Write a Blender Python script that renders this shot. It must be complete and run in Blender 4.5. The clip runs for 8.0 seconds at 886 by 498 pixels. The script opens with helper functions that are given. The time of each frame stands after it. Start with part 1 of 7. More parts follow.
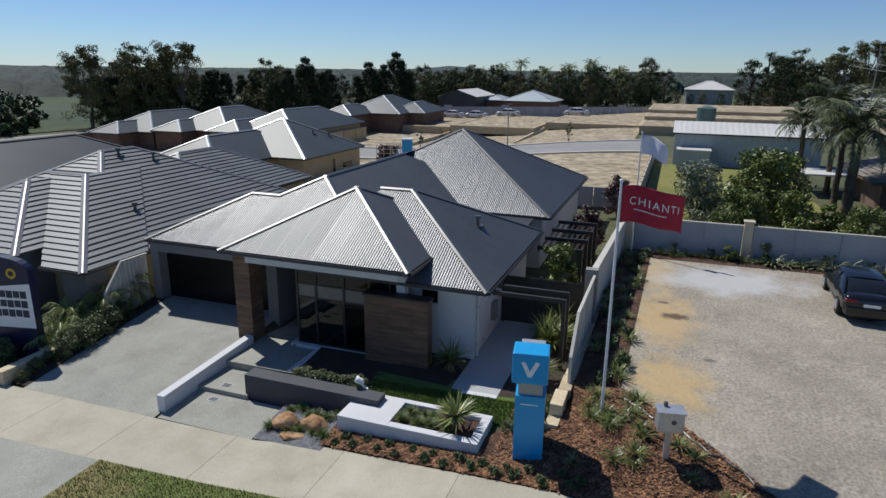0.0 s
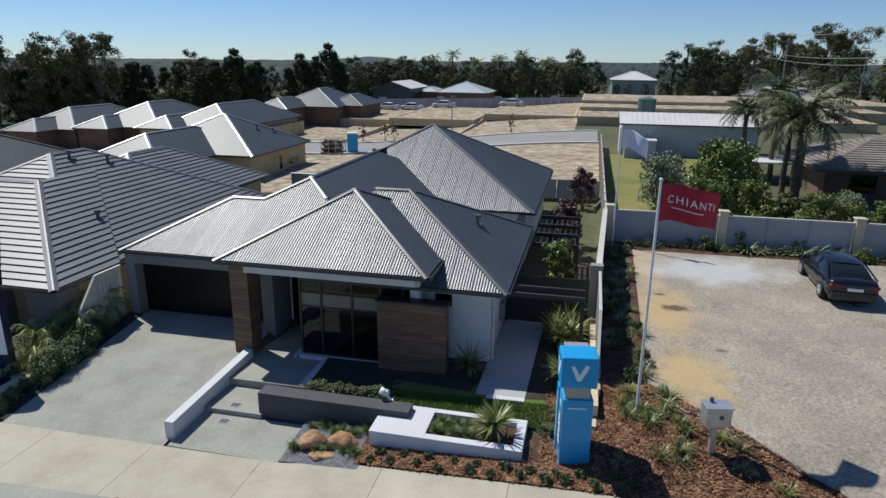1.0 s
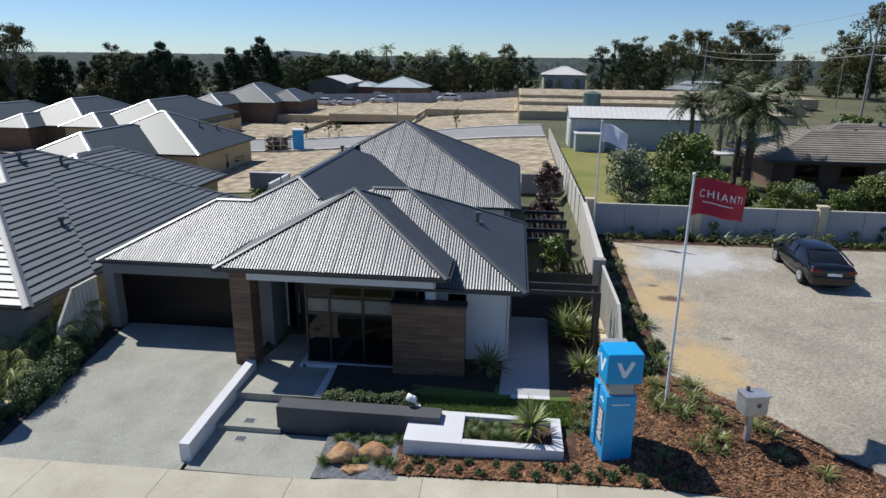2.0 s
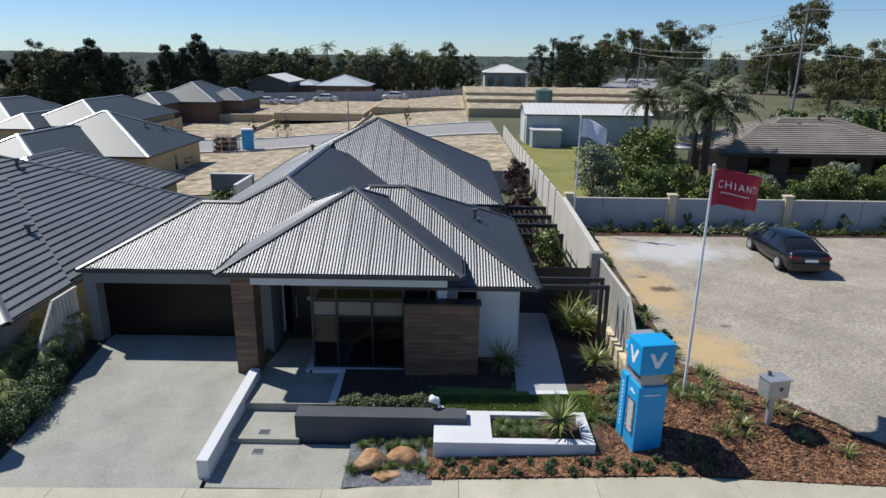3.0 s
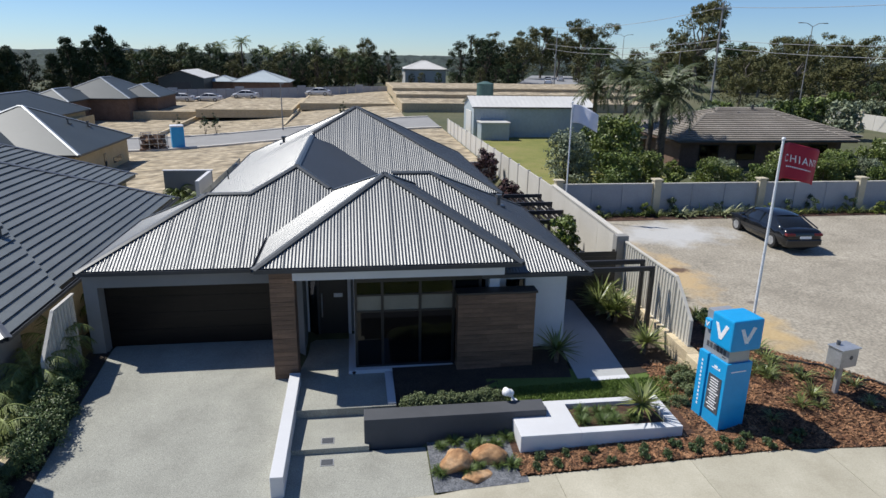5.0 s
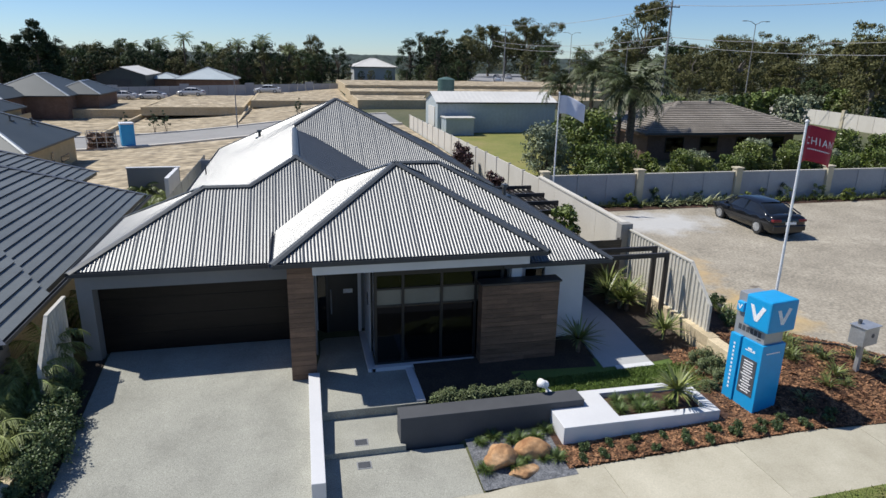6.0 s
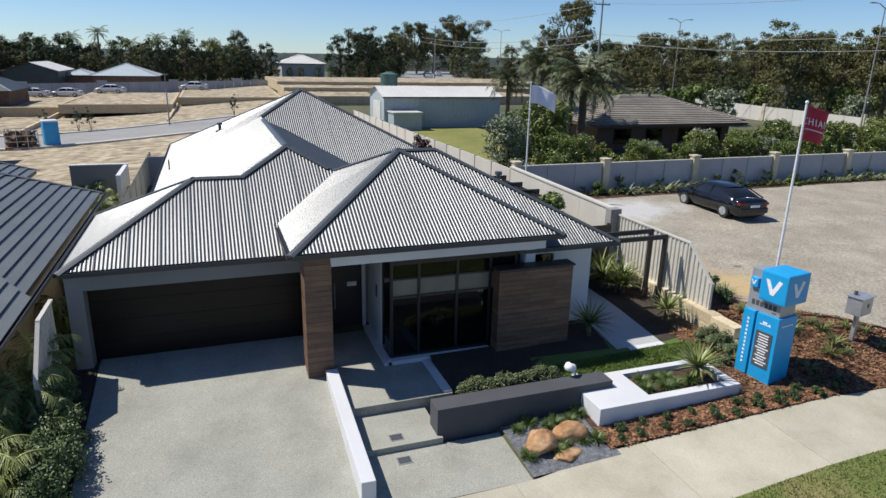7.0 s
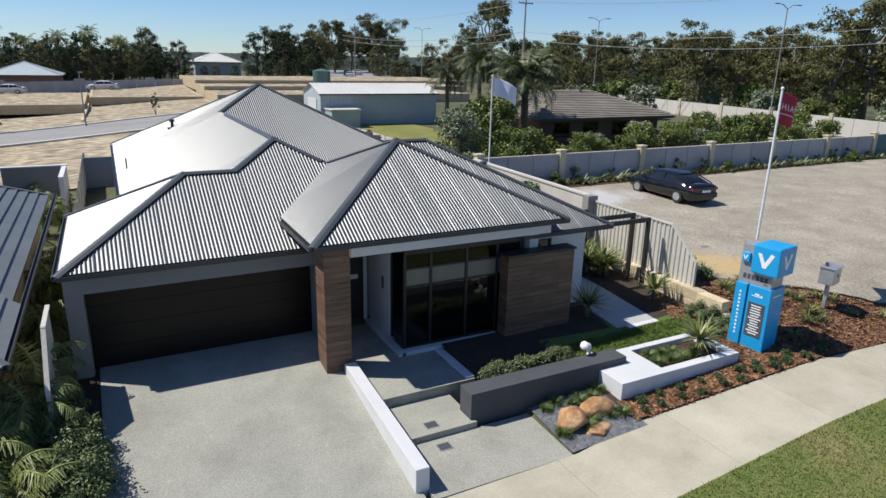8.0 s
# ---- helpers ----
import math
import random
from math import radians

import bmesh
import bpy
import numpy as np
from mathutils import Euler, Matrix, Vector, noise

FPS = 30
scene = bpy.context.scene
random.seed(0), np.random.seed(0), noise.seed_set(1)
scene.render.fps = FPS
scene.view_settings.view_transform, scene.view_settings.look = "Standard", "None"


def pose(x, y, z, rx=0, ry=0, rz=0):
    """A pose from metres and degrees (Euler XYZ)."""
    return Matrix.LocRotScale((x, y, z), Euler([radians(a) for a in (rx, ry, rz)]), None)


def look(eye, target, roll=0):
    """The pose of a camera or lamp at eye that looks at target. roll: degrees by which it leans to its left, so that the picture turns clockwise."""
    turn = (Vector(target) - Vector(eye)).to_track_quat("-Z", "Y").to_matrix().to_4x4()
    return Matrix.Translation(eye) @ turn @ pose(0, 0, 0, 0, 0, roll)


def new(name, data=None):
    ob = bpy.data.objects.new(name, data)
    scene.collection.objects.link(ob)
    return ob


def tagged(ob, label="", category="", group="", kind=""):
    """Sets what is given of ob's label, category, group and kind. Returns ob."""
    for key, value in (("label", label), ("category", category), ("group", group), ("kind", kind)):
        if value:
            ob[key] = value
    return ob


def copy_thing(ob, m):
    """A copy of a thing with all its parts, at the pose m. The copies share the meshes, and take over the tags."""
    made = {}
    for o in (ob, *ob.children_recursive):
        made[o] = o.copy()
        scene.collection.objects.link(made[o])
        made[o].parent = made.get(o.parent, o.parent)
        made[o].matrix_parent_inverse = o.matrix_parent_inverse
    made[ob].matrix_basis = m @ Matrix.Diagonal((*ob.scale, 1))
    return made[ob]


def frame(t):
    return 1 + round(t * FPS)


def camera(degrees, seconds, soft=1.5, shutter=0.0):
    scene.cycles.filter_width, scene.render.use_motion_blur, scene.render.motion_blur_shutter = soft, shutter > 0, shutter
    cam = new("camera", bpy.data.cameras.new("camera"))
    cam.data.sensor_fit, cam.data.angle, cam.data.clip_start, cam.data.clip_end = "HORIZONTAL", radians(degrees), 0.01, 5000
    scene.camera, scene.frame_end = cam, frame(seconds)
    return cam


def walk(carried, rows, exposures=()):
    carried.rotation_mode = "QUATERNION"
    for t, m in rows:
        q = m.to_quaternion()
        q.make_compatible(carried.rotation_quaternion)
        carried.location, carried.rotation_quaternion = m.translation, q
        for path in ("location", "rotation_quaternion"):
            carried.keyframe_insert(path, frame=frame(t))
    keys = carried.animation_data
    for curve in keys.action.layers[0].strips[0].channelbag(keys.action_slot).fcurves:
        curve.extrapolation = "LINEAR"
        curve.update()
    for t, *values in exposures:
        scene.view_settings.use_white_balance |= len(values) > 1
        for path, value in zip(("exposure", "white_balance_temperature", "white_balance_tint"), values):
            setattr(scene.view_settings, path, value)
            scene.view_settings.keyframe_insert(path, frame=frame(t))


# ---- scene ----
cam = camera(69.7, 8.0)
PATH = [
    (0, (0.711, -0.084, 9.984), (0.058, 1.726, 9.441), 0.6),
    (0.5, (-0.677, -0.216, 10.108), (-1.221, 1.627, 9.552), 0.5),
    (1, (-2.16, -0.284, 10.154), (-2.589, 1.586, 9.586), 0.5),
    (1.5, (-3.593, -0.282, 10.159), (-3.909, 1.607, 9.583), 0.6),
    (3, (-7.101, -0.086, 9.981), (-7.114, 1.827, 9.399), 0.7),
    (3.5, (-8.127, 0.077, 9.888), (-8.061, 1.989, 9.305), 0.7),
    (4, (-9.129, 0.321, 9.722), (-8.998, 2.23, 9.139), 0.8),
    (4.5, (-10.145, 0.656, 9.513), (-9.948, 2.559, 8.931), 0.9),
    (6, (-13.104, 1.939, 8.83), (-12.668, 3.803, 8.25), 1.1),
    (6.5, (-14.197, 2.424, 8.606), (-13.655, 4.26, 8.026), 1.3),
    (7, (-15.294, 2.899, 8.369), (-14.638, 4.697, 7.79), 1.3),
    (7.5, (-16.451, 3.355, 8.158), (-15.674, 5.106, 7.582), 1.3),
    (8, (-17.569, 3.748, 8.038), (-16.678, 5.444, 7.463), 1.3),
]
walk(cam, [(t, look(eye, target, roll)) for t, eye, target, roll in PATH], [(0, -0.31, 6250, 10), (1.5, -0.1, 6250, 10), (3.5, 0.0, 6250, 10), (8, 0.1, 6450, 10)])

# ---- light ----
SUN = Vector((-0.64, 0.34, 1.0)).normalized()
world = bpy.data.worlds.new("sky")
scene.world = world
world.use_nodes = True
sky = world.node_tree.nodes.new("ShaderNodeTexSky")
sky.sky_type = "NISHITA"
sky.sun_disc = False
sky.sun_elevation = math.asin(SUN.z)
sky.sun_rotation = math.atan2(SUN.x, SUN.y)
sky.air_density, sky.dust_density, sky.ozone_density = 0.85, 0.0, 1.2
background = world.node_tree.nodes["Background"]
background.inputs["Strength"].default_value = 0.083
tint = world.node_tree.nodes.new("ShaderNodeMix")
tint.data_type, tint.blend_type = "RGBA", "MULTIPLY"
tint.inputs["Factor"].default_value = 1.0
tint.inputs["B"].default_value = (0.75, 0.95, 1.26, 1)
world.node_tree.links.new(sky.outputs[0], tint.inputs["A"])
world.node_tree.links.new(tint.outputs["Result"], background.inputs["Color"])
sun = new("sun", bpy.data.lights.new("sun", "SUN"))
sun.data.energy, sun.data.angle, sun.data.color = 5.0, radians(0.55), (1.0, 0.96, 0.885)
sun.matrix_world = look((0, 0, 60), Vector((0, 0, 60)) - SUN)


# ---- materials ----
def material(name, colors, scale=1.0, rough=0.7, metal=0.0, bump=0.0, bump_scale=40.0, stain=0.25, spec=0.5, per_object=0.0, island=0.0, stretch=(1, 1, 1), rough_var=0.0):
    """Two-scale noise between colours, with fine relief. Sizes are in metres of the world."""
    m = bpy.data.materials.new(name)
    m.use_nodes = True
    nt = m.node_tree
    bsdf = nt.nodes["Principled BSDF"]
    bsdf.inputs["Metallic"].default_value = metal
    bsdf.inputs["Roughness"].default_value = rough
    bsdf.inputs["Specular IOR Level"].default_value = spec
    geo = nt.nodes.new("ShaderNodeNewGeometry")
    mapping = nt.nodes.new("ShaderNodeMapping")
    mapping.inputs["Scale"].default_value = stretch
    nt.links.new(geo.outputs["Position"], mapping.inputs["Vector"])
    big = nt.nodes.new("ShaderNodeTexNoise")
    big.inputs["Scale"].default_value = scale
    big.inputs["Detail"].default_value = 6
    big.inputs["Roughness"].default_value = 0.65
    nt.links.new(mapping.outputs[0], big.inputs["Vector"])
    ramp = nt.nodes.new("ShaderNodeValToRGB")
    n = len(colors)
    while len(ramp.color_ramp.elements) < n:
        ramp.color_ramp.elements.new(0.5)
    for i, c in enumerate(colors):
        e = ramp.color_ramp.elements[i]
        e.position = 0.3 + 0.4 * i / max(1, n - 1)
        e.color = (*c, 1)
    nt.links.new(big.outputs["Fac"], ramp.inputs["Fac"])
    fine = nt.nodes.new("ShaderNodeTexNoise")
    fine.inputs["Scale"].default_value = bump_scale
    fine.inputs["Detail"].default_value = 4
    nt.links.new(mapping.outputs[0], fine.inputs["Vector"])
    vary = nt.nodes.new("ShaderNodeMapRange")
    vary.inputs["From Min"].default_value, vary.inputs["From Max"].default_value = 0.25, 0.75
    vary.inputs["To Min"].default_value, vary.inputs["To Max"].default_value = 1 - stain, 1 + stain
    nt.links.new(fine.outputs["Fac"], vary.inputs["Value"])
    mix = nt.nodes.new("ShaderNodeMix")
    mix.data_type, mix.blend_type = "RGBA", "MULTIPLY"
    mix.inputs["Factor"].default_value = 1.0
    nt.links.new(ramp.outputs["Color"], mix.inputs["A"])
    nt.links.new(vary.outputs[0], mix.inputs["B"])
    out = mix.outputs["Result"]
    if per_object or island:
        info = nt.nodes.new("ShaderNodeObjectInfo") if per_object else geo
        amount = per_object or island
        rng = nt.nodes.new("ShaderNodeMapRange")
        rng.inputs["To Min"].default_value, rng.inputs["To Max"].default_value = 1 - amount, 1 + amount
        nt.links.new(info.outputs["Random" if per_object else "Random Per Island"], rng.inputs["Value"])
        mix2 = nt.nodes.new("ShaderNodeMix")
        mix2.data_type, mix2.blend_type = "RGBA", "MULTIPLY"
        mix2.inputs["Factor"].default_value = 1.0
        nt.links.new(out, mix2.inputs["A"])
        nt.links.new(rng.outputs[0], mix2.inputs["B"])
        out = mix2.outputs["Result"]
    nt.links.new(out, bsdf.inputs["Base Color"])
    if rough_var:
        rr = nt.nodes.new("ShaderNodeMapRange")
        rr.inputs["To Min"].default_value, rr.inputs["To Max"].default_value = rough - rough_var, rough + rough_var
        nt.links.new(big.outputs["Fac"], rr.inputs["Value"])
        nt.links.new(rr.outputs[0], bsdf.inputs["Roughness"])
    if bump:
        b = nt.nodes.new("ShaderNodeBump")
        b.inputs["Strength"].default_value = 0.6
        b.inputs["Distance"].default_value = bump
        nt.links.new(fine.outputs["Fac"], b.inputs["Height"])
        nt.links.new(b.outputs[0], bsdf.inputs["Normal"])
    return m


def glass_dark(name, tint=(0.02, 0.022, 0.025)):
    m = bpy.data.materials.new(name)
    m.use_nodes = True
    b = m.node_tree.nodes["Principled BSDF"]
    b.inputs["Base Color"].default_value = (*tint, 1)
    b.inputs["Roughness"].default_value = 0.03
    b.inputs["Transmission Weight"].default_value = 0.85
    b.inputs["IOR"].default_value = 1.45
    return m


M = {}
M["roof"] = material("grey_roof_steel", [(0.061, 0.067, 0.069), (0.078, 0.085, 0.087)], 0.35, 0.42, 0.0, 0.0, 6, 0.08, 1.0, rough_var=0.06, per_object=0.02)
M["roof"].node_tree.nodes["Principled BSDF"].inputs["IOR"].default_value = 1.6
sheet_gloss = M["roof"].node_tree.nodes.new("ShaderNodeMath")
sheet_gloss.operation = "MULTIPLY_ADD"
sheet_info = M["roof"].node_tree.nodes.new("ShaderNodeObjectInfo")
sheet_gloss.inputs[1].default_value, sheet_gloss.inputs[2].default_value = 0.03, 0.415
M["roof"].node_tree.links.new(sheet_info.outputs["Random"], sheet_gloss.inputs[0])
M["roof"].node_tree.links.new(sheet_gloss.outputs[0], M["roof"].node_tree.nodes["Principled BSDF"].inputs["Roughness"])
M["ridge"] = material("roof_cap_steel", [(0.052, 0.057, 0.059), (0.066, 0.072, 0.074)], 0.5, 0.4, 0.0, 0.0, 6, 0.06, 0.75)
M["gutter"] = material("dark_gutter_steel", [(0.035, 0.037, 0.04), (0.05, 0.052, 0.056)], 1, 0.45, 0, 0, 8, 0.1)
M["render"] = material("white_render", [(0.58, 0.58, 0.57), (0.65, 0.65, 0.64)], 0.6, 0.85, 0, 0.002, 90, 0.05)
# grey darkened to carry the shade of the garage front and entry recess
M["render_shaded"] = material("shade_darkened_render", [(0.185, 0.184, 0.178), (0.225, 0.224, 0.217)], 0.6, 0.85, 0, 0.002, 90, 0.06)
M["dark_render"] = material("charcoal_render", [(0.055, 0.058, 0.064), (0.075, 0.078, 0.085)], 0.9, 0.8, 0, 0.002, 90, 0.12)
M["white_paint"] = material("white_wall_paint", [(0.58, 0.58, 0.585), (0.66, 0.66, 0.665)], 0.7, 0.75, 0, 0.0015, 60, 0.05)
M["timber"] = material("stained_timber_cladding", [(0.085, 0.048, 0.030), (0.195, 0.115, 0.072)], 1.4, 0.6, 0, 0.002, 14, 0.35, per_object=0.25, stretch=(1, 1, 9))
M["door_dark"] = material("dark_timber_garage_door", [(0.010, 0.008, 0.007), (0.017, 0.013, 0.011)], 1.2, 0.34, 0, 0.001, 12, 0.25, 0.22, stretch=(1, 1, 8), per_object=0.15)
M["frame"] = material("black_aluminium", [(0.012, 0.012, 0.013), (0.02, 0.02, 0.021)], 2, 0.4, 0, 0, 20, 0.1)
M["pergola"] = material("black_pergola_steel", [(0.02, 0.018, 0.017), (0.035, 0.03, 0.028)], 2, 0.5, 0, 0, 20, 0.15)
M["glass"] = glass_dark("window_glass")
# the room's dimness is put into this grey, shared by walls, floor and ceiling
M["interior"] = material("room_shade_grey", [(0.16, 0.155, 0.15), (0.2, 0.195, 0.19)], 1, 0.9)
M["blind"] = material("frosted_pale_glass", [(0.15, 0.145, 0.118), (0.19, 0.184, 0.15)], 2, 0.4)
M["aggregate"] = material("exposed_aggregate_concrete", [(0.262, 0.257, 0.218), (0.318, 0.313, 0.266), (0.362, 0.356, 0.302)], 0.8, 0.9, 0, 0.004, 45, 0.36)
M["concrete"] = material("pale_footpath_concrete", [(0.355, 0.322, 0.24), (0.43, 0.396, 0.303), (0.488, 0.452, 0.352)], 0.7, 0.9, 0, 0.002, 30, 0.12, per_object=0.05)
M["joint"] = material("dark_slab_joint", [(0.17, 0.16, 0.145), (0.20, 0.19, 0.17)], 2, 0.95)
M["path_white"] = material("pale_paving", [(0.38, 0.385, 0.38), (0.45, 0.455, 0.445)], 0.8, 0.85, 0, 0.002, 40, 0.1)
M["lawn"] = material("mown_lawn_soil", [(0.075, 0.125, 0.022), (0.12, 0.175, 0.038)], 0.7, 0.95, 0, 0.01, 60, 0.5)
M["lawn_dry"] = material("patchy_verge_lawn", [(0.075, 0.115, 0.022), (0.12, 0.15, 0.035), (0.24, 0.19, 0.085)], 0.35, 0.95, 0, 0.01, 40, 0.5)
M["lawn_yard"] = material("yellowing_yard_lawn", [(0.13, 0.15, 0.03), (0.20, 0.20, 0.05), (0.26, 0.22, 0.08)], 0.3, 0.95, 0, 0.01, 30, 0.3)
M["paddock"] = material("green_paddock_grass", [(0.022, 0.042, 0.012), (0.04, 0.062, 0.018), (0.065, 0.08, 0.028)], 0.06, 0.95, 0, 0.02, 3, 0.3)
M["mulch"] = material("wood_chip_mulch", [(0.028, 0.016, 0.011), (0.075, 0.037, 0.022), (0.14, 0.073, 0.043)], 3.0, 0.95, 0, 0.02, 22, 0.6)
M["chips"] = material("wood_chips", [(0.10, 0.042, 0.02), (0.32, 0.17, 0.085)], 3, 0.9, 0, 0, 30, 0.4, island=0.75)
M["soil"] = material("dark_garden_soil", [(0.03, 0.022, 0.016), (0.055, 0.04, 0.028)], 2, 0.95, 0, 0.02, 22, 0.5)
M["limestone"] = material("cream_limestone", [(0.50, 0.40, 0.25), (0.62, 0.52, 0.35)], 1.2, 0.9, 0, 0.008, 18, 0.2, per_object=0.12)
M["pier"] = material("cream_pier_block", [(0.46, 0.40, 0.28), (0.55, 0.49, 0.36)], 1.5, 0.9, 0, 0.005, 20, 0.15)
M["fence_panel"] = material("grey_fence_render", [(0.30, 0.31, 0.33), (0.37, 0.38, 0.40)], 0.5, 0.85, 0, 0.003, 20, 0.12, per_object=0.06)
M["fence_steel"] = material("cream_fence_steel", [(0.52, 0.49, 0.42), (0.60, 0.57, 0.50)], 0.8, 0.5, 0, 0, 10, 0.08, per_object=0.04)
M["blue"] = material("cyan_sign_panel", [(0.012, 0.30, 0.62), (0.02, 0.35, 0.69)], 0.8, 0.35, 0, 0, 10, 0.04)
M["sign_grey"] = material("silver_sign_panel", [(0.34, 0.35, 0.36), (0.40, 0.41, 0.42)], 1, 0.4, 0.3, 0, 10, 0.05)
M["sign_dark"] = material("dark_grey_sign_plate", [(0.06, 0.065, 0.075), (0.085, 0.09, 0.1)], 1, 0.5)
M["white"] = material("white_print", [(0.78, 0.78, 0.78), (0.84, 0.84, 0.84)], 1, 0.6)
M["steel"] = material("galvanised_steel", [(0.42, 0.43, 0.44), (0.55, 0.56, 0.57)], 3, 0.4, 0.6, 0, 20, 0.12)
M["pole_white"] = material("white_flagpole_paint", [(0.72, 0.72, 0.72), (0.8, 0.8, 0.8)], 1, 0.4)
M["red"] = material("crimson_flag_cloth", [(0.32, 0.012, 0.03), (0.42, 0.02, 0.045)], 2, 0.8, 0, 0, 60, 0.1)
M["pale_cloth"] = material("pale_lilac_flag_cloth", [(0.66, 0.66, 0.74), (0.76, 0.76, 0.82)], 2, 0.8, 0, 0, 60, 0.05)
M["asphalt"] = material("pale_road_asphalt", [(0.22, 0.22, 0.225), (0.28, 0.28, 0.285)], 0.2, 0.95, 0, 0.003, 30, 0.15)
M["kerb"] = material("pale_kerb_concrete", [(0.48, 0.45, 0.40), (0.56, 0.53, 0.48)], 1, 0.9, 0, 0, 20, 0.1)
M["road_pale"] = material("pale_chip_seal", [(0.24, 0.235, 0.225), (0.31, 0.30, 0.285)], 0.3, 0.95, 0, 0.004, 20, 0.15)
M["bluestone"] = material("bluestone_gravel", [(0.07, 0.075, 0.082), (0.13, 0.135, 0.145), (0.21, 0.215, 0.225)], 9.0, 0.9, 0, 0.02, 28, 0.55)
M["sand"] = material("yellow_sand_block", [(0.20, 0.16, 0.105), (0.345, 0.28, 0.185), (0.47, 0.395, 0.28)], 0.5, 0.95, 0, 0.25, 1.4, 0.65, stretch=(0.8, 1.2, 1))
M["sand_wall"] = material("limestone_retaining_block", [(0.42, 0.33, 0.20), (0.50, 0.41, 0.27)], 0.4, 0.9, 0, 0.01, 4, 0.15)
M["earth"] = material("dry_ground", [(0.05, 0.064, 0.026), (0.085, 0.09, 0.04), (0.15, 0.13, 0.07)], 0.035, 0.95, 0, 0.05, 2, 0.3)
M["tile_dark"] = material("charcoal_roof_tile", [(0.125, 0.134, 0.127), (0.165, 0.176, 0.167)], 0.6, 0.45, 0, 0.001, 20, 0.12, 0.7, per_object=0.07)
M["tile_cap"] = material("charcoal_ridge_tile", [(0.11, 0.113, 0.12), (0.15, 0.153, 0.16)], 1.5, 0.4, 0, 0.001, 20, 0.1, 0.7)
M["tile_brown"] = material("weathered_brown_tile", [(0.185, 0.16, 0.13), (0.285, 0.25, 0.205)], 0.5, 0.8, 0, 0.003, 10, 0.25, per_object=0.16)
M["brick_cream"] = material("cream_brick_wall", [(0.42, 0.33, 0.18), (0.50, 0.40, 0.24)], 1, 0.9, 0, 0.004, 12, 0.15)
M["brick_brown"] = material("brown_brick_wall", [(0.13, 0.08, 0.055), (0.19, 0.12, 0.085)], 1.5, 0.9, 0, 0.004, 10, 0.25)
M["shed"] = material("pale_blue_shed_steel", [(0.36, 0.41, 0.425), (0.43, 0.48, 0.49)], 0.3, 0.55, 0, 0, 4, 0.08)
M["shed_roof"] = material("cream_shed_roof_steel", [(0.60, 0.58, 0.53), (0.70, 0.68, 0.63)], 0.3, 0.5, 0, 0, 4, 0.06)
M["teal_steel"] = material("teal_gate_steel", [(0.03, 0.11, 0.13), (0.045, 0.14, 0.16)], 1, 0.5)
M["tank"] = material("green_tank_steel", [(0.06, 0.12, 0.10), (0.09, 0.15, 0.13)], 1, 0.5)


def stain(m, centre, size, color, amount=1.0, ragged=0.5):
    """A ragged patch of another colour, spilled at a place in the world."""
    nt = m.node_tree
    bsdf = nt.nodes["Principled BSDF"]
    old = bsdf.inputs["Base Color"].links[0].from_socket
    geo = nt.nodes.new("ShaderNodeNewGeometry")
    sub = nt.nodes.new("ShaderNodeVectorMath")
    sub.operation = "SUBTRACT"
    sub.inputs[1].default_value = centre
    nt.links.new(geo.outputs["Position"], sub.inputs[0])
    div = nt.nodes.new("ShaderNodeVectorMath")
    div.operation = "DIVIDE"
    div.inputs[1].default_value = size
    nt.links.new(sub.outputs[0], div.inputs[0])
    length = nt.nodes.new("ShaderNodeVectorMath")
    length.operation = "LENGTH"
    nt.links.new(div.outputs[0], length.inputs[0])
    ns = nt.nodes.new("ShaderNodeTexNoise")
    ns.inputs["Scale"].default_value, ns.inputs["Detail"].default_value = 1.7 / min(size[:2]), 8
    nt.links.new(geo.outputs["Position"], ns.inputs["Vector"])
    add = nt.nodes.new("ShaderNodeMath")
    add.operation = "MULTIPLY_ADD"
    add.inputs[1].default_value, add.inputs[2].default_value = ragged * 2, -ragged
    nt.links.new(ns.outputs["Fac"], add.inputs[0])
    total = nt.nodes.new("ShaderNodeMath")
    nt.links.new(length.outputs["Value"], total.inputs[0])
    nt.links.new(add.outputs[0], total.inputs[1])
    rng = nt.nodes.new("ShaderNodeMapRange")
    rng.inputs["From Min"].default_value, rng.inputs["From Max"].default_value = 1.25, 0.55
    rng.inputs["To Max"].default_value = amount
    nt.links.new(total.outputs[0], rng.inputs["Value"])
    mix = nt.nodes.new("ShaderNodeMix")
    mix.data_type = "RGBA"
    nt.links.new(rng.outputs[0], mix.inputs["Factor"])
    nt.links.new(old, mix.inputs["A"])
    mix.inputs["B"].default_value = (*color, 1)
    nt.links.new(mix.outputs["Result"], bsdf.inputs["Base Color"])


M["gravel"] = material("crushed_gravel", [(0.250, 0.221, 0.172), (0.316, 0.280, 0.219), (0.386, 0.344, 0.273)], 0.55, 0.95, 0, 0.022, 12, 0.4)
stain(M["gravel"], (0.9, 23.0, 1.3), (1.15, 2.5, 3), (0.52, 0.36, 0.17), 0.72, 0.9)
stain(M["gravel"], (1.25, 18.0, 1.2), (1.1, 1.7, 3), (0.53, 0.37, 0.16), 0.7, 0.9)
stain(M["gravel"], (0.5, 28.0, 1.4), (0.8, 2.4, 3), (0.50, 0.37, 0.20), 0.6, 0.8)
stain(M["gravel"], (3.6, 28.0, 1.4), (3.0, 1.7, 3), (0.52, 0.52, 0.51), 0.75, 0.9)
stain(M["gravel"], (1.35, 23.3, 1.3), (0.5, 0.3, 3), (0.10, 0.06, 0.045), 0.9, 0.8)
stain(M["gravel"], (0.9, 24.6, 1.3), (0.22, 0.14, 3), (0.10, 0.07, 0.05), 0.8, 0.6)
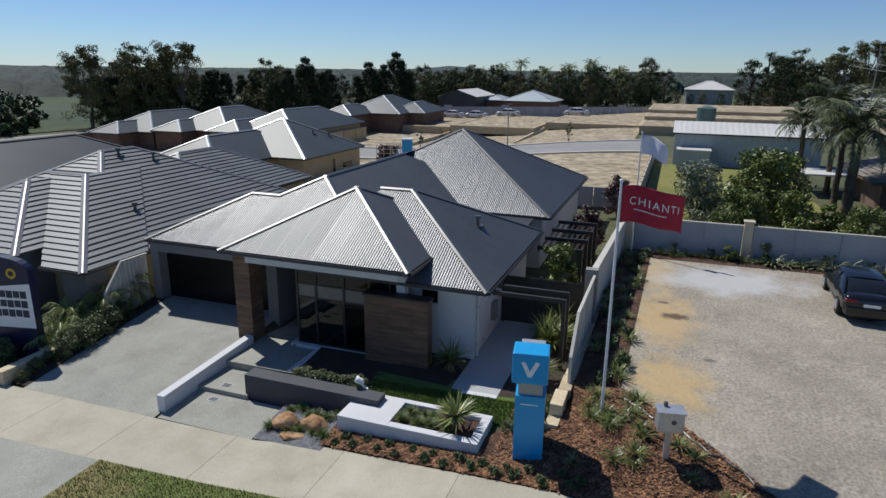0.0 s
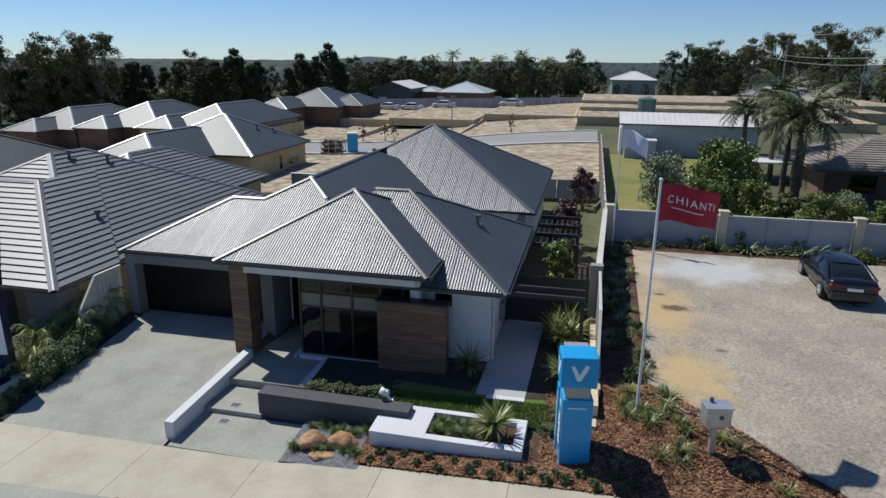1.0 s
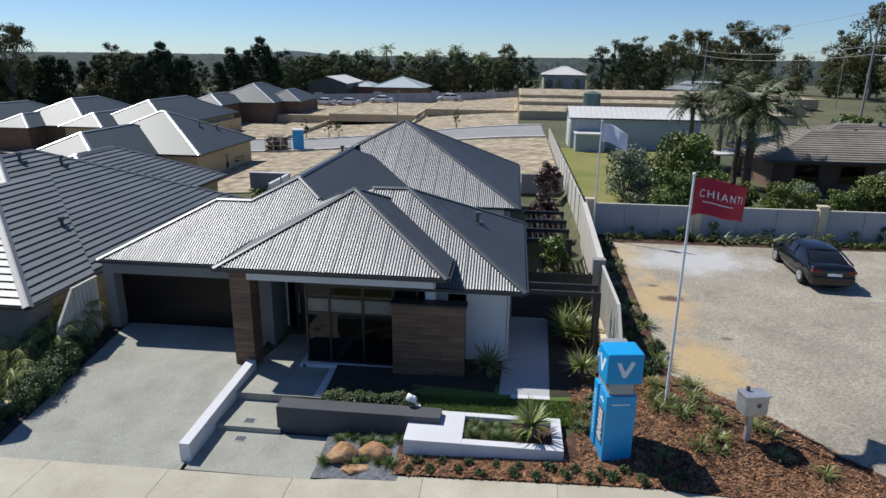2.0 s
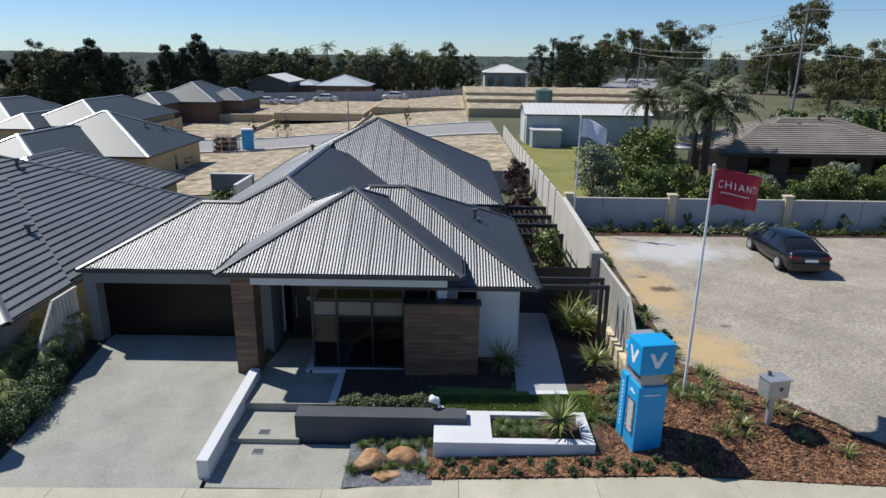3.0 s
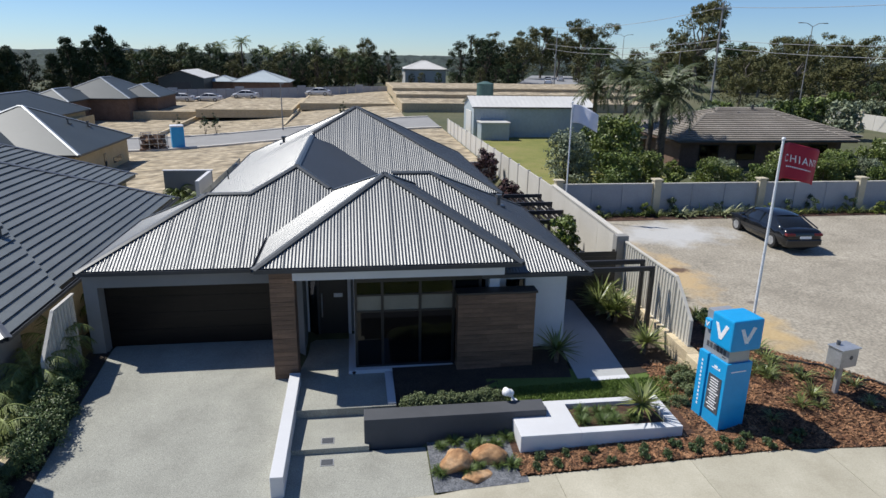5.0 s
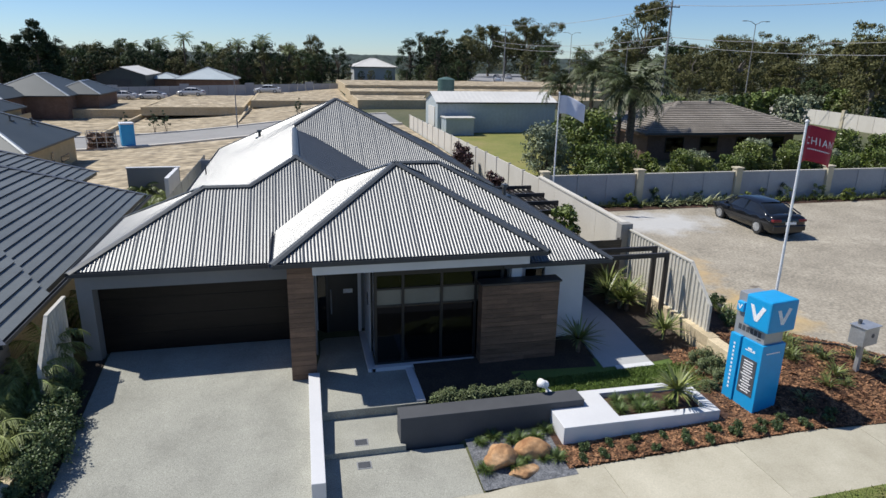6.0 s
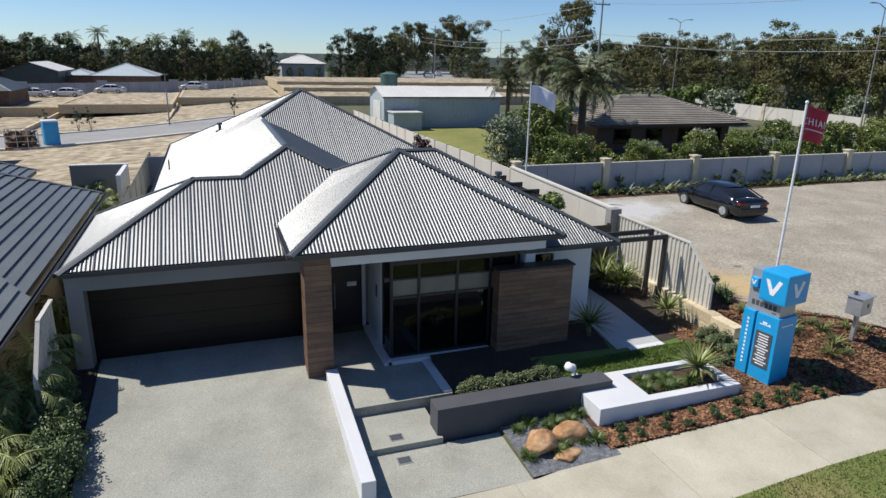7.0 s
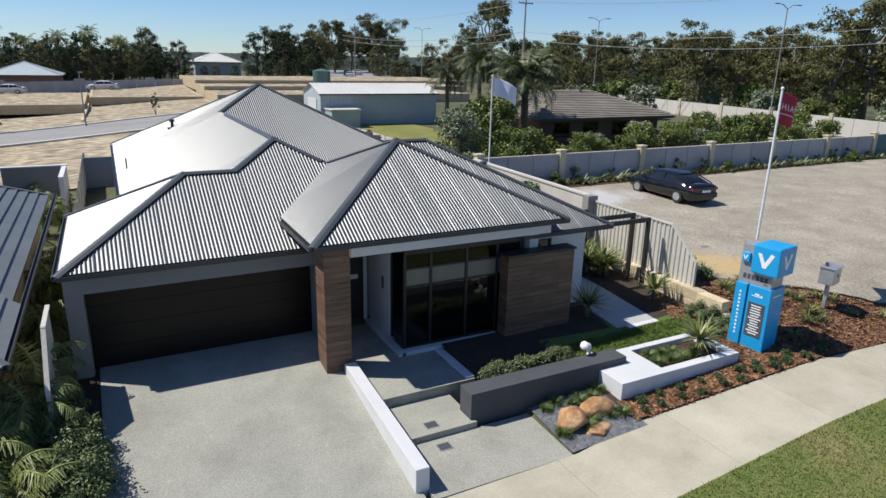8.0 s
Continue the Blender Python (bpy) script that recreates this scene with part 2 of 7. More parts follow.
stain(M["gravel"], (2.4, 20.0, 1.3), (0.22, 0.14, 3), (0.13, 0.11, 0.09), 0.8, 0.8)


# ---- mesh helpers ----
def mesh_of(name, bm, mat, smooth=False):
    me = bpy.data.meshes.new(name)
    bm.normal_update()
    bm.to_mesh(me)
    bm.free()
    for mm in (mat if isinstance(mat, (list, tuple)) else [mat]):
        me.materials.append(mm)
    if smooth:
        me.polygons.foreach_set("use_smooth", [True] * len(me.polygons))
    return me


def part(name, bm, mat, parent=None, label="", smooth=False):
    ob = new(name, mesh_of(name, bm, mat, smooth))
    if parent is not None:
        ob.parent = parent
    if label:
        ob["label"] = label
    return ob


def thing(name, label, category, m=None, group="", kind=""):
    ob = new(name)
    ob.empty_display_size = 0.2
    if m is not None:
        ob.matrix_world = m
    return tagged(ob, label, category, group, kind)


def box(bm, x0, x1, y0, y1, z0, z1, bevel=0.0, m=None):
    r = bmesh.ops.create_cube(bm, size=1.0, matrix=Matrix.Translation(((x0 + x1) / 2, (y0 + y1) / 2, (z0 + z1) / 2)) @ Matrix.Diagonal((abs(x1 - x0), abs(y1 - y0), abs(z1 - z0), 1)))
    vs = r["verts"]
    if bevel:
        es = list({e for v in vs for e in v.link_edges})
        r = bmesh.ops.bevel(bm, geom=es, offset=bevel, segments=2, affect="EDGES", profile=0.6)
        vs = list({v for f in r["faces"] for v in f.verts} | {v for v in vs if v.is_valid})
    if m is not None:
        bmesh.ops.transform(bm, matrix=m, verts=[v for v in vs if v.is_valid])
    return bm


def boxed(x0, x1, y0, y1, z0, z1, bevel=0.0, m=None):
    return box(bmesh.new(), x0, x1, y0, y1, z0, z1, bevel, m)


def tube(bm, p, q, r0, r1=None, n=10, caps=True):
    p, q = Vector(p), Vector(q)
    r1 = r0 if r1 is None else r1
    d = q - p
    m = Matrix.Translation((p + q) / 2) @ d.to_track_quat("Z", "Y").to_matrix().to_4x4()
    bmesh.ops.create_cone(bm, cap_ends=caps, segments=n, radius1=r0, radius2=r1, depth=d.length, matrix=m)
    return bm


def prism(bm, outline, axis_a, axis_b, depth_vec, origin=(0, 0, 0)):
    """An outline of (a, b) pairs in the plane of two axes, pushed along a vector."""
    o, a, b, d = Vector(origin), Vector(axis_a), Vector(axis_b), Vector(depth_vec)
    lo = [bm.verts.new(o + a * u + b * v) for u, v in outline]
    hi = [bm.verts.new(w.co + d) for w in lo]
    bm.faces.new(lo[::-1])
    bm.faces.new(hi)
    n = len(lo)
    for i in range(n):
        bm.faces.new((lo[i], lo[(i + 1) % n], hi[(i + 1) % n], hi[i]))
    bmesh.ops.recalc_face_normals(bm, faces=bm.faces[:])
    return bm


def smooth01(t):
    t = min(1.0, max(0.0, t))
    return t * t * (3 - 2 * t)


# ---- the lie of the land ----
def street(x):
    return min(1.0, 0.05 * (x + 9.5)) if x > -9.5 else max(-0.2, 0.012 * (x + 9.5))


def lot(x, y):
    s = street(x)
    return s + (0.74 - s) * min(1.0, max(0.0, (y - 12.8) / 6.4))


def yard(x, y):
    if y < 12.8:
        return street(x)
    top = 1.15 + 0.37 * min(1.0, max(0.0, (y - 16) / 14))
    return street(x) + (top - street(x)) * smooth01((y - 12.6) / 3.0)


def rear(x, y):
    return -0.35 + 1.8 * smooth01((x + 34) / 33) + 0.9 * smooth01((y - 85) / 60)


def ground_z(x, y):
    if y < 12.8:
        return street(x) - 0.01 * max(0.0, 10.7 - y)
    wide = 1.0 - smooth01((y - 15.5) / 1.6)
    left, right = -1.52 - 1.3 * wide, -1.38 + 1.9 * wide
    z = lot(x, y) + (yard(x, y) - lot(x, y)) * smooth01((x - left) / (right - left))
    if x < -19.0:
        low = max(-0.15, street(x)) + 0.1 * smooth01((y - 13) / 5)
        z += (low - z) * smooth01((-19.0 - x) / 0.35)
    if y > 43 and x < -1.3:
        z += (rear(x, y) - z) * smooth01((y - 43) / 3)
    elif x >= -1.3 and y > 60:
        z += (rear(x, y) - z) * smooth01((y - 75) / 30)
    return z


def sheet(name, corners, nx, ny, mat, dz=0.0, kind="structure", label="", category="", parent=None, height=ground_z, thick=0.0):
    """A patch laid on the land; corners go round: near left, near right, far right, far left."""
    a, b, c, d = [Vector((*p, 0)) for p in corners]
    bm = bmesh.new()
    grid = []
    for j in range(ny + 1):
        row = []
        for i in range(nx + 1):
            u, v = i / nx, j / ny
            p = (a * (1 - u) + b * u) * (1 - v) + (d * (1 - u) + c * u) * v
            row.append(bm.verts.new((p.x, p.y, height(p.x, p.y) + dz)))
        grid.append(row)
    for j in range(ny):
        for i in range(nx):
            bm.faces.new((grid[j][i], grid[j][i + 1], grid[j + 1][i + 1], grid[j + 1][i]))
    if thick:
        rim = [e for e in bm.edges if e.is_boundary]
        r = bmesh.ops.extrude_edge_only(bm, edges=rim)
        for v in r["geom"]:
            if isinstance(v, bmesh.types.BMVert):
                v.co.z -= thick
        bmesh.ops.recalc_face_normals(bm, faces=bm.faces[:])
    ob = part(name, bm, mat, parent, smooth=not thick)
    return tagged(ob, label, category, "", kind) if parent is None else ob


# ---- land and paving ----
def graded(lo, hi, fine_lo, fine_hi, fine, coarse):
    out, v = [], fine_lo
    while v < fine_hi:
        out.append(v)
        v += fine
    step = coarse
    while v < hi:
        out.append(v)
        v += step
        step *= 1.25
    out.append(hi)
    v, step = fine_lo - coarse, coarse
    while v > lo:
        out.insert(0, v)
        v -= step
        step *= 1.25
    out.insert(0, lo)
    return out


def build_ground():
    xs = graded(-3500, 3500, -30.0, 8.0, 0.5, 3.0)
    ys = graded(-900, 4200, 8.0, 48.0, 0.5, 3.0)
    bm = bmesh.new()
    grid = [[bm.verts.new((x, y, ground_z(x, y) - (0.4 if (-12.9 < x < -10.3 and 12.6 < y < 20.5) or (-12.9 < x < -9.7 and 12.6 < y < 14.6) else 0.05))) for x in xs] for y in ys]
    for j in range(len(ys) - 1):
        for i in range(len(xs) - 1):
            bm.faces.new((grid[j][i], grid[j][i + 1], grid[j + 1][i + 1], grid[j + 1][i]))
    tagged(part("ground", bm, M["earth"], smooth=True), "dry open ground round the building lots", "ground", "", "structure")


build_ground()
sheet("driveway", [(-18.35, 12.78), (-12.98, 12.78), (-12.98, 19.9), (-18.4, 19.9)], 12, 24, M["aggregate"], 0.012, label="grey exposed-aggregate concrete driveway", category="driveway")


def path_in(x):
    """The lot-side edge of the footpath."""
    if x < -9.5:
        return 12.78
    if x < -7.4:
        return 12.78 + 0.27 * (x + 9.5) / 2.1
    if x < -1.3:
        return 13.05 - 0.02 * (x + 7.4)
    return 12.928 - 0.13 * (x + 1.3)


def path_out(x):
    return 10.5 + 0.035 * (x + 16) if x < -4 else 10.92 - 0.006 * (x + 4) ** 2 if x < 6 else 10.32 - 0.12 * (x - 6)


def footpath():
    base = thing("footpath", "pale cream concrete footpath in long slabs", "footpath", kind="structure")
    x, k = -62.0, 0
    while x < 56:
        e = x + 3.25
        bm = bmesh.new()
        rows = []
        for i in range(7):
            u = x + 0.006 + (e - x - 0.012) * i / 6
            rows.append([bm.verts.new((u, path_out(u) + (path_in(u) - path_out(u)) * v, street(u) + 0.02 - 0.012 * (1 - v))) for v in (0, 0.5, 1)])
        for a, b in zip(rows, rows[1:]):
            for j in range(2):
                bm.faces.new((a[j], b[j], b[j + 1], a[j + 1]))
        r = bmesh.ops.extrude_edge_only(bm, edges=[q for q in bm.edges if q.is_boundary])
        for v in r["geom"]:
            if isinstance(v, bmesh.types.BMVert):
                v.co.z -= 0.08
        bmesh.ops.recalc_face_normals(bm, faces=bm.faces[:])
        part("slab", bm, M["concrete"], base)
        x = e


footpath()


def strip(name, x0, x1, lo, hi, nx, ny, mat, dz, label, category):
    """A patch of land between two edges given as functions of x."""
    bm = bmesh.new()
    grid = []
    for j in range(ny + 1):
        row = []
        for i in range(nx + 1):
            x = x0 + (x1 - x0) * i / nx
            y = lo(x) + (hi(x) - lo(x)) * j / ny
            row.append(bm.verts.new((x, y, ground_z(x, y) + dz)))
        grid.append(row)
    for j in range(ny):
        for i in range(nx):
            bm.faces.new((grid[j][i], grid[j][i + 1], grid[j + 1][i + 1], grid[j + 1][i]))
    return tagged(part(name, bm, mat, smooth=True), label, category, "", "structure")


def bed_edge(x):
    """Where the mulch bank gives way to the gravel."""
    return 14.02 - 0.76 * (x - 3.39) + 0.07 * math.sin(x * 5.1) + 0.04 * math.sin(x * 13.0)


strip("verge", -12.75, 60, lambda x: 5.6, lambda x: path_out(x) + 0.02, 90, 10, M["lawn_dry"], 0.012, "patchy mown street verge lawn", "verge")
strip("verge", -60, -18.6, lambda x: 5.6, lambda x: path_out(x) + 0.02, 50, 8, M["lawn_dry"], 0.012, "patchy mown street verge lawn by the next lot", "verge")
sheet("crossover", [(-19.6, 5.6), (-12.2, 5.6), (-12.7, 10.64), (-18.6, 10.43)], 8, 6, M["aggregate"], 0.008, label="grey concrete driveway crossover", category="crossover")
sheet("road", [(-90, -7.0), (90, -7.0), (90, 5.6), (-90, 5.6)], 30, 6, M["asphalt"], -0.02, label="suburban street asphalt", category="road")
sheet("car_park", [(2.6, 14.45), (60, 7.0), (60, 17.2), (0.0, 17.2)], 60, 8, M["gravel"], 0.014, label="crushed gravel car park entry", category="car park")
sheet("car_park", [(-0.1, 17.2), (60, 17.2), (60, 31.2), (0.05, 30.4)], 60, 30, M["gravel"], 0.014, label="crushed gravel car park with sandy patches", category="car park")
strip("car_park", 2.6, 60, lambda x: max(path_in(x) + 0.01, bed_edge(x) - 0.05), lambda x: 14.75 - 7.45 * (x - 3.2) / 56.8, 60, 6, M["gravel"], 0.011, "crushed gravel car park entry beside the footpath", "car park")
strip("garden_bed", -7.55, 4.5, lambda x: path_in(x) + 0.01, lambda x: max(path_in(x) + 0.02, min(14.6, bed_edge(x))), 60, 10, M["mulch"], 0.03, "wood-chip mulch garden bed beside the footpath", "garden bed")
sheet("garden_bed", [(-3.3, 14.5), (2.7, 14.5), (0.0, 17.25), (-1.6, 17.25)], 30, 14, M["mulch"], 0.032, label="wood-chip mulch bank around the flagpole", category="garden bed")
sheet("garden_bed", [(-1.35, 17.2), (-0.05, 17.2), (0.15, 31.6), (-1.1, 31.6)], 6, 20, M["mulch"], 0.03, label="mulched planting strip along the boundary fence", category="garden bed")
sheet("garden_bed", [(0.2, 30.3), (38, 31.0), (38, 31.7), (0.2, 31.7)], 40, 3, M["mulch"], 0.035, label="mulched planting strip below the rear wall", category="garden bed")


edging_bm = bmesh.new()
for i in range(40):
    xa, xb = -0.1 + i * 0.1, 0.0 + i * 0.1
    tube(edging_bm, (xa, bed_edge(xa), ground_z(xa, bed_edge(xa)) + 0.06), (xb, bed_edge(xb), ground_z(xb, bed_edge(xb)) + 0.06), 0.035, n=6, caps=False)
tagged(part("bed_edging", edging_bm, M["frame"]), "black plastic edging between mulch and gravel", "garden edging")


# ---- roofs ----
def span(poly, axis, value):
    """Where a convex outline crosses a line of constant coordinate; None outside it."""
    hits = []
    for i in range(len(poly)):
        p, q = poly[i], poly[(i + 1) % len(poly)]
        a, b = p[axis] - value, q[axis] - value
        if a * b <= 0 and abs(a - b) > 1e-9:
            t = a / (a - b)
            hits.append(p[1 - axis] + t * (q[1 - axis] - p[1 - axis]))
    return (min(hits), max(hits)) if len(hits) > 1 else None


def plane_frame(poly):
    """poly: 3D outline whose first edge is the eave."""
    p = [Vector(v) for v in poly]
    u = (p[1] - p[0]).normalized()
    n = u.cross(p[-1] - p[0]).normalized()
    if n.z < 0:
        n = -n
    v = n.cross(u)
    if v.z < 0:
        v = -v
    return p[0], u, v, n, [((w - p[0]).dot(u), (w - p[0]).dot(v)) for w in p]


def corrugated(parent, poly, mat, pitch=0.092, depth=0.018, ribs=8, name="roof_sheet"):
    o, u, v, n, flat = plane_frame(poly)
    lo, hi = min(a for a, b in flat), max(a for a, b in flat)
    knots = sorted({round(a, 4) for a, b in flat})
    wide = pitch * ribs
    k = 0
    while lo + k * wide < hi - 0.02:
        a, b = lo + k * wide, min(hi, lo + (k + 1) * wide)
        cols = sorted({round(a + i * pitch / 8, 4) for i in range(ribs * 8 + 1) if a + i * pitch / 8 <= b} | {round(b, 4)} | {c for c in knots if a < c < b})
        bm = bmesh.new()
        last = None
        for c in cols:
            s = span(flat, 0, min(hi - 1e-4, max(lo + 1e-4, c)))
            if not s:
                continue
            q = ((c - lo) / pitch) % 1.0
            lift = n * (depth * (1.0 if q < 0.251 or q > 0.999 else max(0.0, 1 - (q - 0.25) * 4) if q < 0.6 else max(0.0, (q - 0.75) * 4)))
            e0, e1 = bm.verts.new(o + u * c + v * s[0] + lift), bm.verts.new(o + u * c + v * s[1] + lift)
            if last:
                bm.faces.new((last[0], e0, e1, last[1]))
            last = (e0, e1)
        bmesh.ops.remove_doubles(bm, verts=bm.verts[:], dist=0.0005)
        bm.normal_update()
        if bm.faces and sum(f.normal.dot(n) for f in bm.faces) < 0:
            bmesh.ops.reverse_faces(bm, faces=bm.faces[:])
        if bm.faces:
            part(name, bm, mat, parent, smooth=True)
        else:
            bm.free()
        k += 1


def tiled(parent, poly, mat, course=0.33, lift=0.055, name="tile_course"):
    o, u, v, n, flat = plane_frame(poly)
    top = max(b for a, b in flat)
    k = 0
    while k * course < top - 0.05:
        b0, b1 = k * course, min(top, (k + 1) * course)
        s0, s1 = span(flat, 1, b0 + 1e-4), span(flat, 1, b1 - 1e-4)
        if s0 and s1:
            bm = bmesh.new()
            pts = [o + u * s0[0] + v * b0 + n * lift, o + u * s0[1] + v * b0 + n * lift, o + u * s1[1] + v * b1 + n * 0.004, o + u * s1[0] + v * b1 + n * 0.004, o + u * s0[0] + v * (b0 + 0.01) - n * 0.02, o + u * s0[1] + v * (b0 + 0.01) - n * 0.02]
            w = [bm.verts.new(p) for p in pts]
            bm.faces.new((w[0], w[1], w[2], w[3]))
            bm.faces.new((w[4], w[5], w[1], w[0]))
            bm.normal_update()
            if bm.faces[:][0].normal.dot(n) < 0:
                bmesh.ops.reverse_faces(bm, faces=bm.faces[:])
            part(name, bm, mat, parent)
        k += 1


def flat_plane(parent, poly, mat, name="roof_plane"):
    bm = bmesh.new()
    bm.faces.new([bm.verts.new(p) for p in poly])
    bm.normal_update()
    if bm.faces[:][0].normal.z < 0:
        bmesh.ops.reverse_faces(bm, faces=bm.faces[:])
    part(name, bm, mat, parent)


def cap(parent, p, q, mat, slope, half=0.115, rise=0.04, name="ridge_cap"):
    """A folded cap over a hip or ridge."""
    p, q = Vector(p), Vector(q)
    d = (q - p).normalized()
    side = Vector((-d.y, d.x, 0)).normalized()
    up = d.cross(side)
    if up.z < 0:
        up = -up
    fall = half * slope
    prof = [(-half, -fall + 0.004), (-half, -fall + 0.02), (-0.03, 0.012), (0.03, 0.012), (half, -fall + 0.02), (half, -fall + 0.004), (0.0, -0.006)]
    bm = bmesh.new()
    prism(bm, prof, side, up, q - p + d * 0.08, p - d * 0.04 + up * rise)
    part(name, bm, mat, parent)


def gutter(parent, p, q, mat, name="gutter", size=0.095):
    p, q = Vector(p), Vector(q)
    d = (q - p).normalized()
    side = Vector((-d.y, d.x, 0))
    bm = bmesh.new()
    s = size
    prism(bm, [(-0.01, -s), (s, -s), (s, 0.01), (s - 0.02, 0.01), (s - 0.02, -s + 0.03), (0.01, -s + 0.03), (0.01, 0.03), (-0.01, 0.03)], -side, (0, 0, 1), q - p, p)
    part(name, bm, mat, parent)


def hip_corners(x0, x1, y0, y1, z, pitch):
    """Planes (front, right, back, left), hips and ridge of a hipped roof over a rectangle."""
    w, l = x1 - x0, y1 - y0
    if w <= l:
        r = w / 2
        a, b = (x0 + r, y0 + r, z + r * pitch), (x0 + r, y1 - r, z + r * pitch)
        front, back = [(x0, y0, z), (x1, y0, z), a], [(x1, y1, z), (x0, y1, z), b]
        right, left = [(x1, y0, z), (x1, y1, z), b, a], [(x0, y1, z), (x0, y0, z), a, b]
        hips = [((x0, y0, z), a), ((x1, y0, z), a), ((x1, y1, z), b), ((x0, y1, z), b)]
    else:
        r = l / 2
        a, b = (x0 + r, y0 + r, z + r * pitch), (x1 - r, y0 + r, z + r * pitch)
        front, back = [(x0, y0, z), (x1, y0, z), b, a], [(x1, y1, z), (x0, y1, z), a, b]
        right, left = [(x1, y0, z), (x1, y1, z), b], [(x0, y1, z), (x0, y0, z), a]
        hips = [((x0, y0, z), a), ((x1, y0, z), b), ((x1, y1, z), b), ((x0, y1, z), a)]
    return (front, right, back, left), hips, (a, b)


def wall_box(parent, x0, x1, y0, y1, z0, z1, mat, name="wall", bevel=0.0, label=""):
    return part(name, boxed(x0, x1, y0, y1, z0, z1, bevel), mat, parent, label)


# ---- the display house ----
PITCH = 0.518
EAVE = 3.3
FLOOR = 0.76
house = thing("display_house", "single-storey display house, white render, grey corrugated steel hip roof", "house")
roof = part("roof", boxed(-17.0, -5.2, 25.0, 41.5, EAVE - 0.12, EAVE - 0.06), M["gutter"], house, "grey corrugated steel hip roof")

BLOCKS = {
    "wing": (-17.5, -8.75, 19.12, 36.0, EAVE),
    "bump": (-18.95, -11.5, 19.12, 25.2, EAVE),
    "back": (-17.5, -4.5, 29.1, 42.0, EAVE),
    "right": (-14.0, -4.33, 17.97, 26.5, EAVE),
    "porch": (-13.8, -6.65, 17.2, 24.35, 3.89),
}
SHOWN = {"wing": (1,), "bump": (2, 3), "back": (0, 1, 2), "right": (0, 1, 2, 3), "porch": (0, 1, 2, 3)}


def house_roof():
    for key, (x0, x1, y0, y1, z) in BLOCKS.items():
        planes, hips, ridge = hip_corners(x0, x1, y0, y1, z, PITCH)
        planes = [list(p) for p in planes]
        if key == "bump":
            r = (y1 - y0) / 2
            zt = z + r * PITCH
            planes[2] = [(-14.6, y1, z), (x0, y1, z), (x0 + r, y0 + r, zt), (-14.6, y0 + r, zt)]
        if key == "right":
            a = Vector(ridge[0])
            low, far = a.lerp(Vector((x0, y0, z)), 0.55), a.lerp(Vector((x0, y1, z)), 0.55)
            planes[0] = [(-9.0, y0, z), (x1, y0, z), ridge[1], tuple(a), tuple(low)]
            planes[3] = [tuple(far), tuple(low), tuple(a)]
        for i in SHOWN[key]:
            corrugated(roof, planes[i], M["roof"])
        if key == "wing":
            cap(roof, (-14.56, 22.16, z + 3.04 * PITCH), ridge[0], M["ridge"], 0.36)
            cap(roof, (-12.0, 22.38, z + 3.25 * PITCH), ridge[0], M["ridge"], 0.36)
            cap(roof, ridge[0], (ridge[0][0], 32.0, ridge[0][2]), M["ridge"], PITCH)
        elif key == "bump":
            r = (y1 - y0) / 2
            cap(roof, hips[0][0], hips[0][1], M["ridge"], 0.36)
            cap(roof, hips[3][0], hips[3][1], M["ridge"], 0.36)
            cap(roof, hips[0][1], (-14.56, y0 + r, z + r * PITCH), M["ridge"], PITCH)
        elif key == "right":
            cap(roof, hips[1][0], hips[1][1], M["ridge"], 0.36)
            cap(roof, hips[2][0], hips[2][1], M["ridge"], 0.36)
            cap(roof, (-9.9, ridge[1][1], ridge[1][2]), ridge[1], M["ridge"], PITCH)
        else:
            for i, (p, q) in enumerate(hips):
                # the back's first hip rises from the end of the wing's ridge
                start = (-17.5 + 4.375, 29.1 + 4.375, z + 4.375 * PITCH) if key == "back" and i == 0 else p
                cap(roof, start, q, M["ridge"], 0.36)
            if (Vector(ridge[1]) - Vector(ridge[0])).length > 0.1:
                cap(roof, ridge[0], ridge[1], M["ridge"], PITCH)
    # the west side of wing and back is one unbroken plane
    r, R = 4.375, 6.45
    corrugated(roof, [(-17.5, 42.0, EAVE), (-17.5, 19.12, EAVE), (-17.5 + r, 19.12 + r, EAVE + r * PITCH), (-17.5 + r, 29.1 + r, EAVE + r * PITCH), (-17.5 + R, 29.1 + R, EAVE + R * PITCH)], M["roof"])
    # and the garage front another
    b = 3.04
    corrugated(roof, [(-18.95, 19.12, EAVE), (-8.75, 19.12, EAVE), (-17.5 + r, 19.12 + r, EAVE + r * PITCH), (-17.5 + b, 19.12 + b, EAVE + b * PITCH), (-18.95 + b, 19.12 + b, EAVE + b * PITCH)], M["roof"])
    E = EAVE
    for p, q in [((-18.95, 19.12, E), (-13.4, 19.12, E)), ((-18.95, 25.2, E), (-18.95, 19.12, E)), ((-17.5, 42, E), (-17.5, 25.2, E)), ((-4.5, 29.1, E), (-4.5, 42, E)), ((-9, 29.1, E), (-4.5, 29.1, E)),
                 ((-4.33, 17.97, E), (-4.33, 26.5, E)), ((-7.6, 17.97, E), (-4.33, 17.97, E)), ((-4.33, 26.5, E), (-8, 26.5, E)), ((-13.8, 17.2, 3.89), (-6.65, 17.2, 3.89)), ((-6.65, 17.2, 3.89), (-6.65, 19.3, 3.89)), ((-13.8, 20.5, 3.89), (-13.8, 17.2, 3.89))]:
        gutter(roof, p, q, M["gutter"])
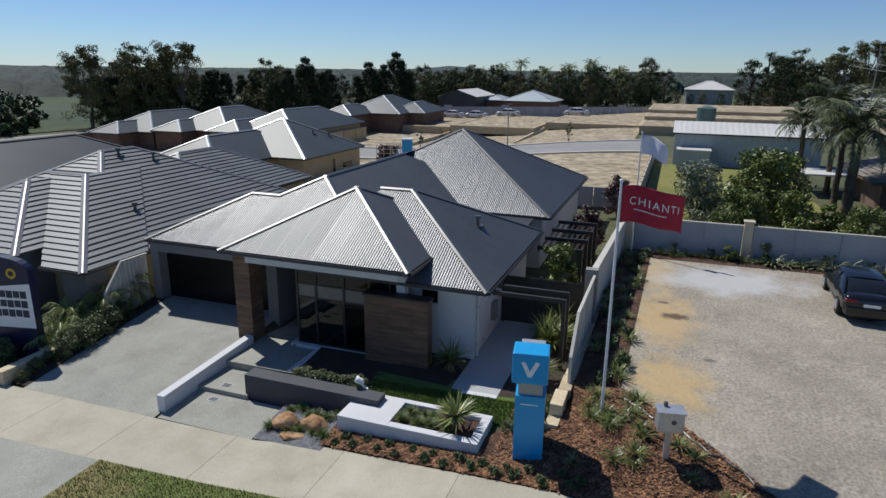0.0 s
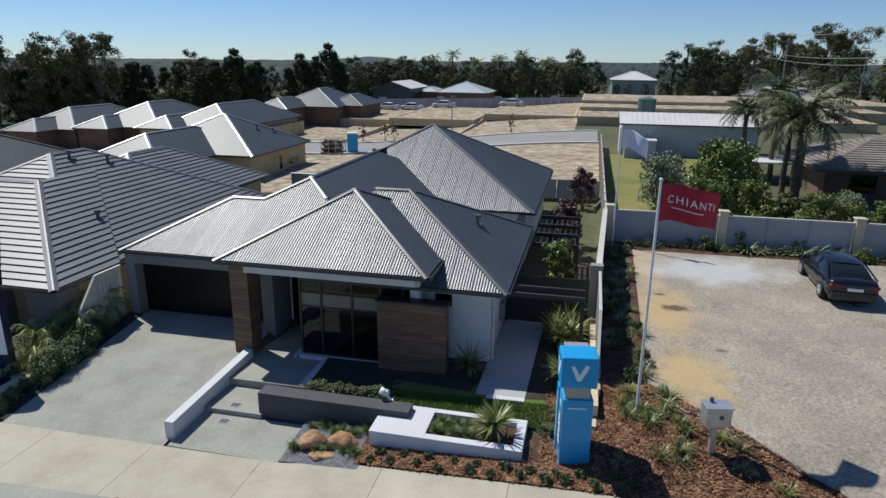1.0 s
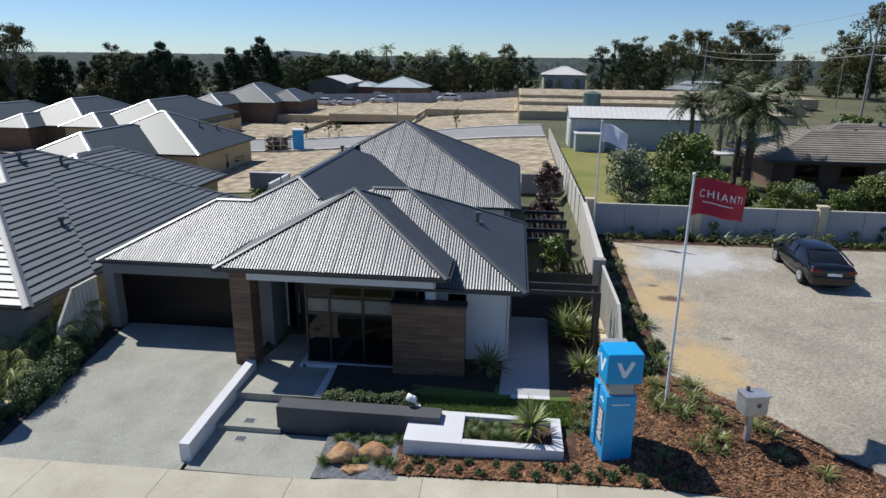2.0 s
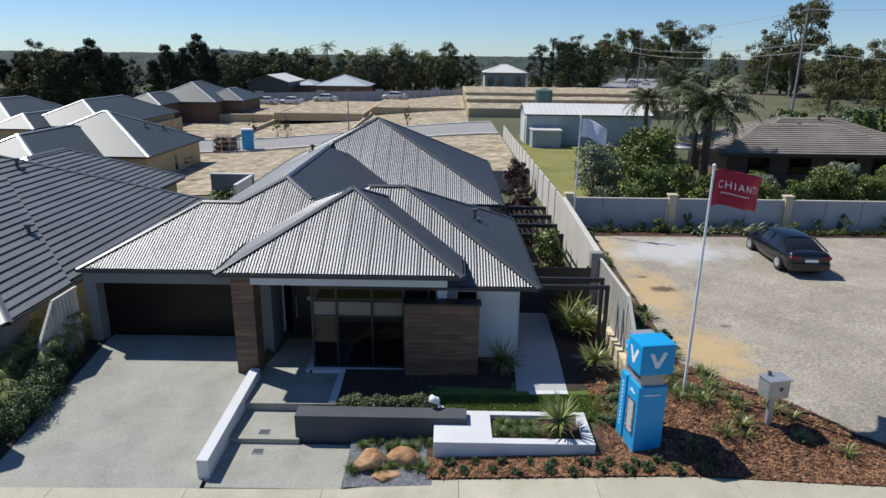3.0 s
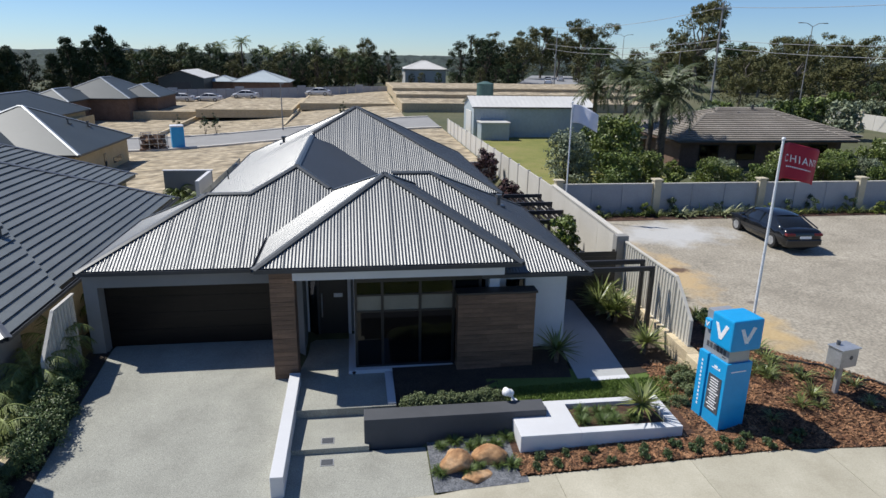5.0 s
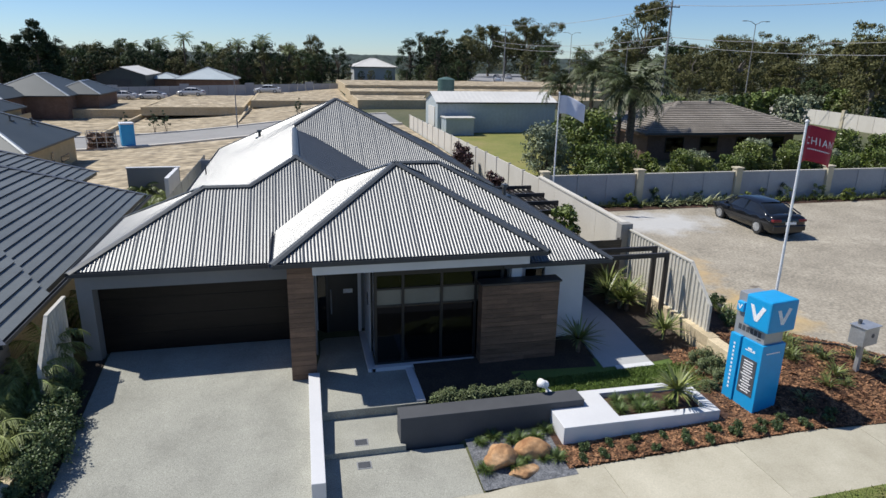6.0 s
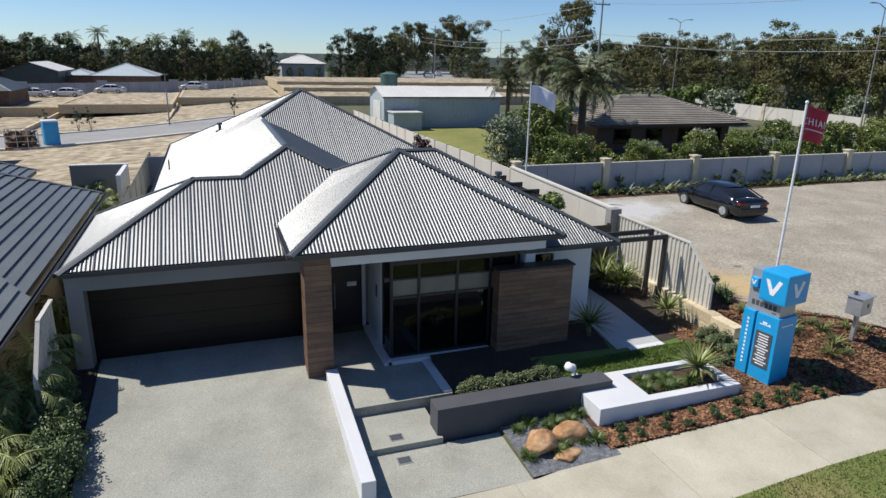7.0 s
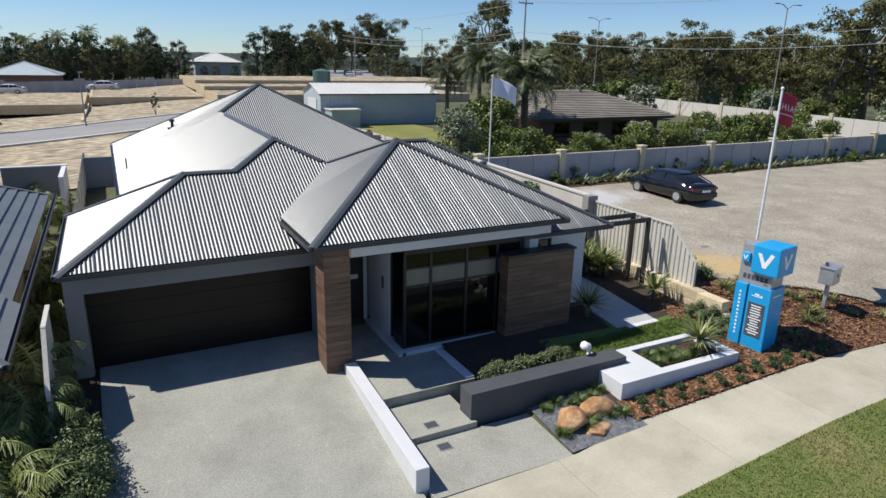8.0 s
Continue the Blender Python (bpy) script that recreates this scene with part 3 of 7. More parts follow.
    # boxed soffits under the eaves
    for x0, x1, y0, y1, z in [(-18.8, -13.9, 19.2, 25.1, E - 0.14), (-13.9, -8.75, 20.6, 25.1, E - 0.14), (-8.8, -4.4, 18.05, 26.4, E - 0.14), (-13.7, -6.75, 17.3, 20.6, 3.8)]:
        part("soffit", boxed(x0, x1, y0, y1, z, z + 0.02), M["render"], roof)


house_roof()


def vent(parent, x, y, z):
    bm = bmesh.new()
    tube(bm, (x, y, z - 0.15), (x, y, z + 0.28), 0.07, n=12)
    tube(bm, (x, y, z + 0.26), (x, y, z + 0.36), 0.13, 0.12, n=12)
    box(bm, x - 0.2, x + 0.2, y - 0.2, y + 0.2, z - 0.14, z - 0.02)
    part("roof_vent", bm, M["ridge"], parent, "small metal roof vent pipe")


vent(roof, -6.1, 22.7, 4.26)
vent(roof, -14.9, 36.4, 4.66)
part("vent_pipe", tube(bmesh.new(), (-17.1, 32.0, 3.45), (-17.1, 32.0, 3.95), 0.03), M["ridge"], roof, "thin vent pipe")

# walls: garage front, entry, bedroom and the long sides
W = M["render"]
wall_box(house, -18.87, -18.5, 19.22, 19.7, 0.45, EAVE - 0.13, M["render_shaded"], "pier")
wall_box(house, -18.87, -18.6, 19.7, 25.0, 0.3, EAVE - 0.13, M["render_shaded"])
wall_box(house, -18.5, -12.9, 19.22, 19.7, 2.8, EAVE - 0.13, M["render_shaded"], "beam")
wall_box(house, -17.1, -16.85, 25.0, 41.6, 0.3, EAVE - 0.13, W)
wall_box(house, -18.6, -17.1, 24.8, 25.0, 0.3, EAVE - 0.13, W)
wall_box(house, -17.1, -4.95, 41.4, 41.6, 0.3, EAVE - 0.13, W)
wall_box(house, -5.2, -4.95, 29.5, 41.4, 0.3, EAVE - 0.13, W)
wall_box(house, -8.2, -4.95, 29.4, 29.6, 0.3, EAVE - 0.13, W)
wall_box(house, -5.15, -4.88, 18.5, 26.1, 0.2, EAVE - 0.13, W)
wall_box(house, -8.4, -5.15, 25.9, 26.1, 0.3, EAVE - 0.13, W)
wall_box(house, -8.2, -8.0, 26.1, 29.4, 0.3, EAVE - 0.13, W)
wall_box(house, -13.2, -12.75, 19.0, 24.0, 0.3, 3.7, M["render_shaded"])
pipe = part("downpipe", tube(bmesh.new(), (-4.83, 18.72, 0.62), (-4.83, 18.72, EAVE - 0.1), 0.045, n=10), M["white_paint"], house, "white round downpipe")
for z in (1.2, 2.5):
    part("bracket", boxed(-4.885, -4.78, 18.66, 18.78, z, z + 0.03), M["steel"], pipe)
part("meter_cabinet", boxed(-4.885, -4.72, 20.5, 20.95, 1.35, 2.0, 0.01), M["render_shaded"], house, "pale grey wall meter cabinet")
part("tap", tube(bmesh.new(), (-4.88, 19.5, 1.05), (-4.72, 19.5, 1.05), 0.025, n=8), M["steel"], house, "small garden tap")
# garage door of overlapping dark boards
garage_door = part("garage_door", boxed(-18.52, -13.2, 19.72, 19.78, 0.72, 2.9), M["door_dark"], house, "dark timber-look sectional garage door")
for i in range(4):
    part("panel", boxed(-18.51, -13.22, 19.685, 19.72, 0.76 + i * 0.522, 0.76 + i * 0.522 + 0.517, 0.004), M["door_dark"], garage_door)

# ---- entry, porch and bedroom front ----
def boards(parent, x0, x1, y0, y1, z0, z1, mat, high=0.135, seed=1):
    """Courses of narrow boards with butt joints, each a little proud of the next."""
    rnd = random.Random(seed)
    z = z0
    while z < z1 - 0.02:
        top = min(z1, z + high - 0.005)
        x = x0
        while x < x1 - 0.01:
            end = min(x1, x + rnd.uniform(0.7, 1.5))
            if x1 - end < 0.35:
                end = x1
            o = rnd.uniform(0, 0.008)
            part("board", boxed(x + 0.0015, end - 0.0015, y0 - o, y1 + o, z, top), mat, parent)
            x = end
        z += high


pillar = part("porch_pillar", boxed(-13.45, -12.86, 17.54, 18.16, 0.3, 3.78), M["timber"], house, "timber-clad square porch pillar")
boards(pillar, -13.48, -12.83, 17.51, 18.19, 0.42, 3.78, M["timber"], seed=3)
feature = part("feature_wall", boxed(-8.32, -6.14, 17.5, 17.82, 0.3, 2.91), M["timber"], house, "free-standing timber-clad feature wall")
boards(feature, -8.35, -6.11, 17.46, 17.86, 0.45, 2.89, M["timber"], seed=5)
part("capping", boxed(-8.4, -6.06, 17.42, 17.9, 2.895, 2.95, 0.006), M["pergola"], feature, "dark metal capping")

wall_box(house, -12.85, -7.08, 17.35, 17.75, 3.5, 3.8, M["white_paint"], "beam", 0.006, "white porch beam")
wall_box(house, -7.38, -7.08, 17.89, 18.2, 0.5, 3.5, M["white_paint"], "column", 0.006)
wall_box(house, -7.38, -7.08, 17.75, 18.2, 3.5, 3.8, M["white_paint"], "beam")
wall_box(house, -13.3, -12.9, 18.19, 19.22, 3.3, 3.74, M["white_paint"], "beam")
# bedroom wall with a high slot window
wall_box(house, -7.3, -6.75, 18.5, 18.75, 0.3, EAVE - 0.13, M["white_paint"])
wall_box(house, -6.15, -4.88, 18.49, 18.75, 0.3, EAVE - 0.13, M["white_paint"])
wall_box(house, -6.75, -6.15, 18.5, 18.75, 0.3, 2.5, M["white_paint"])
wall_box(house, -6.75, -6.15, 18.5, 18.75, 2.95, EAVE - 0.13, M["white_paint"])
slot = part("window", boxed(-6.75, -6.15, 18.6, 18.63, 2.5, 2.95), M["frame"], house, "small dark slot window")
part("pane", boxed(-6.7, -6.2, 18.575, 18.595, 2.55, 2.9), M["glass"], slot)
# glazed room beside the entry
win = part("window", boxed(-11.24, -7.6, 17.93, 18.02, 3.18, 3.32), M["frame"], house, "full-height black-framed living room window")
for x in (-11.24, -10.49, -9.41, -8.44, -7.68):
    part("mullion", boxed(x, x + 0.075, 17.935, 18.02, 0.62, 3.18, 0.004), M["frame"], win)
part("sill", boxed(-11.24, -7.6, 17.93, 18.03, 0.56, 0.63), M["frame"], win)
for z in (2.27, 2.76):
    part("transom", boxed(-11.2, -7.65, 17.945, 18.01, z, z + 0.05), M["frame"], win)
for x0, x1 in ((-11.165, -10.49), (-10.415, -9.41), (-9.335, -8.44), (-8.365, -7.68)):
    for z0, z1 in ((0.63, 2.27), (2.81, 3.18)):
        part("pane", boxed(x0, x1, 17.975, 17.985, z0, z1), M["glass"], win)
    part("pane", boxed(x0, x1, 17.975, 17.985, 2.32, 2.76), M["blind"], win, "frosted pale highlight pane")
part("mullion", boxed(-11.24, -11.17, 18.75, 18.83, 0.6, 3.3), M["frame"], win)
side_pane = part("pane", boxed(-11.215, -11.205, 18.03, 18.75, 0.63, 3.18), M["glass"], win)
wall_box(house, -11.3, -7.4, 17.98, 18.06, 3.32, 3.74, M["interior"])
wall_box(house, -11.26, -11.08, 18.84, 20.4, 0.45, 3.74, M["white_paint"])
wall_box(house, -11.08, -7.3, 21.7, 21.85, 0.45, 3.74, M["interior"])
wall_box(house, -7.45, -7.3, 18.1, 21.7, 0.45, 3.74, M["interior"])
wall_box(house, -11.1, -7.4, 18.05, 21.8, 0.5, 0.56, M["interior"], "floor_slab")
part("intercom", boxed(-11.285, -11.26, 19.25, 19.38, 1.85, 2.2, 0.006), M["sign_dark"], house, "dark wall intercom panel")
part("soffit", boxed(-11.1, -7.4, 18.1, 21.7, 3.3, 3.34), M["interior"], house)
carton = thing("carton", "small white cardboard carton on the living room floor", "box", pose(-10.4, 20.0, 0.56, 0, 0, 25))
part("body", boxed(-0.16, 0.16, -0.12, 0.12, 0, 0.3, 0.004), M["white"], carton)
for y in (-0.06, 0.06):
    part("flap", boxed(-0.158, 0.158, y - 0.058, y + 0.058, 0.3, 0.305), M["white"], carton)
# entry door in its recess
wall_box(house, -12.75, -11.26, 20.4, 20.6, 0.45, 3.74, M["render_shaded"])
entry = part("entry_door", boxed(-12.7, -11.45, 20.36, 20.4, 0.5, 2.46), M["frame"], house, "black entry door with glass panel")
part("door_frame", boxed(-12.75, -12.69, 20.32, 20.4, 0.5, 2.5), M["white_paint"], entry)
part("door_frame", boxed(-11.46, -11.36, 20.32, 20.4, 0.5, 2.5), M["white_paint"], entry)
part("mullion", boxed(-12.42, -12.36, 20.34, 20.36, 0.55, 2.44), M["gutter"], entry)
part("pane", boxed(-12.67, -12.43, 20.345, 20.355, 0.58, 2.42), M["glass"], entry, "narrow glass sidelight")
part("sill", boxed(-12.7, -11.4, 20.25, 20.4, 0.46, 0.51), M["white_paint"], entry)
part("door_sign", boxed(-11.9, -11.62, 20.34, 20.36, 1.85, 1.98), M["white"], entry, "small white notice on the door")
part("handle", tube(bmesh.new(), (-12.28, 20.31, 1.2), (-12.28, 20.31, 2.0), 0.02), M["steel"], entry, "long steel pull handle")
part("downlight", tube(bmesh.new(), (-6.45, 18.3, 2.62), (-6.45, 18.45, 2.72), 0.06, n=12), M["sign_dark"], house, "small wall-mounted camera")

# porch floor, steps and plinth strips
sheet("landing", [(-12.86, 12.8), (-9.57, 12.8), (-9.57, 14.5), (-12.86, 14.5)], 6, 5, M["aggregate"], 0.0, height=lambda x, y: 0.0 + 0.05 * (y - 12.8), label="grey aggregate concrete path from the footpath", category="path", thick=0.4)
tagged(part("step", boxed(-12.9, -10.95, 14.5, 15.95, -0.1, 0.225, 0.008), M["aggregate"]), "broad grey concrete entry step with drain lid", "step", "", "structure")
tagged(part("porch", boxed(-12.98, -10.2, 15.9, 20.4, -0.1, 0.46, 0.008), M["aggregate"]), "grey aggregate concrete porch floor", "porch", "", "structure")
tagged(part("porch_edge", boxed(-10.42, -10.2, 15.95, 17.75, 0.1, 0.51, 0.008), M["white_paint"]), "white rendered porch edge strip", "trim", "", "structure")
tagged(part("window_plinth", boxed(-11.35, -8.4, 17.74, 17.95, 0.1, 0.57, 0.008), M["white_paint"]), "white rendered plinth below the window", "trim", "", "structure")
tagged(part("window_plinth", boxed(-11.45, -11.24, 17.74, 20.35, 0.1, 0.56, 0.008), M["white_paint"]), "white rendered plinth beside the entry", "trim", "", "structure")
for y, z in ((14.82, 0.226), (14.17, 0.07)):
    lid = thing("drain_lid", "small square dark drain lid set in concrete", "drain lid", pose(-11.95, y, z), "drain lids")
    part("frame", boxed(-0.16, 0.16, -0.13, 0.13, -0.03, 0.006), M["steel"], lid)
    part("lid", boxed(-0.135, 0.135, -0.105, 0.105, -0.02, 0.012, 0.004), M["sign_dark"], lid)

# white low wall beside the drive: a long block that follows the rise
lw = bmesh.new()
prism(lw, [(0, -0.6), (4.3, -0.2), (4.3, 0.77), (0, 0.525)], Vector((0.014, 1.0, 0)), (0, 0, 1), (0.29, -0.006, 0), (-13.12, 13.11, 0))
bmesh.ops.bevel(lw, geom=lw.edges[:], offset=0.008, segments=1, affect="EDGES")
tagged(part("low_wall", lw, M["white_paint"]), "long low white rendered wall beside the driveway", "garden wall")
tagged(part("low_wall", boxed(-11.06, -6.52, 14.6, 15.12, -0.1, 0.87, 0.012), M["dark_render"]), "charcoal rendered low garden wall", "garden wall")


def planter():
    p = thing("planter", "white rendered L-shaped planter with a mulched bed", "planter")
    part("slab", boxed(-7.38, -5.88, 13.78, 15.3, 0.0, 0.69, 0.012), M["white_paint"], p)
    part("wall", boxed(-5.88, -3.3, 13.78, 14.02, 0.1, 0.688, 0.012), M["white_paint"], p)
    part("wall", boxed(-5.88, -3.3, 15.1, 15.3, 0.1, 0.688, 0.012), M["white_paint"], p)
    part("wall", boxed(-3.56, -3.3, 14.02, 15.1, 0.1, 0.687, 0.012), M["white_paint"], p)
    bm = bmesh.new()
    grid = [[bm.verts.new((-5.88 + i * 0.1933, 14.02 + j * 0.154, 0.56 + 0.05 * noise.noise((i * 0.8, j * 0.8, 3)))) for i in range(13)] for j in range(8)]
    for j in range(7):
        for i in range(12):
            bm.faces.new((grid[j][i], grid[j][i + 1], grid[j + 1][i + 1], grid[j + 1][i]))
    part("soil", bm, M["mulch"], p, "red-brown mulch", True)


planter()
sheet("gravel_bed", [(-9.55, 12.85), (-7.4, 12.85), (-7.4, 14.5), (-9.55, 14.5)], 10, 8, M["bluestone"], 0.018, label="dark bluestone gravel bed round boulders", category="gravel bed")
sheet("hedge_bed", [(-10.2, 15.08), (-7.3, 15.08), (-7.3, 17.75), (-10.2, 17.75)], 10, 8, M["soil"], 0.03, label="dark soil bed behind the charcoal wall", category="garden bed")
sheet("front_lawn", [(-7.6, 15.1), (-2.4, 15.3), (-2.6, 16.75), (-7.6, 17.5)], 20, 8, M["lawn"], 0.03, label="small mown green front lawn", category="lawn")
sheet("hedge_bed", [(-7.6, 16.9), (-5.15, 16.7), (-4.9, 18.5), (-7.6, 18.5)], 8, 6, M["soil"], 0.034, label="dark soil bed below the bedroom wall", category="garden bed")
sheet("side_path", [(-5.0, 16.6), (-3.52, 16.6), (-3.25, 26.0), (-4.7, 26.0)], 6, 20, M["path_white"], 0.05, label="pale paved side path beside the house", category="path", thick=0.08)
sheet("path_edge", [(-4.65, 16.42), (-3.52, 16.42), (-3.52, 16.6), (-4.65, 16.6)], 3, 2, M["white_paint"], 0.06, label="white rendered path edge", category="trim", thick=0.1)
sheet("side_bed", [(-3.5, 16.6), (-1.85, 16.8), (-1.85, 30.0), (-3.2, 30.0)], 6, 20, M["soil"], 0.04, label="dark mulched bed along the side fence", category="garden bed")
sheet("side_bed", [(-19.6, 12.9), (-18.36, 12.9), (-18.42, 19.3), (-19.6, 19.3)], 4, 16, M["soil"], 0.03, label="dark planted bed beside the driveway", category="garden bed")


def boulder(x, y, z, sx, sy, sz, seed, turn):
    bm = bmesh.new()
    bmesh.ops.create_icosphere(bm, subdivisions=4, radius=1)
    rnd = random.Random(seed)
    cuts = [Vector((rnd.uniform(-1, 1), rnd.uniform(-1, 1), rnd.uniform(-0.3, 1))).normalized() for _ in range(7)]
    for v in bm.verts:
        c = v.co.copy()
        for d in cuts:
            over = c.dot(d) - 0.72
            if over > 0:
                c -= d * over * 0.8
        c += c.normalized() * (0.14 * noise.noise(c * 1.7 + Vector((seed, 0, 0))) + 0.05 * noise.noise(c * 5) + 0.02 * noise.noise(c * 14))
        v.co = Vector((c.x * sx, c.y * sy, c.z * sz))
    ob = part("boulder", bm, M["boulder"], smooth=True)
    ob.matrix_world = pose(x, y, z, 0, 0, turn)
    tagged(ob, "rounded orange-brown sandstone boulder on dark gravel", "boulder", "garden boulders")


M["boulder"] = material("orange_sandstone", [(0.27, 0.13, 0.055), (0.42, 0.24, 0.115), (0.50, 0.33, 0.19)], 2.0, 0.9, 0, 0.02, 12, 0.25)
boulder(-8.95, 13.62, 0.24, 0.39, 0.34, 0.3, 2, 20)
boulder(-8.12, 13.78, 0.26, 0.41, 0.34, 0.3, 5, -15)
boulder(-8.5, 13.2, 0.1, 0.38, 0.25, 0.11, 9, 10)


def spotlight(x, y, z):
    s = thing("garden_spotlight", "small white garden spotlight on a bent bracket", "garden light", pose(x, y, z, 0, 0, 20))
    part("base", boxed(-0.06, 0.06, -0.06, 0.06, 0, 0.1, 0.008), M["white"], s)
    bm = bmesh.new()
    tube(bm, (0, 0, 0.08), (-0.16, 0, 0.3), 0.035, n=10)
    part("arm", bm, M["white"], s)
    bm = bmesh.new()
    tube(bm, (-0.12, 0, 0.3), (-0.3, 0.02, 0.4), 0.09, 0.11, 16)
    bmesh.ops.create_uvsphere(bm, u_segments=14, v_segments=8, radius=0.1, matrix=Matrix.Translation((-0.14, 0, 0.32)))
    part("head", bm, M["white"], s, smooth=True)


spotlight(-7.2, 15.22, 0.74)

# ---- boundary fences ----
def ribbed(parent, p, q, z0, z1, mat, z1b=None, pitch=0.19, depth=0.035, name="panel"):
    """A sheet of trapezoidal fence steel between two plan points; z1b: its top at the far end."""
    p, q = Vector((*p, 0)), Vector((*q, 0))
    L = (q - p).length
    d = (q - p) / L
    s = Vector((-d.y, d.x, 0))
    bm = bmesh.new()
    u, cols, shape = 0.0, [], [(0, 0), (0.38, 0), (0.5, 1), (0.88, 1), (1.0, 0)]
    while u < L:
        for a, h in shape[:-1]:
            if u + a * pitch < L:
                cols.append((u + a * pitch, h * depth))
        u += pitch
    cols.append((L, 0))
    last = None
    for c, h in cols:
        top = z1 if z1b is None else z1 + (z1b - z1) * c / L
        a, b = p + d * c + s * h, None
        e = (bm.verts.new((a.x, a.y, z0)), bm.verts.new((a.x, a.y, top)))
        if last:
            bm.faces.new((last[0], e[0], e[1], last[1]))
        last = e
    return part(name, bm, mat, parent)


def steel_fence(name, x, y0, yr, y1, zb, zt, zlow, label):
    """Runs along y; the front bay is raked down from yr to y0."""
    f = thing(name, label, "fence")
    ribbed(f, (x, y0), (x, yr), zb, zlow, M["fence_steel"], zt)
    n = max(1, round((y1 - yr) / 2.35))
    for i in range(n):
        a, b = yr + (y1 - yr) * i / n, yr + (y1 - yr) * (i + 1) / n
        ribbed(f, (x, a + 0.02), (x, b - 0.02), zb, zt, M["fence_steel"])
        part("post", boxed(x - 0.05, x + 0.035, a - 0.03, a + 0.03, zb - 0.1, zt + 0.01), M["fence_steel"], f)
        part("rail", boxed(x - 0.055, x + 0.04, a, b, zt - 0.03, zt + 0.03, 0.006), M["fence_steel"], f)
        part("rail", boxed(x - 0.055, x + 0.04, a, b, zb - 0.02, zb + 0.04, 0.006), M["fence_steel"], f)
    bm = bmesh.new()
    prism(bm, [(y0, zlow - 0.03), (yr, zt - 0.03), (yr, zt + 0.03), (y0, zlow + 0.03)], (0, 1, 0), (0, 0, 1), (0.09, 0, 0), (x - 0.055, 0, 0))
    part("rail", bm, M["fence_steel"], f)
    part("post", boxed(x - 0.05, x + 0.035, y0 - 0.03, y0 + 0.03, zb - 0.1, zlow + 0.01), M["fence_steel"], f)
    return f


steel_fence("boundary_fence", -1.5, 17.05, 18.15, 22.1, 1.16, 2.98, 2.0, "cream ribbed steel fence on a limestone wall, raked front end")
steel_fence("side_fence", -19.2, 17.1, 18.0, 19.3, 0.3, 2.62, 1.6, "cream ribbed steel side fence with a raked front end")
side2 = thing("rear_side_fence", "cream ribbed steel fence between the two back yards", "fence")
for i in range(9):
    ribbed(side2, (-19.05, 25.3 + i * 2.35), (-19.05, 27.6 + i * 2.35), 0.25, 2.25, M["fence_steel"])
    part("post", boxed(-19.1, -19.0, 27.6 + i * 2.35, 27.65 + i * 2.35, 0.2, 2.28), M["fence_steel"], side2)


def boundary_wall():
    w = thing("boundary_wall", "smooth cream rendered boundary wall with flat coping", "wall")
    for i in range(4):
        a, b = i / 4, (i + 1) / 4
        ya, yb = 22.35 + 9.3 * a, 22.35 + 9.3 * b
        xa, xb = -1.55 + 0.33 * a, -1.55 + 0.33 * b
        bm = bmesh.new()
        prism(bm, [(xa - 0.07, ya), (xa + 0.07, ya), (xb + 0.07, yb - 0.012), (xb - 0.07, yb - 0.012)], (1, 0, 0), (0, 1, 0), (0, 0, 2.55), (0, 0, 0.55))
        part("panel", bm, M["boundary"], w)
        bm = bmesh.new()
        prism(bm, [(xa - 0.11, ya), (xa + 0.11, ya), (xb + 0.11, yb), (xb - 0.11, yb)], (1, 0, 0), (0, 1, 0), (0, 0, 0.07), (0, 0, 3.1))
        part("coping", bm, M["boundary"], w)
    part("pier", boxed(-1.85, -1.4, 22.0, 22.35, 0.5, 3.18, 0.01), M["pier_grey"], w, "grey rendered pier")
    f = thing("rear_boundary_fence", "cream panel fence beyond the rear wall", "fence")
    for i in range(16):
        a = 31.9 + i * 2.35
        part("panel", boxed(-1.2, -1.13, a, a + 2.3, 0.9, 3.0 - 0.012 * i), M["boundary"], f)
        part("post", boxed(-1.24, -1.09, a + 2.28, a + 2.37, 0.8, 3.06 - 0.012 * i), M["boundary"], f)


M["boundary"] = material("cream_boundary_render", [(0.50, 0.47, 0.41), (0.57, 0.54, 0.48)], 0.5, 0.85, 0, 0.003, 20, 0.08, per_object=0.03)
M["pier_grey"] = material("grey_pier_render", [(0.24, 0.23, 0.21), (0.29, 0.28, 0.26)], 0.8, 0.85, 0, 0.003, 20, 0.1)
boundary_wall()


def limestone_wall():
    w = thing("limestone_wall", "cream limestone block retaining wall below the fence", "retaining wall")
    rnd = random.Random(4)
    for row in range(3):
        y = 14.7 + (0.45 if row % 2 else 0)
        while y < 24:
            L = 0.95
            top = 0.18 + 0.34 * (row + 1)
            if not (row == 2 and y < 15.4):
                x = -1.72 + rnd.uniform(-0.012, 0.012) - (0.14 * max(0, 17 - y) / 2.3)
                part("block", boxed(x, x + 0.36, y, y + L - 0.012, top - 0.34, top - 0.008, 0.02), M["limestone"], w)
            y += L


limestone_wall()
edging = thing("garden_edging", "cream limestone block edging beside the driveway bed", "garden wall")
for i in range(4):
    part("block", boxed(-19.42, -19.07, 12.7 + i * 0.82, 13.51 + i * 0.82, -0.35, 0.38 + 0.012 * (i % 2), 0.02), M["limestone"], edging)


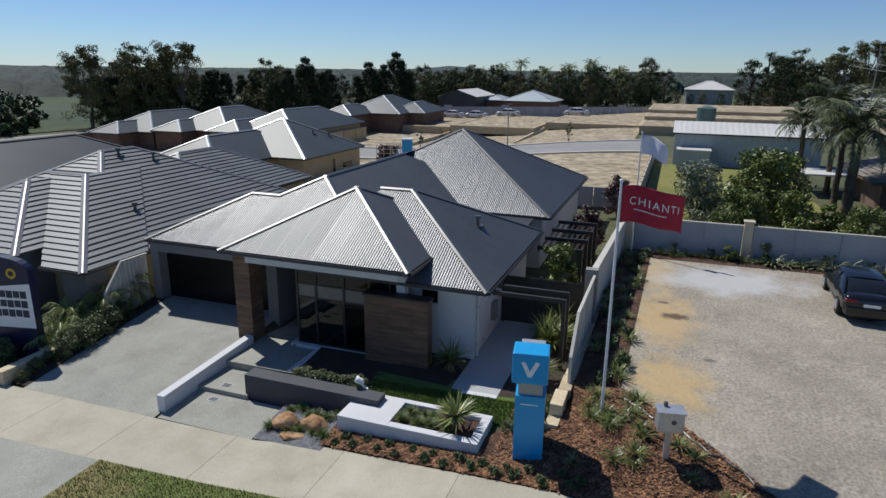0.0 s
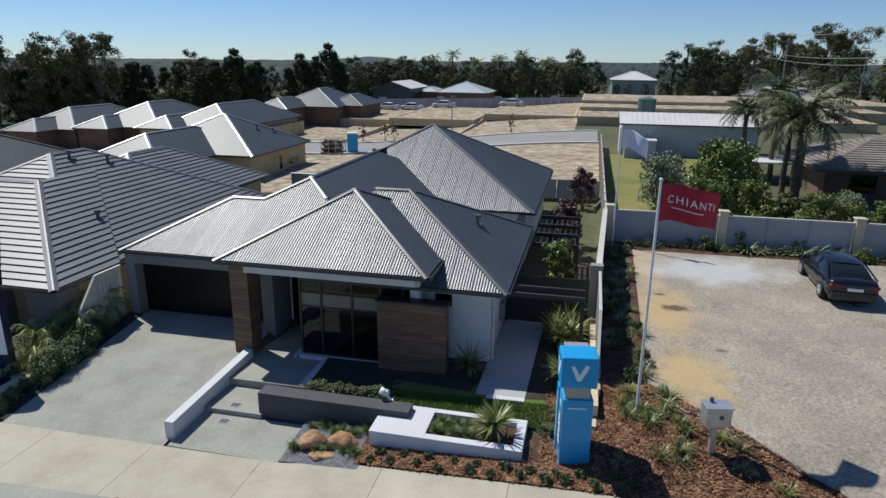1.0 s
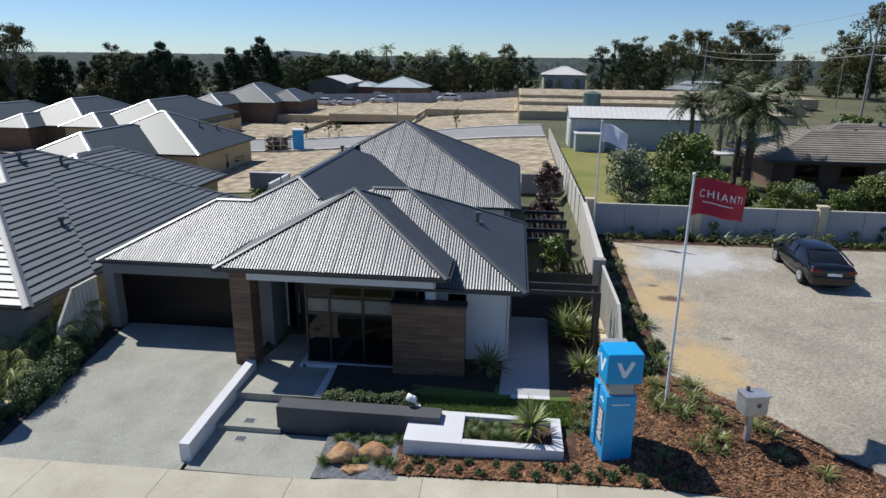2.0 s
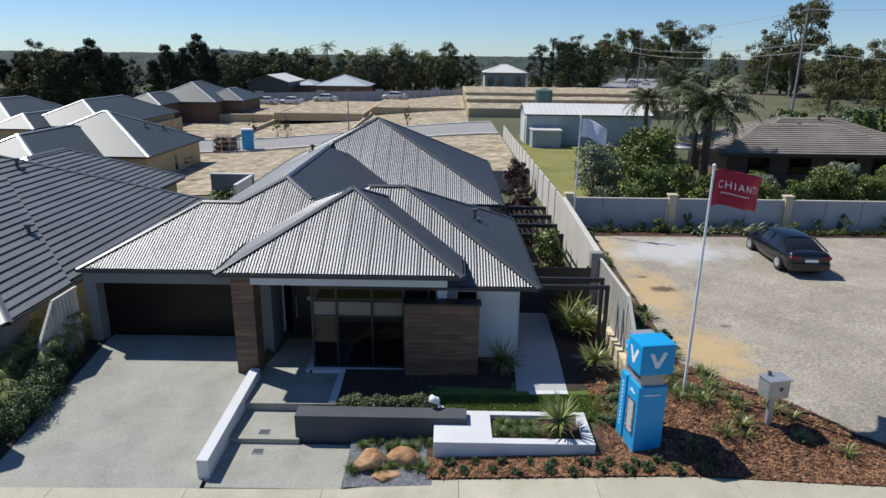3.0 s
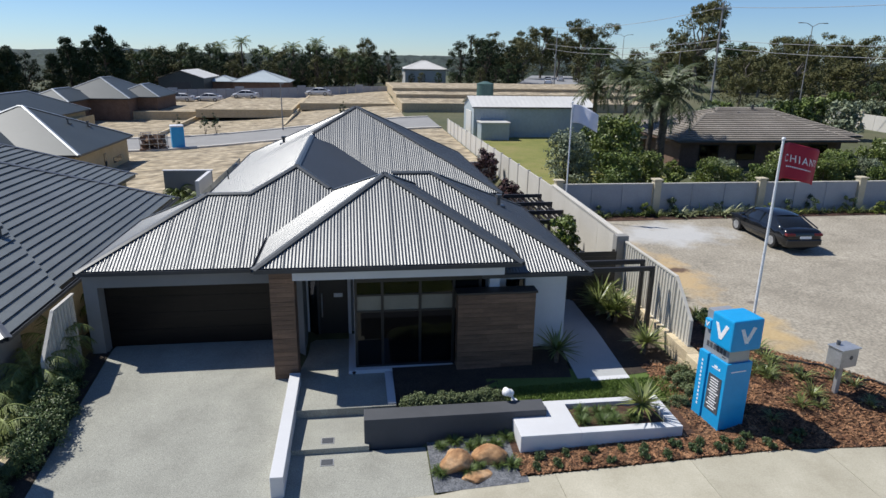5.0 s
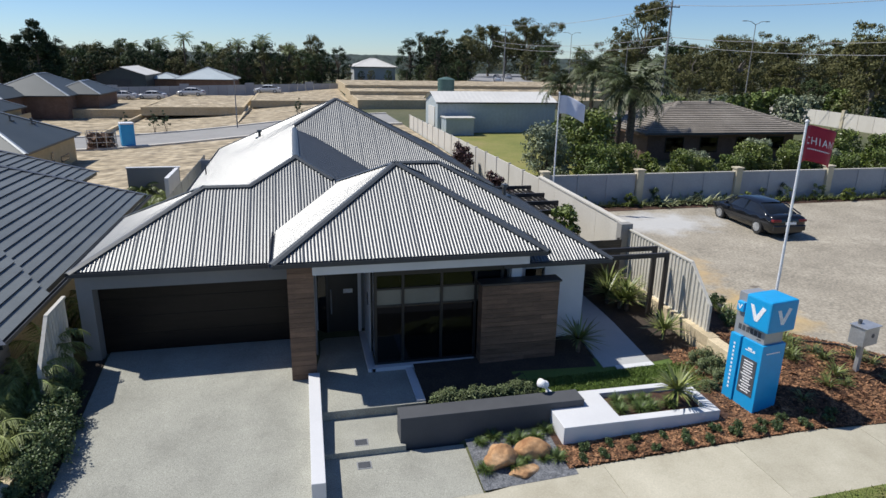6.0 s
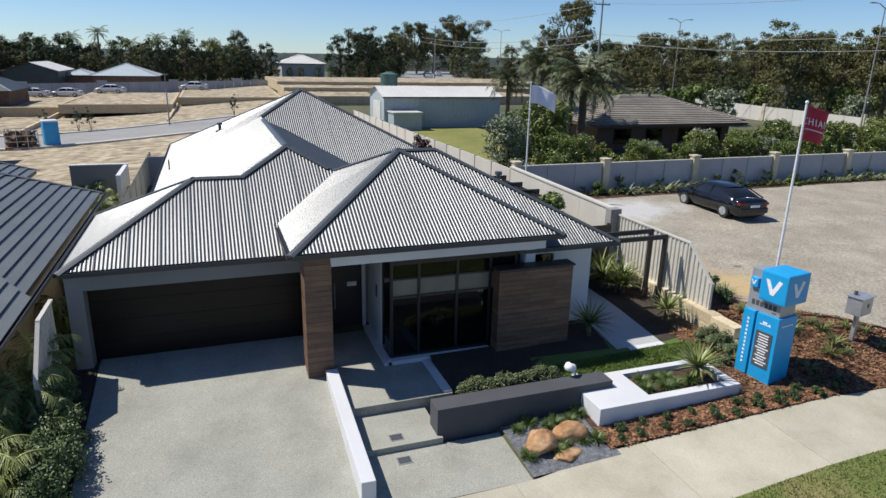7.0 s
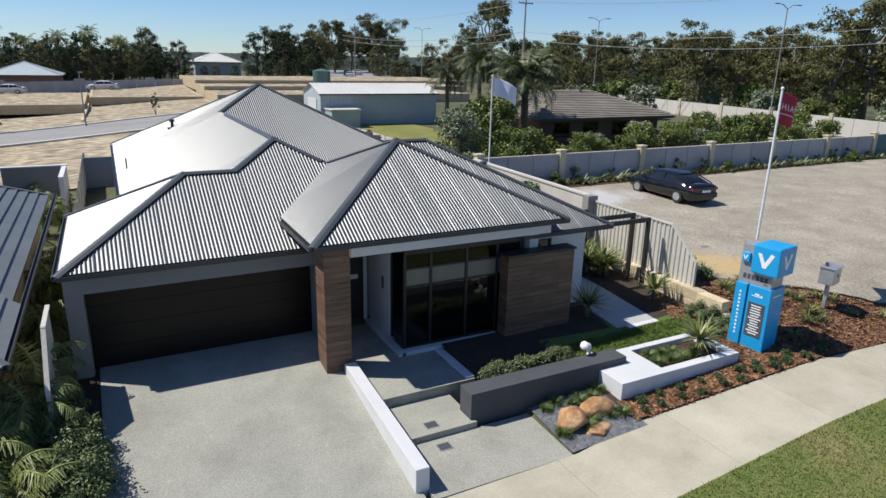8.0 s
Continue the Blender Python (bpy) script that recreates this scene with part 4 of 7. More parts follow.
def rear_wall():
    w = thing("rear_wall", "grey rendered panel wall with cream block piers", "wall")
    piers = [-0.95, 4.3, 10.15, 16.0, 21.9, 27.8, 33.5]
    for i, x in enumerate(piers):
        part("pier", boxed(x - 0.19, x + 0.19, 31.5, 31.88, 1.3, 3.32, 0.012), M["pier"], w, "cream block pier")
        part("cap", boxed(x - 0.24, x + 0.24, 31.45, 31.93, 3.32, 3.4, 0.012), M["pier"], w)
        if i + 1 < len(piers):
            a, b = x + 0.19, piers[i + 1] - 0.19
            for k in range(3):
                c, e = a + (b - a) * k / 3, a + (b - a) * (k + 1) / 3
                part("panel", boxed(c + 0.03, e - 0.03, 31.64, 31.72, 1.3, 3.12, 0.012), M["fence_panel"], w)
                part("coping", boxed(c, e, 31.61, 31.75, 3.12, 3.17), M["boundary"], w)
                if k:
                    part("post", boxed(c - 0.05, c + 0.05, 31.6, 31.76, 1.3, 3.14), M["fence_panel"], w)
    return w


rear_wall()
gate = thing("yard_gate", "teal ribbed steel gate at the end of the rear wall", "gate")
ribbed(gate, (33.72, 31.68), (37.4, 31.68), 1.45, 3.2, M["teal_steel"], pitch=0.2, depth=-0.03)
for x in (33.72, 35.55, 37.36):
    part("post", boxed(x, x + 0.06, 31.69, 31.76, 1.3, 3.22), M["teal_steel"], gate)
part("rail", boxed(33.72, 37.42, 31.69, 31.74, 3.16, 3.22), M["teal_steel"], gate)

# ---- side gate and pergolas ----
def side_pergola():
    g = thing("side_pergola", "black steel pergola frame over the side path", "pergola")
    for y in (18.72, 19.42):
        part("beam", boxed(-4.35, -1.98, y - 0.05, y + 0.05, 3.0, 3.14, 0.006), M["pergola"], g)
        part("post", boxed(-2.1, -1.98, y - 0.06, y + 0.06, 0.6, 3.0, 0.006), M["pergola"], g)
    sg = thing("side_gate", "dark slatted side gate", "gate")
    for i in range(10):
        part("slat", boxed(-4.85, -1.85, 21.9, 21.93, 0.85 + i * 0.18, 1.024 + i * 0.18), M["pergola"], sg)
    for x in (-4.8, -3.4, -1.95):
        part("post", boxed(x - 0.04, x + 0.04, 21.93, 22.0, 0.6, 2.7), M["pergola"], sg)
    r = thing("rear_pergola", "black timber pergola with open rafters beside the house", "pergola")
    for y in (25.0, 26.6, 28.2, 29.9):
        part("beam", boxed(-4.2, -2.35, y - 0.05, y + 0.05, 2.9, 3.06, 0.005), M["pergola"], r)
        part("post", boxed(-2.5, -2.36, y - 0.06, y + 0.06, 0.5, 2.9), M["pergola"], r)
    for i in range(8):
        x = -4.15 + i * 0.235
        part("rafter", boxed(x - 0.022, x + 0.022, 24.95, 30.0, 2.8, 2.9), M["pergola"], r)


side_pergola()


# ---- pylon sign, flags, meter box ----
def bars(parent, mat, origin, a, b, rows, name="print"):
    """Flat strips that stand for lettering. rows: (u, v, length, height) in metres on the face."""
    o, a, b = Vector(origin), Vector(a), Vector(b)
    n = a.cross(b).normalized()
    for u, v, L, h in rows:
        bm = bmesh.new()
        prism(bm, [(u, v), (u + L, v), (u + L, v + h), (u, v + h)], a, b, n * 0.004, o)
        part(name, bm, mat, parent)


def chevron(parent, mat, origin, a, b, size, name="emblem"):
    bm = bmesh.new()
    s = size
    pts = [(-0.5, 0.42), (-0.27, 0.42), (-0.02, -0.12), (0.3, 0.5), (0.52, 0.42), (0.08, -0.45), (-0.12, -0.45)]
    prism(bm, [(x * s, y * s) for x, y in pts], a, b, Vector(a).cross(Vector(b)).normalized() * 0.006, origin)
    part(name, bm, mat, parent)


def pylon_sign():
    g = thing("pylon_sign", "tall blue display pylon sign with silver neck and blue cube top", "sign", pose(-2.37, 13.8, 0.3, 0, 0, 9))
    body = part("body", boxed(0, 0.74, 0, 0.62, 0, 1.98, 0.012), M["blue"], g)
    part("neck", boxed(0.06, 0.66, 0.06, 0.98, 1.98, 3.08, 0.01), M["sign_grey"], g, "silver neck column")
    part("side_panel", boxed(-0.03, 0.7, 0.66, 0.98, 0.02, 1.98, 0.012), M["blue"], g)
    part("cube", boxed(-0.1, 0.78, -0.12, 0.62, 2.36, 3.16, 0.05), M["blue"], g, "bright blue cube with a white emblem")
    part("small_cube", boxed(-0.03, 0.2, 0.72, 0.93, 2.6, 2.85, 0.02), M["blue"], g)
    part("plate", boxed(-0.012, 0.0, 0.1, 0.56, 0.55, 1.52), M["sign_dark"], g, "dark grey text plate")
    left_a, left_b = (0, -1, 0), (0, 0, 1)
    rnd = random.Random(8)
    rows = []
    for i in range(12):
        L = rnd.uniform(0.2, 0.36)
        rows.append((-0.33 - L / 2, 0.62 + i * 0.073, L, 0.03))
    bars(g, M["white"], (-0.0125, 0, 0), left_a, left_b, rows)
    bars(g, M["white"], (-0.001, 0, 0), left_a, left_b, [(-0.5, 1.7, 0.3, 0.022), (-0.42, 1.74, 0.12, 0.05), (-0.26, 1.72, 0.05, 0.04)])
    bars(g, M["white"], (-0.031, 0, 0), left_a, left_b, [(-0.84, 0.5 + i * 0.11, 0.05, 0.06) for i in range(12)])
    bars(g, M["sign_dark"], (0.059, 0, 0), left_a, left_b, [(-0.86, 2.12, 0.09, 0.14), (-0.74, 2.12, 0.09, 0.14), (-0.62, 2.12, 0.09, 0.14), (-0.5, 2.12, 0.09, 0.14), (-0.38, 2.12, 0.09, 0.14), (-0.26, 2.12, 0.09, 0.14), (-0.28, 2.05, 0.12, 0.03)])
    bars(g, M["white"], (0, -0.001, 0), (1, 0, 0), (0, 0, 1), [(0.14, 1.74, 0.44, 0.03)])
    chevron(g, M["white"], (-0.101, 0.25, 2.76), left_a, left_b, 0.44)
    chevron(g, M["white"], (0.34, -0.121, 2.76), (1, 0, 0), (0, 0, 1), 0.44)
    chevron(g, M["white"], (-0.031, 0.83, 2.73), left_a, left_b, 0.14)


pylon_sign()


def meter_box():
    g = thing("meter_box", "galvanised steel meter box on a steel post", "meter box", pose(1.25, 14.45, 1.0, 0, 0, 12))
    part("post", boxed(-0.07, 0.07, -0.05, 0.05, -0.1, 0.85, 0.01), M["steel"], g)
    b = part("box", boxed(-0.3, 0.3, -0.2, 0.2, 0.78, 1.28, 0.012), M["steel"], g)
    part("lid", boxed(-0.33, 0.33, -0.24, 0.22, 1.28, 1.31, 0.006), M["steel"], g)
    bm = bmesh.new()
    tube(bm, (0.06, -0.205, 1.05), (0.06, -0.19, 1.05), 0.06, n=14)
    part("lock", bm, M["sign_dark"], b, "round dark lock plate")
    bm = bmesh.new()
    tube(bm, (-0.1, 0.1, 1.3), (-0.1, 0.1, 1.42), 0.05, n=10)
    part("antenna", bm, M["sign_dark"], g)


meter_box()


def flag(name, base, top, cloth, size, turn, label, text=None, droop=0.12):
    g = thing(name, label, "flag", pose(*base))
    h = top - base[2]
    part("pole", tube(bmesh.new(), (0, 0, -0.1), (0, 0, h), 0.042, 0.03, 12), M["pole_white"], g, "slender white pole")
    bm = bmesh.new()
    bmesh.ops.create_uvsphere(bm, u_segments=10, v_segments=6, radius=0.05, matrix=Matrix.Translation((0, 0, h)))
    part("finial", bm, M["pole_white"], g, smooth=True)
    w, t = size
    c, s = math.cos(radians(turn)), math.sin(radians(turn))

    def place(u, v):
        wave = 0.11 * math.sin(u * 4.2 + v * 0.9) * min(1, u / 0.35)
        x, y = u * 0.97, wave
        return Vector((0.04 + x * c - y * s, x * s + y * c, h - 0.12 - v - droop * (u / w) ** 2 + 0.02 * math.sin(u * 5)))
    bm = bmesh.new()
    grid = [[bm.verts.new(place(w * i / 28, t * j / 14)) for i in range(29)] for j in range(15)]
    for j in range(14):
        for i in range(28):
            bm.faces.new((grid[j][i], grid[j][i + 1], grid[j + 1][i + 1], grid[j + 1][i]))
    cl = part("cloth", bm, cloth, g, smooth=True)
    sol = cl.modifiers.new("thickness", "SOLIDIFY")
    sol.thickness = 0.004
    if text:
        font = bpy.data.curves.new("lettering", "FONT")
        font.body = text
        font.size, font.space_character = 0.36, 1.25
        tmp = bpy.data.objects.new("lettering", font)
        scene.collection.objects.link(tmp)
        me = bpy.data.meshes.new_from_object(tmp.evaluated_get(bpy.context.evaluated_depsgraph_get()))
        bpy.data.objects.remove(tmp)
        bm = bmesh.new()
        bm.from_mesh(me)
        bpy.data.meshes.remove(me)
        bmesh.ops.subdivide_edges(bm, edges=[e for e in bm.edges if e.calc_length() > 0.12], cuts=2)
        bmesh.ops.triangulate(bm, faces=bm.faces[:])
        wide = max(v.co.x for v in bm.verts)
        k = (w * 0.78) / wide
        for v in bm.verts:
            p = place(w * 0.13 + v.co.x * k, t * 0.52 - v.co.y * k)
            v.co = p + Vector((s, -c, 0)) * 0.008
        part("lettering", bm, M["white"], cl, "white lettering")
        bm = bmesh.new()
        for i in range(14):
            a = w * 0.22 + i * w * 0.035
            q = [place(a, t * 0.67), place(a + w * 0.022, t * 0.67), place(a + w * 0.022, t * 0.635), place(a, t * 0.635)]
            bm.faces.new([bm.verts.new(p + Vector((s, -c, 0)) * 0.008) for p in q])
        part("lettering", bm, M["white"], cl)
    return g


flag("red_flag", (-0.43, 15.85, 1.0), 7.42, M["red"], (1.62, 0.92), 19, "crimson flag with white lettering on a white pole", "CHIANTI", 0.3)
flag("white_flag", (-0.78, 30.95, 1.4), 7.27, M["pale_cloth"], (1.25, 0.85), -12, "pale lilac flag on a white pole beside the wall", None, 0.45)


# ---- parked car ----
def car(m, paint, label):
    g = thing("car", label, "car", m @ Matrix.Diagonal((1.0, 1.02, 0.94, 1)))
    # length runs along +y (nose); sections give half width, belt and roof lines
    prof = [(-2.28, 0.62, 0.30, 0.78), (-2.22, 0.80, 0.24, 0.98), (-1.75, 0.86, 0.22, 1.02), (-1.2, 0.88, 0.21, 1.0), (-0.2, 0.89, 0.21, 0.96), (0.7, 0.89, 0.21, 0.95), (1.3, 0.87, 0.22, 0.90), (1.85, 0.82, 0.24, 0.80), (2.2, 0.70, 0.28, 0.68), (2.3, 0.5, 0.34, 0.58)]
    bm = bmesh.new()
    rings = []
    for y, w, zb, zt in prof:
        mid = (zb + zt) / 2
        ring = [(-w * 0.9, zb), (-w, mid - 0.1), (-w, mid + 0.06), (-w * 0.95, zt - 0.05), (-w * 0.8, zt), (0, zt + 0.03), (w * 0.8, zt), (w * 0.95, zt - 0.05), (w, mid + 0.06), (w, mid - 0.1), (w * 0.9, zb)]
        rings.append([bm.verts.new((x, y, z)) for x, z in ring])
    for a, b in zip(rings, rings[1:]):
        for i in range(len(a)):
            j = (i + 1) % len(a)
            bm.faces.new((a[i], a[j], b[j], b[i]))
    bm.faces.new(rings[0])
    bm.faces.new(rings[-1][::-1])
    bmesh.ops.recalc_face_normals(bm, faces=bm.faces[:])
    bmesh.ops.subdivide_edges(bm, edges=bm.edges[:], cuts=1, smooth=0.35)
    body = part("body", bm, paint, g, smooth=True)
    # cabin glass below, roof skin above
    cab = [(-1.86, 0.72, 1.03), (-0.95, 0.64, 1.375), (-0.55, 0.63, 1.43), (0.15, 0.63, 1.44), (0.55, 0.64, 1.38), (1.25, 0.74, 0.95)]
    bm = bmesh.new()
    rings = []
    for y, w, z in cab:
        rings.append([bm.verts.new(p) for p in ((-0.84, y, 0.93), (-w, y, z - 0.05), (-w * 0.8, y, z), (w * 0.8, y, z), (w, y, z - 0.05), (0.84, y, 0.93))])
    for a, b in zip(rings, rings[1:]):
        for i in range(5):
            bm.faces.new((a[i], a[i + 1], b[i + 1], b[i]))
    bm.faces.new(rings[0])
    bm.faces.new(rings[-1][::-1])
    bmesh.ops.recalc_face_normals(bm, faces=bm.faces[:])
    part("window_glass", bm, M["car_glass"], g, "dark tinted glass", True)
    bm = bmesh.new()
    rows = []
    for y, w, z in [(-0.98, 0.63, 1.375), (-0.8, 0.635, 1.405), (-0.55, 0.635, 1.435), (0.15, 0.635, 1.445), (0.4, 0.64, 1.42), (0.56, 0.645, 1.385)]:
        rows.append([bm.verts.new((x * w, y, z + d)) for x, d in ((-1.02, -0.06), (-0.82, 0.012), (-0.4, 0.03), (0, 0.036), (0.4, 0.03), (0.82, 0.012), (1.02, -0.06))])
    for a, b in zip(rows, rows[1:]):
        for i in range(6):
            bm.faces.new((a[i], a[i + 1], b[i + 1], b[i]))
    part("roof", bm, paint, g, smooth=True)
    for sx in (-1, 1):
        for (y0, z0), (y1, z1) in (((-1.88, 1.01), (-1.0, 1.375)), ((-0.28, 0.95), (-0.3, 1.4)), ((0.56, 1.39), (1.26, 0.95))):
            bm = bmesh.new()
            tube(bm, (sx * 0.82, y0, z0) if z0 < z1 else (sx * 0.65, y0, z0), (sx * 0.65, y1, z1) if z1 > z0 else (sx * 0.8, y1, z1), 0.035, n=8)
            part("pillar", bm, paint, g)
        bm = bmesh.new()
        box(bm, sx * 0.98 - 0.09, sx * 0.98 + 0.09, 0.78, 0.9, 0.93, 1.05, 0.03)
        part("mirror", bm, paint, g)
        part("headlight", boxed(sx * 0.62 - 0.17, sx * 0.62 + 0.17, 2.0, 2.2, 0.6, 0.72, 0.03), M["car_glass"], g)
        part("tail_light", boxed(sx * 0.62 - 0.2, sx * 0.62 + 0.2, -2.29, -2.1, 0.76, 0.88, 0.025), M["red_lens"], g, "red tail light")
        for y in (-1.35, 1.38):
            wheel = part("wheel", tube(bmesh.new(), (sx * 0.68, y, 0.32), (sx * 0.9, y, 0.32), 0.325, n=24), M["tyre"], g)
            rim = bmesh.new()
            tube(rim, (sx * 0.89, y, 0.32), (sx * 0.915, y, 0.32), 0.21, n=20)
            for k in range(10):
                a = k * math.pi / 5
                box(rim, -0.012, 0.012, -0.02, 0.02, 0.06, 0.2, 0, Matrix.Translation((sx * 0.915, y, 0.32)) @ Matrix.Rotation(a, 4, "X"))
            part("rim", rim, M["steel"], wheel, "silver wheel trim")
    part("bumper", boxed(-0.78, 0.78, -2.34, -2.15, 0.34, 0.62, 0.05), paint, g)
    part("number_plate", boxed(-0.26, 0.26, -2.352, -2.342, 0.66, 0.77), M["white"], g, "blank pale number plate")
    part("side_strip", boxed(-0.9, -0.885, -1.0, 1.0, 0.45, 0.47), M["car_glass"], g)
    return g


M["car_black"] = material("gloss_black_car_paint", [(0.008, 0.009, 0.011), (0.011, 0.012, 0.015)], 1, 0.12, 0, 0, 10, 0.05, 0.6)
M["car_white"] = material("gloss_white_car_paint", [(0.62, 0.62, 0.62), (0.68, 0.68, 0.68)], 1, 0.2)
M["car_glass"] = material("tinted_car_glass", [(0.012, 0.014, 0.015), (0.016, 0.018, 0.02)], 1, 0.05, 0, 0, 10, 0.02, 0.8)
M["tyre"] = material("black_tyre_rubber", [(0.015, 0.015, 0.015), (0.025, 0.025, 0.025)], 4, 0.85)
M["red_lens"] = material("red_lamp_lens", [(0.13, 0.008, 0.01), (0.17, 0.011, 0.014)], 3, 0.2)
car(pose(7.85, 27.1, 1.46, 0, 0, -2), M["car_black"], "glossy black four-door sedan parked on gravel")

# ---- neighbouring house ----
def hip_house(name, label, blocks, z, pitch, tiles, walls, base, style="flat", caps=None, inset=0.45, group=""):
    """A hipped house made of overlapping rectangles (x0, x1, y0, y1)."""
    h = thing(name, label, "house", group=group)
    r = None
    for k, (x0, x1, y0, y1) in enumerate(blocks):
        w = part("wall", boxed(x0 + inset, x1 - inset, y0 + inset, y1 - inset, base, z - 0.02), walls, h)
        rr = part("roof", boxed(x0 + 0.03, x1 - 0.03, y0 + 0.03, y1 - 0.03, z - 0.16, z - 0.02 - 0.003 * k), M["gutter"], h)
        r = r or rr
        planes, hips, ridge = hip_corners(x0, x1, y0, y1, z, pitch)
        for i, p in enumerate(planes):
            if style == "tile":
                tiled(rr, p, tiles)
            else:
                flat_plane(rr, p, tiles)
        for p, q in hips:
            cap(rr, p, q, caps or tiles, 0.36, half=0.16, rise=0.05)
        if (Vector(ridge[1]) - Vector(ridge[0])).length > 0.2:
            cap(rr, ridge[0], ridge[1], caps or tiles, pitch, half=0.16, rise=0.05)
    return h, r


N_Z, N_P = 2.45, 0.51
neigh, nroof = hip_house("neighbour_house", "neighbouring house with charcoal tiled hip roof and cream brick walls", [(-33.2, -20.0, 17.8, 33.1), (-33.0, -23.7, 27.0, 39.6)], N_Z, N_P, M["tile_dark"], M["brick_cream"], -0.2, "tile", M["tile_cap"])
NF = [(-21.9, 16.75, N_Z), (-19.8, 16.75, N_Z), (-25.0, 21.95, N_Z + 5.2 * N_P), (-27.2, 21.95, N_Z + 5.2 * N_P), (-22.8, 17.6, N_Z + 0.85 * N_P)]
tiled(nroof, NF, M["tile_dark"])
tiled(nroof, [(-19.8, 16.75, N_Z), (-19.8, 20.0, N_Z), (-25.0, 25.2, N_Z + 5.2 * N_P), (-25.0, 21.95, N_Z + 5.2 * N_P)], M["tile_dark"])
cap(nroof, NF[1], NF[2], M["tile_cap"], 0.36, 0.16)
cap(nroof, NF[2], NF[3], M["tile_cap"], 0.5, 0.16)
W2 = hip_corners(-30.8, -22.8, 16.4, 30.0, 2.9, N_P)
for i in (0, 1, 3):
    tiled(nroof, W2[0][i], M["tile_dark"])
for p, q in W2[1][:2]:
    cap(nroof, p, q, M["tile_cap"], 0.36, 0.16)
gutter(nroof, (-22.0, 16.75, N_Z), (-19.8, 16.75, N_Z), M["gutter"])
gutter(nroof, (-19.8, 16.75, N_Z), (-19.8, 33.1, N_Z), M["gutter"])
wall_box(neigh, -21.6, -20.3, 17.3, 18.4, -0.2, N_Z - 0.1, M["render_shaded"])
wall_box(neigh, -30.4, -23.2, 16.8, 18.4, -0.2, 2.8, M["render_shaded"])
for x, y, z in ((-26.1, 25.0, 5.6), (-25.4, 26.6, 5.25), (-22.2, 21.9, 3.65)):
    vent(nroof, x, y, z)
patio = thing("courtyard_wall", "blue-grey rendered courtyard wall with a white return", "wall")
part("panel", boxed(-22.4, -19.65, 40.3, 40.5, 0.1, 2.5), M["render_shaded"], patio)
part("return_wall", boxed(-19.85, -19.65, 37.0, 40.3, 0.1, 2.5), M["white_paint"], patio)
part("coping", boxed(-22.45, -19.6, 40.27, 40.53, 2.5, 2.55), M["white_paint"], patio)
yardwall = thing("back_wall", "grey rendered back boundary wall", "wall")
for i in range(6):
    part("panel", boxed(-19.0 + i * 2.95, -16.1 + i * 2.95, 44.2, 44.3, 0.2, 2.3), M["fence_panel"], yardwall)

# limestone edging and builder's sign by the next drive
edge = thing("limestone_edging", "cream limestone block garden edging", "garden edging")
for x0, x1, y0, y1 in ((-20.1, -19.3, 14.6, 14.85), (-19.4, -19.1, 14.85, 15.75), (-19.55, -19.2, 15.8, 16.7)):
    part("block", boxed(x0, x1, y0, y1, -0.1, 0.3, 0.02), M["limestone"], edge)


def builder_sign():
    g = thing("builder_sign", "tall navy and white builder's sign board on the garden bed", "sign", pose(-21.0, 14.35, 0.2, 0, 0, 12))
    bm = bmesh.new()
    top = [(1.3 * math.sin(a) * 0.97, 2.95 + 0.5 * math.cos(a)) for a in [math.pi / 2 - i * math.pi / 12 for i in range(13)]]
    prism(bm, [(-1.26, -0.4), (1.26, -0.4)] + [(x, z) for x, z in top], (1, 0, 0), (0, 0, 1), (0, 0.3, 0))
    part("board", bm, M["navy"], g)
    bm = bmesh.new()
    prism(bm, [(-1.25, 0.85), (1.25, 0.85), (1.25, 2.5), (0.5, 2.42), (-0.5, 2.3), (-1.25, 2.15)], (1, 0, 0), (0, 0, 1), (0, -0.006, 0), (0, 0, 0))
    part("panel", bm, M["white"], g, "white lettered panel")
    for k, (z, n) in enumerate(((1.95, 5), (1.6, 7), (1.25, 6))):
        for j in range(n):
            part("print", boxed(1.1 - (j + 1) * 0.27, 1.1 - j * 0.27 - 0.03, -0.012, -0.006, z + 0.02 * (j % 2), z + 0.27), M["navy"], g)
    bm = bmesh.new()
    tube(bm, (0.62, -0.002, 2.85), (0.62, -0.012, 2.85), 0.19, n=20)
    part("emblem", bm, M["sun_yellow"], g, "round yellow emblem")
    bm = bmesh.new()
    tube(bm, (0.62, -0.012, 2.85), (0.62, -0.016, 2.85), 0.1, n=16)
    part("emblem", bm, M["navy"], g)
    for i in range(3):
        part("print", boxed(-0.35, 0.05, -0.01, -0.002, 2.72 + i * 0.1, 2.75 + i * 0.1), M["red"], g)


M["navy"] = material("navy_sign_paint", [(0.010, 0.014, 0.05), (0.014, 0.02, 0.065)], 1, 0.4)
M["sun_yellow"] = material("yellow_print", [(0.6, 0.36, 0.03), (0.66, 0.4, 0.04)], 1, 0.5)
builder_sign()

